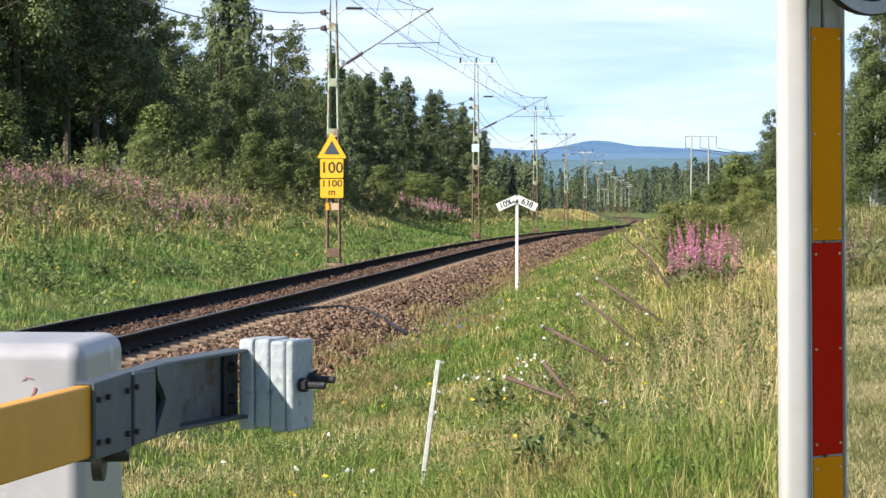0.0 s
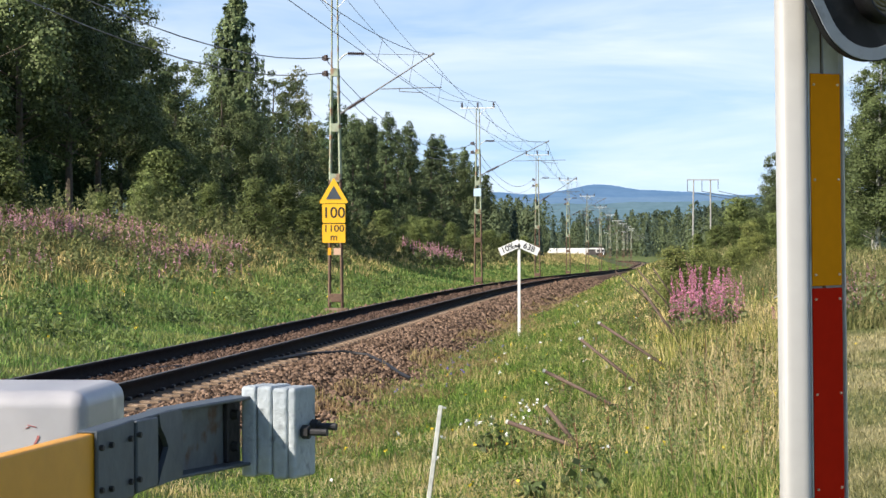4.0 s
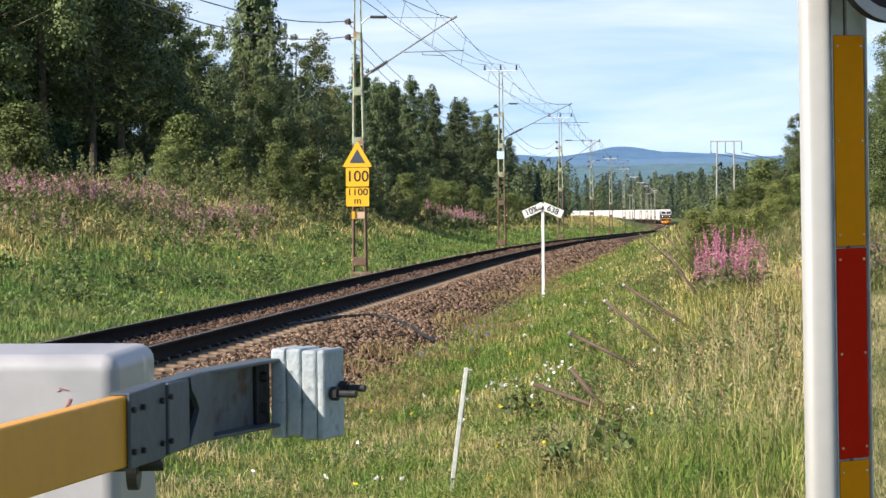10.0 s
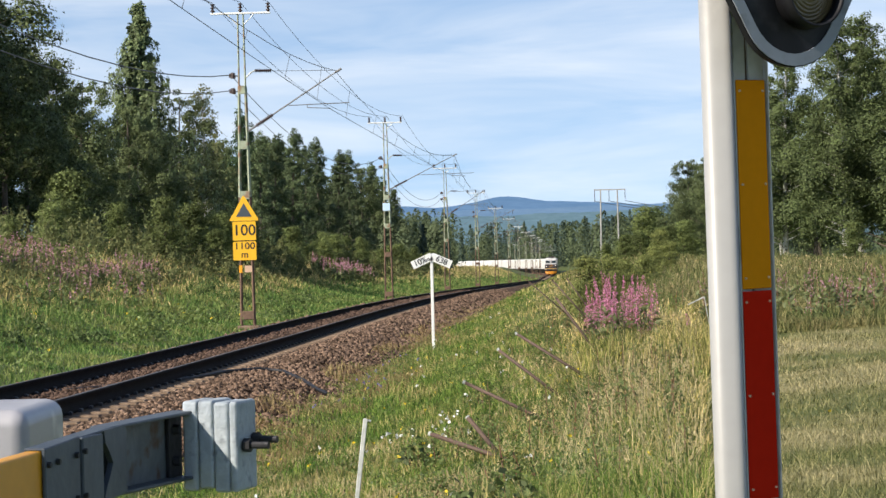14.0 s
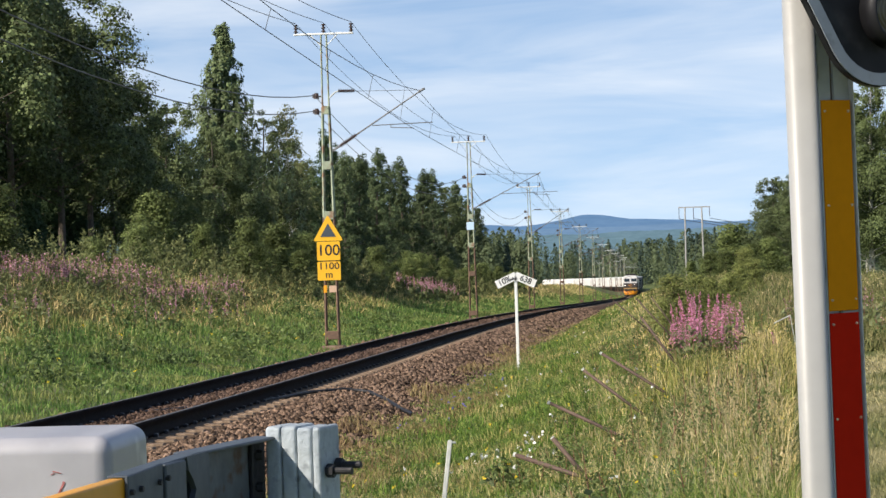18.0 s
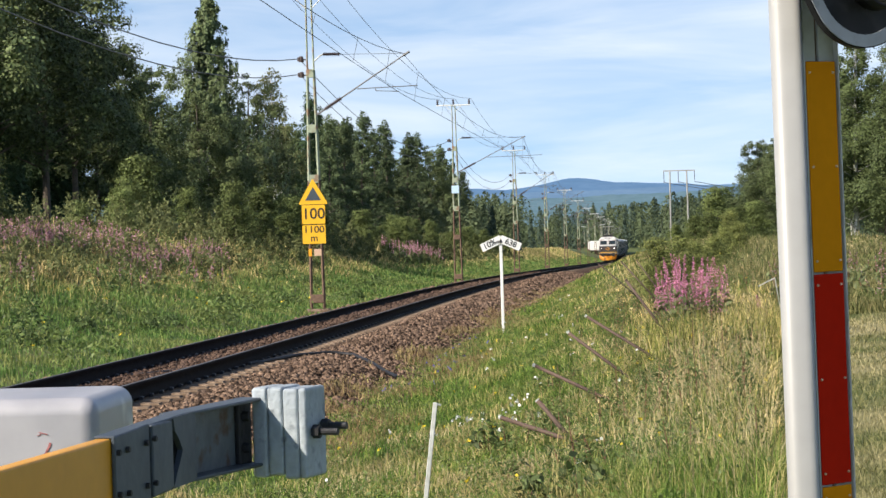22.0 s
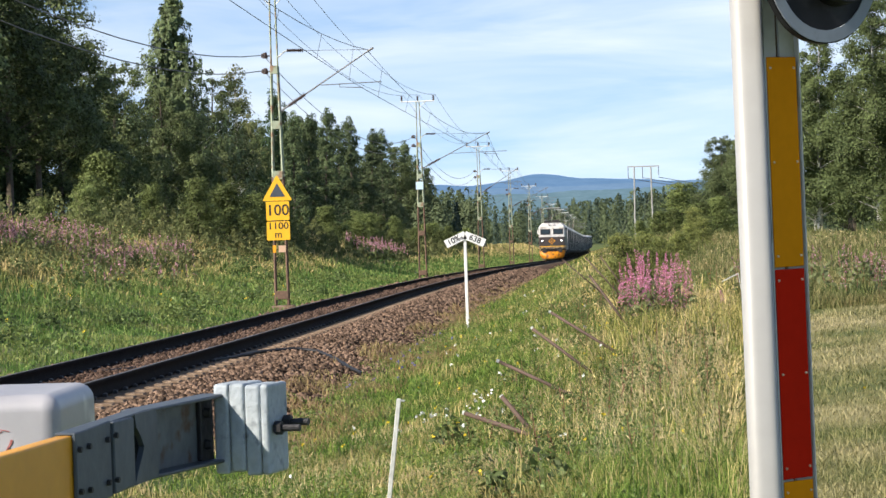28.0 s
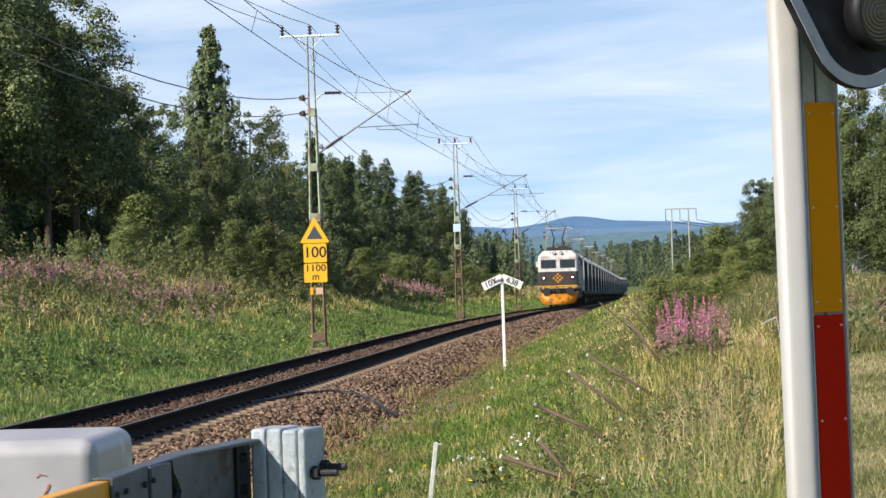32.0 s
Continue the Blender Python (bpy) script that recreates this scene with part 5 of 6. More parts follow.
def left_wood():
    rng = np.random.default_rng(77)
    far = 1.6   # the wood stands well back from the line

    def recede(k, x, y, h):
        top = 2.05 + (ground_z(x, y) + h - 2.05) * far
        plant(k, x * far, y * far, top - ground_z(x * far, y * far), rng)
    edge = [("tall", -15.5, 83, 11.6), ("tall", -14.2, 88, 11.2), ("tall", -13.4, 94, 10.8), ("tall", -13.0, 99, 9.6), ("aspen", -12.9, 105, 8.3), ("birch", -12.4, 109, 8.4),
            ("aspen", -11.6, 113, 7.9), ("spire", -9.7, 124, 12.3), ("aspen", -9.9, 119, 7.2), ("aspen", -8.5, 131, 8.6), ("pale", -7.6, 139, 9.6), ("aspen", -7.7, 147, 7.0),
            ("spruce", -6.7, 158, 6.4), ("cone", -5.8, 171, 8.4), ("cone", -5.2, 181, 8.9), ("cone", -4.2, 192, 9.9), ("cone", -3.4, 203, 9.2), ("cone", -2.4, 214, 10.2), ("cone", -1.0, 227, 10.0),
            ("cone", 0.1, 240, 10.6), ("aspen", 1.3, 252, 9.8), ("cone", 2.6, 264, 10.6), ("spruce", 3.6, 276, 9.4), ("cone", 4.6, 288, 8.8), ("birch", 5.5, 299, 6.2)]
    for k, x, y, h in edge:
        recede(k, x, y, h)
    for i in range(46):
        y = 84 + i * 5.0 + rng.uniform(-2, 2)
        x = xc(y) - rng.uniform(16.0, 22)
        recede(("tall" if y < 112 else "aspen", "spruce", "tall" if y < 112 else "birch")[i % 3], x, y, (9.5 if y < 118 else 6.9 if y < 165 else 9.6) * rng.uniform(0.9, 1.08))
    for y in np.arange(82, 114, 2.2):  # dark undergrowth behind the bare trunks
        recede("spruce", xc(y) - rng.uniform(16.6, 19.0), y, rng.uniform(4.6, 6.4))
    plant("bush", -12.95, 120, 3.9, rng, 1.05)
    for i in range(70):  # shrubs before the wood
        y = 80 + i * 3.7 + rng.uniform(-1.5, 1.5)
        if y < 103 and i % 4:
            continue
        x = xc(y) - rng.uniform(11.4, 15.6)
        plant("bush", x, y, rng.uniform(1.3, 3.0) * (1.25 if 105 < y < 130 else 1.0), rng, rng.uniform(0.9, 1.3))


left_wood()


def right_wood():
    rng = np.random.default_rng(78)
    row = [("fine", 23.4, 103, 12.0), ("fine", 20.6, 104, 10.0), ("fine", 25.2, 99, 12.5), ("fine", 17.7, 105, 8.6), ("fine", 19.0, 99, 9.4), ("fine", 20.5, 93, 9.4), ("fine", 18.7, 112, 7.4), ("aspen", 18.2, 120, 6.2), ("aspen", 17.8, 128, 5.4), ("aspen", 18.6, 141, 5.9), ("aspen", 20.0, 146, 6.0),
           ("fine", 22.0, 101, 10.0), ("aspen", 23.0, 110, 9.0), ("fine", 22.5, 90, 9.8), ("aspen", 24.5, 96, 10.4), ("spruce", 26, 104, 10.5), ("aspen", 22, 122, 8.0), ("birch", 24, 132, 8.0),
           ("aspen", 21.2, 152, 5.4), ("aspen", 23, 160, 6.6), ("birch", 26, 170, 7.0), ("aspen", 25.0, 205, 5.2), ("aspen", 28.5, 215, 6.0), ("birch", 33, 240, 6.5), ("aspen", 31, 260, 5.5), ("spruce", 44, 330, 9), ("aspen", 47, 350, 8), ("birch", 51, 380, 9)]
    for k, x, y, h in row:
        plant(k, x, y, h, rng)
    for x, y, h in ((15.2, 118, 1.8), (16.4, 126, 2.1), (15.5, 138, 1.7), (14.8, 150, 1.3), (17, 160, 1.9), (18.5, 175, 2.0), (20.5, 190, 2.1), (16, 108, 1.8), (19, 165, 3.6), (22, 205, 2.2), (24, 225, 2.4),
                    (11.6, 95, 1.3), (12.6, 104, 1.5), (10.8, 72, 1.2), (13.2, 84, 1.3), (14.6, 92, 1.4), (17.2, 88, 1.5), (19.4, 82, 1.3)):
        plant("bush", x, y, h, rng, rng.uniform(1.0, 1.35))
    for x, y, h in ((4.10, 46, 0.85), (4.45, 47, 1.15), (4.85, 49, 1.0), (5.35, 51, 0.85), (5.9, 54, 0.8), (6.4, 57, 0.85), (6.9, 60, 0.85), (7.7, 66, 0.95), (8.6, 70, 0.95), (9.5, 78, 1.1), (10.4, 86, 1.2)):
        plant("sapling", x, y, h, rng, rng.uniform(1.0, 1.3))


right_wood()


def far_wood():
    """Woods past the bend: many small crowns, joined."""
    rng = np.random.default_rng(9)
    kinds = {True: [[], [], 0], False: [[], [], 0]}
    spots = []
    for i in range(520):
        y = rng.uniform(760, 1250)
        x = rng.uniform(-0.02, 0.165) * y
        if y < 1000 and -14 < x - xc(y) < 14:
            continue
        if y < 1010 and x < xc(y) and x > 0.040 * y:
            continue
        spots.append((x, y, rng.uniform(11.5, 19), 0.42))
    for i in range(120):   # right of the straight
        y = rng.uniform(420, 800)
        spots.append((xc(y) + rng.uniform(12, 70), y, rng.uniform(8.5, 13) * (0.75 + y / 2200), 0.42))
    for i in range(34):   # left of the straight, past the first wood
        y = rng.uniform(520, 800)
        spots.append((xc(y) - rng.uniform(26, 60), y, rng.uniform(6, 10), 0.25))
    for i in range(46):   # the birches next past the first wood
        y = rng.uniform(350, 500)
        spots.append((xc(y) - rng.uniform(12, 26), y, rng.uniform(4.0, 8.2), 0.15))
    for x, y, h, share in spots:
        n = 420
        conif = bool(rng.uniform() < share)
        wide = rng.uniform(0.8, 1.15) if conif else rng.uniform(0.75, 1.45)
        t = rng.uniform(0.03, 1, n)
        lobes, turn = rng.uniform(0.1, 0.5), rng.uniform(0, 6.28)
        r = (0.16 * (1.02 - t) ** 0.85 + 0.008 if conif else 0.20 * np.sin(np.pi * np.clip(t, 0.05, 0.99) ** rng.uniform(0.6, 0.95)) ** 0.6) * h * wide
        a = rng.uniform(0, 6.28, n)
        q = r * np.sqrt(rng.uniform(0.25, 1, n)) * (1 + lobes * np.sin(3 * a + 9 * t + turn) + 0.18 * np.sin(24 * t + turn + 2 * a))
        c = np.stack([x + q * np.cos(a), y + q * np.sin(a), ground_z(x, y) + t * h], 1)
        v, f = leaf_quads(rng, c, 0.46 if y > 600 else 0.30, 1.6, 0.4, np.stack([np.cos(a), np.sin(a), (t - 0.3) * 0.8], 1))
        k = kinds[conif]
        k[0].append(v), k[1].append(f + k[2])
        k[2] += len(v)
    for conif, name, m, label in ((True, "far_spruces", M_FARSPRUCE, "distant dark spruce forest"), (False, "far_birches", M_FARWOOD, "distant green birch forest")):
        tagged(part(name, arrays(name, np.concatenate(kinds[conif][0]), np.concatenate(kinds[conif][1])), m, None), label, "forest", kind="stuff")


far_wood()


def blades(rng, x, y, z, h, w, lean=0.35, seg=True):
    """Grass blades: a bent strip that ends in a point."""
    n = len(x)
    a = rng.uniform(0, 6.28, n)
    dx, dy = np.cos(a), np.sin(a)
    b = rng.uniform(0, 6.28, n)
    k = np.abs(rng.normal(0, lean, n)) * h
    bx, by = np.cos(b) * k, np.sin(b) * k
    p = np.stack([x, y, z], 1)
    s = np.stack([dx, dy, np.zeros(n)], 1) * w[:, None] * 0.5
    mid = p + np.stack([bx * 0.3, by * 0.3, h * 0.55], 1)
    tip = p + np.stack([bx, by, h * np.sqrt(np.maximum(0.2, 1 - (k / np.maximum(h, 1e-3)) ** 2 * 0.5))], 1)
    v = np.stack([p - s, p + s, mid + s * 0.75, mid - s * 0.75, tip], 1).reshape(-1, 3)
    i = np.arange(n)[:, None] * 5
    f = np.concatenate([i + np.array([0, 1, 2])[None], i + np.array([0, 2, 3])[None], i + np.array([3, 2, 4])[None]])
    return v, f


def zone(rng, n, y0, y1, u_of, keep=None):
    """Points spread along the line from y0 to y1, denser near the crossing; u_of gives the distance from the track."""
    y = np.exp(rng.uniform(math.log(y0), math.log(y1), n))
    c = -6.97 + 0.088 * y
    x = c + u_of(rng, y)
    ok = (x > -0.27 * y - 0.6) & (x < 0.25 * y + 0.6)
    if keep is not None:
        ok &= keep(x, y, x - c)
    x, y = x[ok], y[ok]
    z = np.array([ground_z(p, q) for p, q in zip(x, y)])
    return x, y, z, x - (-6.97 + 0.088 * y)


def build_grass():
    rng = np.random.default_rng(3)
    sets = []
    # beside the track, short and green
    x, y, z, u = zone(rng, 150000, 13, 200, lambda r, y: np.where(y < 27, 2.0, 2.5) + (r.beta(1.05, 1.3, len(y))) * 4.8)
    ragged = np.array([noise.noise(Vector((a * 0.9, b * 0.5, 3.0))) for a, b in zip(x, y)])
    ok = (u > np.where(y < 27, 2.0, 2.85 + 0.9 * ragged)) & (u < np.interp(y, [35, 55], [7.7, 4.9]) + 0.8 * ragged)
    x, y, z, u, ragged = x[ok], y[ok], z[ok], u[ok], ragged[ok]
    h = np.interp(u, [2.8, 3.6, 5, 6, 7.6], [0.06, 0.10, 0.13, 0.14, 0.17]) * rng.uniform(0.45, 1.5, len(x)) * (1 + 0.5 * ragged) * np.where((y > 17) & (y < 22.5) & (u > 5), 0.6, 1.0) * np.where((y > 17.6) & (y < 21.4) & (x > 0.55) & (x < 1.5), 0.45, 1.0)
    sets.append(("trackside_grass", M_GRASS_N, "short green grass with weeds beside the ballast", blades(rng, x, y, z, h, np.clip(y * 0.00036, 0.006, 0.05), 1.0)))
    # the meadow
    x, y, z, u = zone(rng, 180000, 12, 170, lambda r, y: 4.6 + r.uniform(0, 1, len(y)) * (0.16 * y + 3.0), lambda x, y, u: ~((x > 0.137 * y) & (y < 64)))
    clump = np.array([noise.noise(Vector((a * 1.1, b * 0.7, 7.0))) for a, b in zip(x, y)])
    h = np.interp(u - 0.012 * np.clip(30 - y, 0, 20) * 2, [4.6, 6.4, 7.4, 9, 30], [0.09, 0.12, 0.20, 0.27, 0.26]) * rng.uniform(0.4, 1.4, len(x)) * (1 + 0.8 * clump) * np.where((y > 17.6) & (y < 21.4) & (x > 0.55) & (x < 1.5), 0.30, np.where((y > 17) & (y < 22.5) & (u < 7.3), 0.62, np.where((y < 33) & (u > 6) & (u < 7.4), 1.35, 1.0)))
    fresh = (u + 1.3 * clump + rng.normal(0, 0.5, len(u)) < np.interp(y, [13, 18, 24, 34, 60], [9.5, 7.6, 6.7, 6.4, 6.0]))
    beyond = ((x > 0.125 * y) & (y > 60)) | ((u > 6.6 + 1.2 * clump) & (y > 44 + 6 * clump))
    for pick, name, m, label in ((fresh & ~beyond, "fresh_meadow_grass", M_GRASS_N, "fresh green grass in the lower meadow"), (beyond, "rough_grass", M_HEADLAND, "rough olive grass before the trees"), (~fresh & ~beyond, "meadow_grass", M_GRASS_R, "tall half-dry meadow grass")):
        sets.append((name, m, label, blades(rng, x[pick], y[pick], z[pick], h[pick], np.clip(y[pick] * 0.00034, 0.0055, 0.05), 1.05)))
    # tall tufts: round the feet of the rods, and before the fireweed
    tx, ty, th = [], [], []
    for e, c in ROD_FEET:
        k = rng.uniform(-0.15, 1.0, 90)
        tx.append(e.x + (c.x - e.x) * k + rng.normal(0, 0.04, 90))
        ty.append(e.y + (c.y - e.y) * k - rng.uniform(0.02, 0.22, 90))
        th.append((0.10 + (c.z - e.z) * np.clip(k, 0.1, 1)) * rng.uniform(0.45, 0.95, 90))
    tx.append(rng.uniform(2.75, 4.4, 2600)), ty.append(rng.uniform(28.5, 33.0, 2600)), th.append(rng.uniform(0.25, 0.62, 2600))
    tx, ty, th = np.concatenate(tx), np.concatenate(ty), np.concatenate(th)
    tz = np.array([ground_z(p, q) for p, q in zip(tx, ty)])
    sets.append(("tall_tufts", M_GRASS_R, "tall green and straw-coloured grass tufts", blades(rng, tx, ty, tz, th, np.clip(ty * 0.00034, 0.0055, 0.05), 0.45)))
    # withered patches along the edge of the ballast
    x, y, z, u = zone(rng, 26000, 24, 110, lambda r, y: 2.5 + r.uniform(0, 1, len(y)) * 1.9)
    dry = np.array([noise.noise(Vector((a * 0.8, b * 0.35, 27.0))) for a, b in zip(x, y)])
    ok = dry - 0.10 * np.abs(u - 3.2) > 0.02
    x, y, z = x[ok], y[ok], z[ok]
    sets.append(("withered_grass", M_DRYRED, "withered brown grass along the edge of the ballast", blades(rng, x, y, z, rng.uniform(0.05, 0.2, len(x)), np.clip(y * 0.00034, 0.0055, 0.05), 1.0)))
    # dry seed stalks
    x, y, z, u = zone(rng, 23000, 12, 90, lambda r, y: 5.4 + r.uniform(0, 1, len(y)) ** 1.1 * (0.10 * y + 2.4), lambda x, y, u: ~((x > 0.134 * y) & (y < 64)))
    clump = np.array([noise.noise(Vector((a * 0.7, b * 0.5, 17.0))) for a, b in zip(x, y)])
    ok = (clump > -0.25) & (rng.uniform(0, 1, len(x)) < np.interp(y, [13, 18, 23], [0.25, 0.5, 1.0])) & (u > np.interp(y, [13, 24, 60], [7.4, 6.4, 5.6]) - 0.8 * rng.uniform(0, 1, len(x)))
    x, y, z, u, clump = x[ok], y[ok], z[ok], u[ok], clump[ok]
    h = rng.uniform(0.28, 0.62, len(x)) * np.interp(u, [5.4, 6.6, 7.6], [0.3, 0.5, 1.0]) * np.interp(y, [33, 44], [1.0, 0.5]) * (1 + 0.4 * clump)
    few = rng.uniform(0, 1, len(x)) < 0.22
    tipv, tipf = leaf_quads(rng, (np.stack([x, y, z + h * 0.9], 1) + rng.normal(0, 0.05, (len(x), 3)))[few], 0.009 * np.clip(y / 22, 1, 2.2)[few][:, None], 4.0, 0.6)
    tagged(part("seed_heads", arrays("seed_heads", tipv, tipf), M_DRY, None), "pale seed heads over the dry meadow grass", "grass", kind="stuff")
    sets.append(("dry_stalks", M_DRY, "straw-coloured dry grass stalks", blades(rng, x, y, z, h, np.clip(y * 0.00020, 0.0032, 0.02), 0.85)))
    # field stubble
    x, y, z, u = zone(rng, 115000, 10.3, 90, lambda r, y: 6.8 + r.uniform(0, 1, len(y)) * (0.2 * y), lambda x, y, u: (x > 0.130 * y) & ((y < 37) | (y > 60)))
    sets.append(("field_stubble", M_FIELD, "pale mown grass stubble on a field", blades(rng, x, y, z, rng.uniform(0.02, 0.07, len(x)) * np.where(rng.uniform(0, 1, len(x)) < 0.06, 2.6, 1.0), np.clip(y * 0.00030, 0.005, 0.05), 1.5)))
    # the strip beyond the mown field: weeds, then bleached hay, then green again
    for y0, y1, n, m, lo, hi, lean, label in ((37, 47.5, 30000, M_HEADLAND, 0.08, 0.30, 0.9, "rough olive weeds and grass beyond the mown field"), (47.5, 54, 9000, M_FIELD, 0.03, 0.12, 1.3, "strip of bleached hay beyond the weeds"),
                                            (54, 66, 16000, M_HEADLAND, 0.06, 0.22, 1.0, "green grass strip before the trees")):
        x, y, z, u = zone(rng, n, y0, y1, lambda r, y: 6.97 + (0.046 + 0.14 * r.uniform(0, 1, len(y))) * y)
        lump = np.array([noise.noise(Vector((a * 0.9, b * 0.5, 61.0))) for a, b in zip(x, y)])
        sets.append(("headland_grass", m, label, blades(rng, x, y, z, rng.uniform(lo, hi, len(x)) * (1 + 0.7 * lump), np.clip(y * 0.00034, 0.006, 0.05), lean)))
    # tall green blades where the verge meets the camera's side of the meadow
    x, y, z, u = zone(rng, 16000, 11.8, 17.5, lambda r, y: 5.2 + r.uniform(0, 1, len(y)) * 3.4, lambda x, y, u: x < 0.139 * y)
    tuft = np.array([noise.noise(Vector((a * 2.2, b * 1.6, 13.0))) for a, b in zip(x, y)])
    ok = tuft > -0.05
    x, y, z, tuft = x[ok], y[ok], z[ok], tuft[ok]
    sets.append(("verge_grass", M_GRASS_N, "tall fresh green grass on the verge", blades(rng, x, y, z, rng.uniform(0.12, 0.32, len(x)) * (0.8 + tuft), np.clip(y * 0.0004, 0.006, 0.01), 1.0)))
    # bleached short grass by the crossing
    x, y, z, u = zone(rng, 26000, 13, 27, lambda r, y: 2.0 + r.uniform(0, 1, len(y)) * 4.4)
    pale = np.array([noise.noise(Vector((a * 0.9, b * 0.7, 23.0))) for a, b in zip(x, y)])
    ok = pale + rng.normal(0, 0.12, len(x)) > -0.02
    x, y, z = x[ok], y[ok], z[ok]
    sets.append(("bleached_grass", M_DRY, "short bleached grass near the crossing", blades(rng, x, y, z, rng.uniform(0.05, 0.17, len(x)), np.clip(y * 0.00030, 0.005, 0.02), 1.1)))
    # left bank
    x, y, z, u = zone(rng, 200000, 24, 620, lambda r, y: -2.5 - r.uniform(0, 1, len(y)) ** 1.1 * 14.5)
    clump = np.array([noise.noise(Vector((a * 0.5, b * 0.4, 9.0))) for a, b in zip(x, y)])
    h = np.interp(-u, [2.5, 3.5, 6, 9, 13], [0.08, 0.13, 0.19, 0.36, 0.62]) * rng.uniform(0.45, 1.35, len(x)) * (1 + 0.7 * clump)
    upper = u + 2.2 * clump + rng.normal(0, 0.5, len(u)) < -8.1
    for pick, name, m, label, lean in ((~upper, "bank_grass", M_GRASS_L, "green grass and weeds on the sunlit bank", 1.1), (upper, "upper_bank_grass", M_GRASS_U, "tall olive and straw-coloured grass on the upper bank", 0.7)):
        sets.append((name, m, label, blades(rng, x[pick], y[pick], z[pick], h[pick], np.clip(y[pick] * 0.00042, 0.01, 0.26), lean)))
    for name, m, label, (v, f) in sets:
        tagged(part(name, arrays(name, v, f), m, None), label, "grass", kind="stuff")


build_grass()


def fireweed(name, x, y, z, h, spread, rng, leafs=26, petals=70, leaf=0.05, petal=0.022):
    """Stems with narrow leaves below and a pointed spike of pink blossom above."""
    st, lf, pk = [], [], []
    for a, b, c, hh in zip(x, y, z, h):
        tip = np.array([a + rng.normal(0, spread), b + rng.normal(0, spread), c + hh])
        base = np.array([a, b, c])
        st.append((base, tip))
        t = rng.uniform(0.12, 0.98 if petals < 5 else 0.66, leafs)
        p = base + (tip - base) * t[:, None]
        an = rng.uniform(0, 6.28, leafs)
        p = p + np.stack([np.cos(an), np.sin(an), np.full(leafs, 0.1)], 1) * rng.uniform(0.02, 0.09, leafs)[:, None]
        lf.append(p)
        t = rng.uniform(0.52, 1.0, petals)
        p = base + (tip - base) * t[:, None]
        an = rng.uniform(0, 6.28, petals)
        p = p + np.stack([np.cos(an), np.sin(an), np.zeros(petals)], 1) * (0.055 * (1.06 - t) / 0.5 * rng.uniform(0.3, 1.2, petals))[:, None]
        pk.append(p)
    b = np.array([s[0] for s in st])
    e = np.array([s[1] for s in st])
    n = len(b)
    w = np.array([0.006, 0, 0]) * max(1.0, leaf / 0.05)
    v = np.stack([b - w, b + w, e + w * 0.4, e - w * 0.4], 1).reshape(-1, 3)
    stem = arrays("stems", v, np.arange(n)[:, None] * 4 + np.array([0, 1, 2, 3])[None])
    v, f = leaf_quads(rng, np.concatenate(lf), leaf, 2.6, 0.2)
    leaves = arrays("leaves", v, f)
    v, f = leaf_quads(rng, np.concatenate(pk), petal, 1.3)
    flowers = arrays("blossoms", v, f)
    return stem, leaves, flowers


def build_fireweed():
    rng = np.random.default_rng(21)
    # the clump on the right, a stand of separate plants
    for i in range(76):
        y = rng.uniform(32.5, 35.5)
        x = np.clip(rng.normal(3.46, 0.19), 3.0, 3.95)
        if i > 71:
            x, y = rng.uniform(4.2, 4.9), rng.uniform(33, 38)
        z = ground_z(x, y)
        h = rng.uniform(0.80, 1.24) - 0.3 * abs(x - 3.46)
        t = thing("fireweed_plant", (x, y, z), "tall fireweed with pink blossom spike in rough grass", "flower", "fireweed clump")
        s, l, f = fireweed("fireweed", [0.0], [0.0], [-0.03], [h], 0.10, rng, 40, 84, 0.038, 0.0155)
        part("stem", s, M_STEM, t), part("leaves", l, M_FWLEAF, t), part("blossom", f, M_PINK, t)
    # far stands: on the left bank, by the second mast, and behind the field
    def stand(n, sampler, label, hr, petal, leaf):
        pts = [sampler() for k in range(n)]
        x = np.array([p[0] for p in pts])
        y = np.array([p[1] for p in pts])
        z = np.array([ground_z(p, q) for p, q in pts])
        t = thing("fireweed_stand", (0, 0, 0), label, "flowers", kind="stuff")
        s, l, f = fireweed("fireweed", x, y, z, rng.uniform(*hr, n), 0.08, rng, 24, 15, leaf, petal)
        part("stems", s, M_STEM, t), part("leaves", l, M_FWLEAF, t), part("blossoms", f, M_PALEPINK, t)

    def bank():
        y = rng.uniform(68, 93)
        return xc(y) - rng.normal(11.7, 0.5), y
    stand(420, bank, "band of pink fireweed along the top of the bank", (0.65, 1.2), 0.042, 0.05)

    def ledge():
        y = rng.uniform(82, 101)
        return xc(y) - rng.normal(9.7, 0.45), y
    stand(150, ledge, "second drift of fireweed below the top of the bank", (0.5, 1.0), 0.040, 0.05)

    def bank2():
        y = rng.normal(62, 3)
        return xc(y) - rng.normal(9.6, 0.7), y
    stand(30, bank2, "pink fireweed among weeds on the bank", (0.5, 0.9), 0.035, 0.05)

    def low():
        y = rng.uniform(70, 90)
        return xc(y) - rng.uniform(6.8, 9.0), y
    stand(22, low, "scattered fireweed on the bank", (0.5, 1.0), 0.04, 0.055)

    def mast():
        y = rng.uniform(165, 190)
        return xc(y) - rng.uniform(8.0, 10.5), y
    stand(150, mast, "pink fireweed in front of the wood", (0.8, 1.5), 0.07, 0.13)

    def field():
        y = rng.uniform(38, 47)
        return y * rng.uniform(0.137, 0.26), y
    stand(190, field, "fading fireweed and weeds beyond the mown field", (0.35, 0.72), 0.018, 0.042)


build_fireweed()


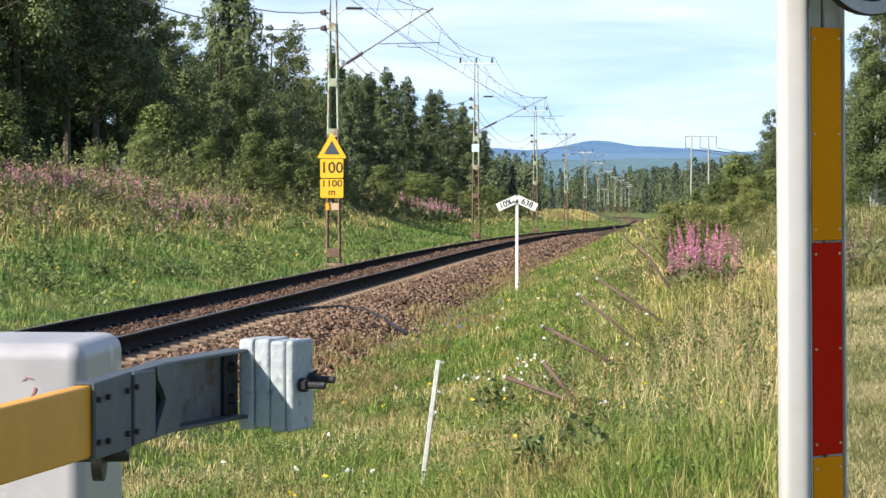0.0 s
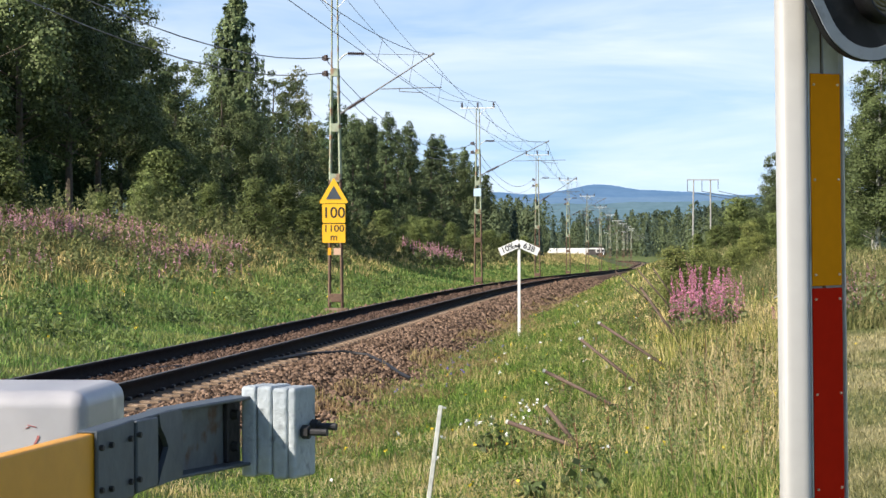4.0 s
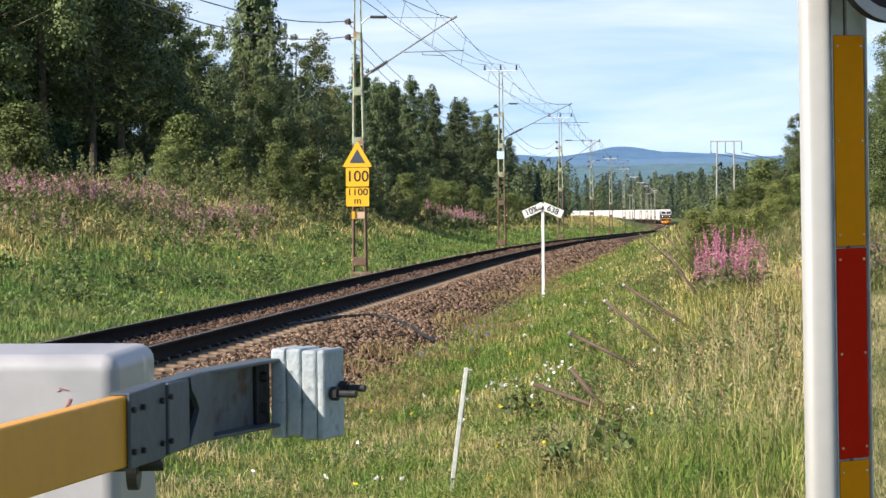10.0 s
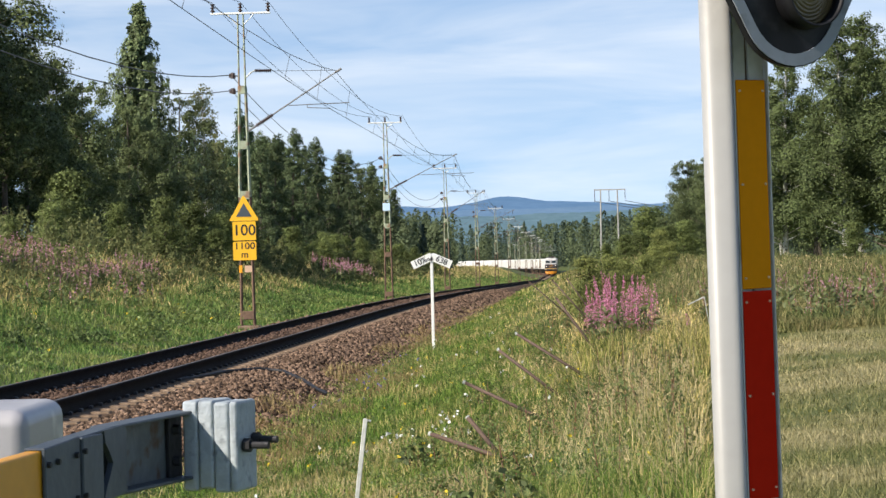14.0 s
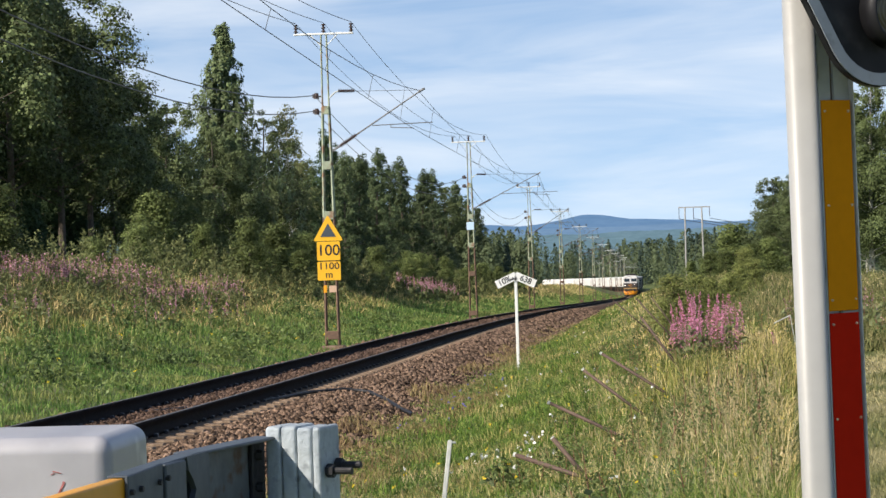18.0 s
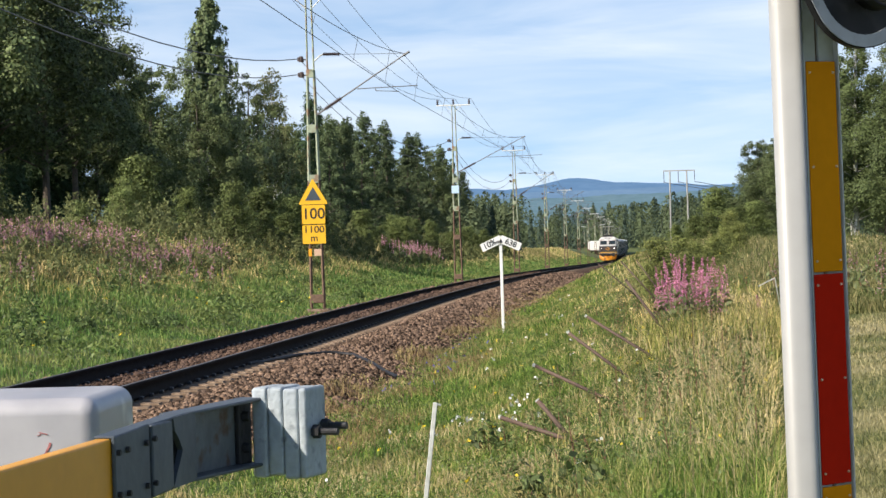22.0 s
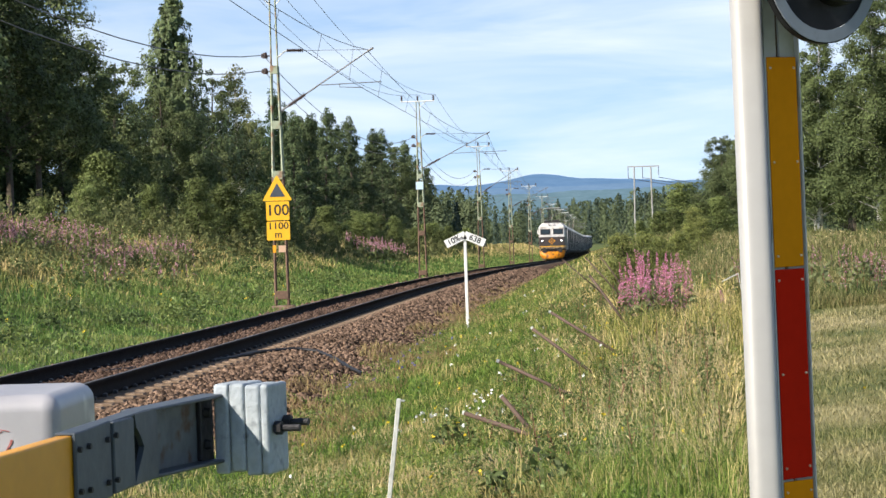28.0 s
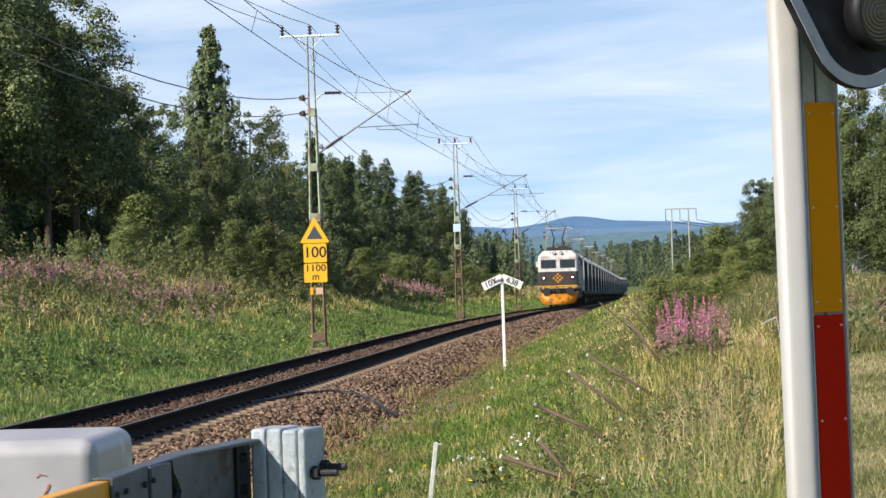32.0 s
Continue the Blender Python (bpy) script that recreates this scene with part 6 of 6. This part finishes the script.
def build_weeds():
    """Low broad-leaved weeds that break up the grass."""
    rng = np.random.default_rng(41)
    for name, n, y0, y1, lo, hi, hh, size, label in (("meadow_weeds", 620, 13, 75, 3.3, 8.6, 0.15, 0.013, "leafy green weeds among the meadow grass"),
                                                   ("bank_weeds", 150, 45, 130, -14.0, -3.4, 0.40, 0.045, "leafy green weeds on the bank")):
        y = np.exp(rng.uniform(math.log(y0), math.log(y1), n))
        u = rng.uniform(lo, hi, n)
        x = -6.97 + 0.088 * y + u
        ok = (x < 0.130 * y) | (y > 52)
        x, y, n = x[ok], y[ok], int(ok.sum())
        z = np.array([ground_z(a, b) for a, b in zip(x, y)])
        k = 90
        r = rng.uniform(0.08, 0.30, n)[:, None, None] * (1.0 if lo > 0 else 2.2)
        o = rng.normal(0, 0.55, (n, k, 3)) * r
        o[..., 2] = np.abs(o[..., 2]) * 0.9 + rng.uniform(0, 1, (n, k)) * hh * rng.uniform(0.4, 1.2, n)[:, None]
        c = (np.stack([x, y, z], 1)[:, None] + o).reshape(-1, 3)
        v, f = leaf_quads(rng, c, size, 1.9)
        tagged(part(name, arrays(name, v, f), M_WEED, None), label, "weeds", kind="stuff")


build_weeds()


def build_bank_mounds():
    """Dark broad-leaved clumps that stand out of the grass on the bank."""
    rng = np.random.default_rng(44)
    cen = []
    for k in range(60):
        y = math.exp(rng.uniform(math.log(46), math.log(125)))
        u = -rng.uniform(3.8, 11.0)
        x = xc(y) + u
        if noise.noise(Vector((x * 0.3, y * 0.12, 51.0))) < -0.05:
            continue
        r, hh, n = rng.uniform(0.22, 0.75), rng.uniform(0.18, 0.55), int(rng.uniform(160, 340))
        a, q = rng.uniform(0, 6.28, n), np.sqrt(rng.uniform(0, 1, n))
        z = ground_z(x, y) + hh * rng.uniform(0.1, 1.0, n) * np.sqrt(np.maximum(0.05, 1 - q * q)) + 0.04
        cen.append(np.stack([x + r * q * np.cos(a), y + 1.5 * r * q * np.sin(a), z], 1))
    v, f = leaf_quads(rng, np.concatenate(cen), 0.045, 1.9)
    tagged(part("bank_mounds", arrays("bank_mounds", v, f), M_DARKWEED, None), "dark green clumps of broad-leaved weeds on the bank", "weeds", kind="stuff")


build_bank_mounds()


def build_forbs():
    """Leafy stems without blossom that stand in the meadow and give it depth."""
    rng = np.random.default_rng(47)
    pts = []
    while len(pts) < 170:
        y = math.exp(rng.uniform(math.log(17), math.log(48)))
        u = rng.uniform(5.6, 8.8)
        x = xc(y) + u
        if x > 0.128 * y or noise.noise(Vector((x * 0.8, y * 0.35, 31.0))) < 0.0 or (19.5 < y < 21.6 and x < 1.5):
            continue
        pts.append((x, y, ground_z(x, y), rng.uniform(0.22, 0.52) * (1.0 if u > 6.4 else 0.6)))
    x, y, z, h = np.array(pts).T
    t = thing("meadow_forbs", (0, 0, 0), "leafy dark green stems standing in the meadow", "weeds", kind="stuff")
    s, l, f = fireweed("forb", x, y, z, h, 0.06, rng, 84, 1, 0.0145, 0.004)
    part("stems", s, M_STEM, t), part("leaves", l, M_FORB, t)


build_forbs()


def build_bank_weeds():
    """The unbroken band of tall weeds and saplings between the bank and the wood."""
    rng = np.random.default_rng(43)
    n = 900
    y = np.exp(rng.uniform(math.log(66), math.log(330), n))
    u = rng.uniform(-14.5, -8.8, n)
    x = np.array([xc(q) for q in y]) + u
    z = np.array([ground_z(a, b) for a, b in zip(x, y)])
    hh = np.interp(-u, [8.8, 11, 14.5], [0.5, 1.0, 1.7]) * rng.uniform(0.5, 1.25, n)
    k = 84
    r = rng.uniform(0.25, 0.7, n)[:, None]
    t = rng.uniform(0.05, 1, (n, k))
    a = rng.uniform(0, 6.28, (n, k))
    q = r * (1.15 - t) * np.sqrt(rng.uniform(0.1, 1, (n, k)))
    c = np.stack([x[:, None] + q * np.cos(a), y[:, None] + q * np.sin(a), z[:, None] + t * hh[:, None]], -1).reshape(-1, 3)
    v, f = leaf_quads(rng, c, 0.062 * np.repeat(np.clip(y / 100, 0.8, 2.2), k)[:, None], 2.4, -0.8)
    tagged(part("tall_weeds", arrays("tall_weeds", v, f), M_TALLWEED, None), "tall olive weeds and saplings along the top of the bank", "weeds", kind="stuff")


build_bank_weeds()


def build_leafy_plant():
    rng = np.random.default_rng(51)
    for x, y, r in ((0.93, 15.6, 0.20), (0.62, 15.4, 0.10), (0.52, 22.2, 0.17)):
        t = thing("leafy_weed", (x, y, ground_z(x, y)), "dark green broad-leaved weed in the grass", "plant", "broad-leaved weeds")
        a = rng.uniform(0, 6.28, 70)
        q = r * np.sqrt(rng.uniform(0.02, 1, 70))
        c = np.stack([q * np.cos(a), q * np.sin(a), 0.10 + rng.uniform(0.02, 0.30, 70) * (1.2 - q / r)], 1)
        v, f = leaf_quads(rng, c, 0.046, 2.0)
        part("leaves", arrays("leaves", v, f), M_LEAF_BIRCH, t)
        b = B()
        for k in range(5):
            rod(b, (0, 0, -0.03), (rng.normal(0, r * 0.4), rng.normal(0, r * 0.4), 0.22), 0.004, 0.002, 5)
        part("stems", b, M_STEM, t)
    s = thing("pale_stick", (4.62, 34.0, ground_z(4.62, 34.0)), "bleached dry stick leaning in the grass", "stick")
    b = B()
    rod(b, (-0.20, 0, 0.62), (0.02, 0, 0.72), 0.007, 0.008, 6)
    rod(b, (0.02, 0, 0.72), (0.15, 0.1, -0.05), 0.006, 0.006, 6)
    part("branch", b, M_STAKE, s)


build_leafy_plant()


def build_small_flowers():
    rng = np.random.default_rng(31)
    for name, m, n, y0, y1, ulo, uhi, hh, size, label in (
            ("daisy_patch", M_DAISY, 44, 17, 60, 3.6, 7.0, 0.24, 0.022, "small white flowers in the grass"),
            ("yarrow_patch", M_DAISY, 16, 23, 27, 4.9, 5.8, 0.24, 0.026, "white flower heads in the grass"),
            ("buttercup_patch", M_BUTTER, 80, 14, 60, 4.2, 9.0, 0.40, 0.016, "small yellow flowers in the grass"),
            ("bluebell_patch", M_BLUEFL, 26, 34, 52, 3.2, 3.9, 0.15, 0.022, "violet-blue flowers at the foot of the ballast"),
            ("bank_flower_patch", M_BUTTER, 26, 40, 95, -9.0, -3.0, 0.45, 0.035, "yellow flowers on the bank")):
        y = np.exp(rng.uniform(math.log(y0), math.log(y1), n))
        x = -6.97 + 0.088 * y + rng.uniform(ulo, uhi, n)
        z = np.array([ground_z(a, b) for a, b in zip(x, y)]) + hh * rng.uniform(0.6, 1.2, n)
        c = np.repeat(np.stack([x, y, z], 1), 5, 0) + rng.normal(0, size * 0.5, (n * 5, 3))
        v, f = leaf_quads(rng, c, size, 1.1)
        tagged(part(name, arrays(name, v, f), m, None), label, "flowers", kind="stuff")


build_small_flowers()


# ------------------------------------------------------------------ the train
def build_loco():
    t = thing("electric_locomotive", (0, 0, 0), "white and dark brown electric locomotive with an orange snow plough", "locomotive")
    L, W2 = 15.8, 1.525
    # body shell: side panels with a raked cab front, roof shoulders cut off
    def hull(z0, z1, y0a, y0b, name, material, w0=W2, w1=W2, label=""):
        b = B()
        vs = []
        for z, w, y0 in ((z0, w0, y0a), (z1, w1, y0b)):
            vs.append([b.verts.new(p) for p in ((-w + 0.12, y0, z), (w - 0.12, y0, z), (w, y0 + 0.28, z), (w, L - y0 - 0.28, z), (w - 0.12, L - y0, z), (-w + 0.12, L - y0, z), (-w, L - y0 - 0.28, z), (-w, y0 + 0.28, z))])
        b.faces.new(vs[0][::-1]), b.faces.new(vs[1])
        for i in range(8):
            j = (i + 1) % 8
            b.faces.new((vs[0][i], vs[0][j], vs[1][j], vs[1][i]))
        bmesh.ops.bevel(b, geom=[e for e in b.edges], offset=0.02, segments=1, affect="EDGES")
        return part(name, b, material, t, label)
    hull(1.62, 2.66, 0.0, 0.04, "lower_body", M_LDARK, label="dark brown lower body band")
    hull(2.66, 3.85, 0.04, 0.22, "upper_body", M_LWHITE, label="white painted upper cab and body")
    hull(3.85, 4.28, 0.22, 0.62, "roof", M_LWHITE, W2, 1.12, "white sloping roof shoulder")
    hull(1.36, 1.60, -0.03, -0.03, "buffer_beam", M_CREAM, label="grimy cream buffer beam with yellow edge")
    b = B()
    box(b, (0, -0.05, 1.58), (2.9, 0.05, 0.06))
    part("yellow_stripe", b, M_SIGNYELLOW, t)
    for sx in (-1, 1):
        b = B()
        c = Vector((sx * 0.73, 0.115, 3.27))
        box(b, c, (1.16, 0.04, 0.66), Matrix.Rotation(radians(-8.6), 4, "X"), bevel=0.015, seg=2)
        fr = part("cab_window", b, M_LDARK, t, "dark framed cab windscreen")
        b = B()
        box(b, c + Vector((0, -0.02, 0)), (1.02, 0.02, 0.52), Matrix.Rotation(radians(-8.6), 4, "X"), bevel=0.008, seg=1)
        part("pane", b, M_LGLASS, fr)
        b = B()
        rod(b, c + Vector((0.1 * sx, -0.06, -0.38)), c + Vector((-0.25 * sx, -0.05, -0.12)), 0.018, 0.012, 6)
        part("wiper", b, M_LGREY, fr)
        b = B()
        rod(b, (sx * 1.10, -0.05, 2.20), (sx * 1.10, 0.05, 2.20), 0.15, 0.15, 20)
        hl = part("headlight", b, M_LGREY, t, "round headlight housing")
        b = B()
        rod(b, (sx * 1.10, -0.075, 2.19), (sx * 1.10, -0.045, 2.19), 0.05, 0.05, 16)
        part("bulb", b, M_HEADLAMP, hl, "lit white headlamp")
        b = B()
        rod(b, (sx * 0.26, 0.20, 4.08), (sx * 0.26, 0.45, 4.08), 0.13, 0.13, 16)
        tl = part("roof_light", b, M_LGREY, t, "round roof lamp housing")
        b = B()
        rod(b, (sx * 0.26, 0.17, 4.08), (sx * 0.26, 0.20, 4.08), 0.085, 0.085, 16)
        part("lamp_glass", b, M_LWHITE, tl)
        b = B()
        rod(b, (sx * 0.90, -0.42, 1.16), (sx * 0.90, 0.1, 1.16), 0.09, 0.12, 14)
        rod(b, (sx * 0.90, -0.50, 1.16), (sx * 0.90, -0.42, 1.16), 0.31, 0.31, 22)
        part("buffer", b, M_LGREY, t, "dark round buffer")
        b = B()
        box(b, (sx * 1.62, 0.75, 3.28), (0.14, 0.10, 0.42), bevel=0.02)
        box(b, (sx * 1.55, 0.85, 3.28), (0.10, 0.05, 0.06))
        part("mirror", b, M_LWHITE, t, "white side mirror housing")
        b = B()
        for k in range(9):
            box(b, (sx * (W2 + 0.012), 3.2 + k * 1.15, 3.45), (0.025, 0.75, 0.5), bevel=0.01, seg=1)
        q = B()
        box(q, (sx * (W2 + 0.002), L / 2, 2.74), (0.012, L - 1.3, 2.2), bevel=0.004, seg=1)
        part("side_skin", q, M_LDARK, t, "dark brown body side")
        part("side_grille", b, M_LGREY, t, "dark ventilation grilles")
    # badge: a small lattice of orange squares
    badge = part("badge", slab(B(), [(-0.02, 1.93), (0.02, 1.93), (0.02, 1.97), (-0.02, 1.97)], 0.01, Matrix.Translation((0, -0.02, 0))), M_LORANGE, t, "orange lattice emblem")
    for i in range(5):
        for j in range(5):
            if (i + j) % 2 == 0 and abs(i - 2) + abs(j - 2) < 4:
                b = B()
                box(b, (-0.34 + i * 0.16, -0.012, 1.88 + j * 0.15), (0.12, 0.02, 0.115), bevel=0.01, seg=1)
                part("badge_square", b, M_LORANGE, badge)
    # plough
    b = B()
    rows_ = []
    for z, w, bow, y0 in ((0.98, 1.52, 0.35, 0.02), (0.80, 1.50, 0.48, -0.10), (0.55, 1.42, 0.60, -0.16), (0.32, 1.30, 0.66, -0.16), (0.17, 1.15, 0.66, -0.14)):
        rows_.append([b.verts.new((w * q, y0 - bow * (1 - abs(q) ** 2.2), z + (0.16 * abs(q) ** 2 if z > 0.9 else 0.05 * abs(q) ** 3))) for q in np.linspace(-1, 1, 13)])
    for r0, r1 in zip(rows_, rows_[1:]):
        for i in range(12):
            b.faces.new((r0[i], r1[i], r1[i + 1], r0[i + 1]))
    bmesh.ops.solidify(b, geom=b.faces[:], thickness=-0.05)
    part("snow_plough", b, M_LORANGE, t, "orange curved snow plough")
    b = B()
    box(b, (0, -0.2, 1.15), (0.32, 0.5, 0.3), bevel=0.03)
    rod(b, (-0.3, -0.3, 1.2), (-0.3, -0.35, 0.75), 0.03)
    rod(b, (0.35, -0.3, 1.2), (0.4, -0.35, 0.8), 0.03)
    for q in range(7):
        rod(b, (-0.62 + q * 0.2, -0.22, 1.42), (-0.55 + q * 0.19, -0.40, 0.98 + 0.08 * (q % 3)), 0.035)
    box(b, (-0.45, -0.12, 1.25), (0.35, 0.2, 0.22), bevel=0.03)
    box(b, (0.5, -0.12, 1.22), (0.28, 0.2, 0.18), bevel=0.03)
    part("coupler", b, M_LGREY, t, "dark coupling hook and hoses")
    b = B()
    box(b, (0, L / 2, 0.95), (2.7, L - 0.8, 0.75), bevel=0.05)
    part("underframe", b, M_LGREY, t, "grimy underframe and bogies")
    for y in (2.2, 5.0, 10.8, 13.6):
        for sx in (-1, 1):
            b = B()
            rod(b, (sx * 0.68, y, 0.55), (sx * 0.80, y, 0.55), 0.55, 0.55, 24)
            part("wheel", b, M_LGREY, t)
    b = B()
    box(b, (0, 4.2, 4.40), (1.9, 2.6, 0.30), bevel=0.06)
    box(b, (0, 8.5, 4.42), (1.5, 4.0, 0.34), bevel=0.06)
    box(b, (-0.5, 1.4, 4.42), (0.5, 0.8, 0.30), bevel=0.05)
    box(b, (0.4, 1.7, 4.46), (0.7, 0.9, 0.36), bevel=0.05)
    part("roof_equipment", b, M_LGREY, t, "dark roof equipment boxes")
    # raised pantograph
    pan = part("pantograph", rod(B(), (-0.8, 11.0, 4.55), (0.8, 11.0, 4.55), 0.05), M_GALV, t, "raised pantograph")
    for y0 in (2.6,):
        for sx in (-1, 1):
            b = B()
            rod(b, (sx * 0.45, y0 + 0.9, 4.62), (sx * 0.30, y0 - 0.2, 5.25), 0.05)
            rod(b, (sx * 0.30, y0 - 0.2, 5.25), (sx * 0.55, y0 + 0.6, 6.02), 0.045)
            part("frame_arm", b, M_DARKIRON, pan)
        b = B()
        rod(b, (-0.95, y0 + 0.6, 6.05), (0.95, y0 + 0.6, 6.05), 0.04)
        rod(b, (-0.95, y0 + 0.85, 6.05), (0.95, y0 + 0.85, 6.05), 0.04)
        part("collector", b, M_GALV, pan)
    return t


def build_wagon():
    t = thing("freight_wagon", (0, 0, 0), "tall white tarpaulin-sided freight wagon with vertical ribs", "freight wagon", "wagons of the train")
    L = 14.6
    b = B()
    pts = [(-1.45, 1.15), (1.45, 1.15), (1.48, 1.4), (1.48, 3.75), (1.25, 4.12), (0.5, 4.25), (-0.5, 4.25), (-1.25, 4.12), (-1.48, 3.75), (-1.48, 1.4)]
    slab(b, pts, L - 0.9, Matrix.Translation((0, L / 2, 0)))
    part("body", b, M_WAGON, t, "white covered wagon body")
    # only the +X side gets the dark panel and ribs; -X stays white
    b = B()
    box(b, (1.475, L / 2, 2.55), (0.05, L - 1.0, 2.35), bevel=0.01, seg=1)
    part("side_panel", b, M_SIDE, t, "dark grey-green panel on one side only")
    for k in range(9):
        for sx in (-1, 1):
            b = B()
            box(b, (sx * 1.52, 0.5 + k * (L - 1.0) / 8, 2.45), (0.10, 0.12, 2.5), bevel=0.01, seg=1)
            part("rib", b, M_WAGON if sx < 0 or k in (0, 8) else M_SIDE, t)
    for sx in (-1, 1):
        b = B()
        box(b, (sx * 1.46, L / 2, 1.08), (0.12, L - 0.3, 0.26), bevel=0.02, seg=1)
        part("sole_bar", b, M_LGREY, t)
        for k in range(8):
            for zz in (1.75, 2.75, 3.6):
                if (k + int(zz)) % 2:
                    b = B()
                    box(b, (sx * 1.545, 1.3 + k * 1.7, zz), (0.02, 0.10, 0.12), bevel=0.006, seg=1)
                    part("lashing_plate", b, M_WAGON, t)
        for k in range(4):
            b = B()
            box(b, (sx * 1.535, 1.9 + k * 3.55, 1.52), (0.012, 0.22, 0.18))
            part("data_plate", b, M_SLATE if k % 2 else M_GALV, t)
    for y in (0.40, L - 0.40):
        b = B()
        box(b, (0, y, 2.6), (2.9, 0.07, 3.0), bevel=0.02, seg=1)
        part("end_wall", b, M_WAGON, t)
    b = B()
    box(b, (0, L / 2, 0.9), (1.6, L - 1.2, 0.35), bevel=0.03)
    part("underframe", b, M_LGREY, t)
    for y in (1.8, 3.6, L - 3.6, L - 1.8):
        for sx in (-1, 1):
            b = B()
            rod(b, (sx * 0.68, y, 0.46), (sx * 0.80, y, 0.46), 0.46, 0.46, 18)
            part("wheel", b, M_LGREY, t)
    for y in (-0.25, L + 0.25):
        b = B()
        rod(b, (0, y - 0.3, 1.05), (0, y + 0.3, 1.05), 0.09)
        part("coupler", b, M_LGREY, t)
    return t


LOCO = build_loco()
WAGONS = [build_wagon()]
for k in range(26):
    WAGONS.append(copy_thing(WAGONS[0], pose(0, 0, 0)))


def head_at(seconds):
    """How far up the line the front of the train stands."""
    return 198.0 + 25.3 * (32.0 - seconds)


def on_line(s, length):
    """The pose of a vehicle whose front stands at s and whose ends both ride the line."""
    xa, ya, _ = line_at(s)
    xb, yb, _ = line_at(s + length)
    za, zb = rail_z(ya), rail_z(yb)
    th = math.atan2(xb - xa, yb - ya)
    return pose(xa, ya, za, math.degrees(math.atan2(zb - za, length)), 0, -math.degrees(th))


def motions():
    times = [float(k) for k in range(33)]
    walk(LOCO, [(t, on_line(head_at(t), 15.8)) for t in times])
    for k, w in enumerate(WAGONS):
        walk(w, [(t, on_line(head_at(t) + 16.6 + 15.2 * k, 14.6)) for t in times])


motions()
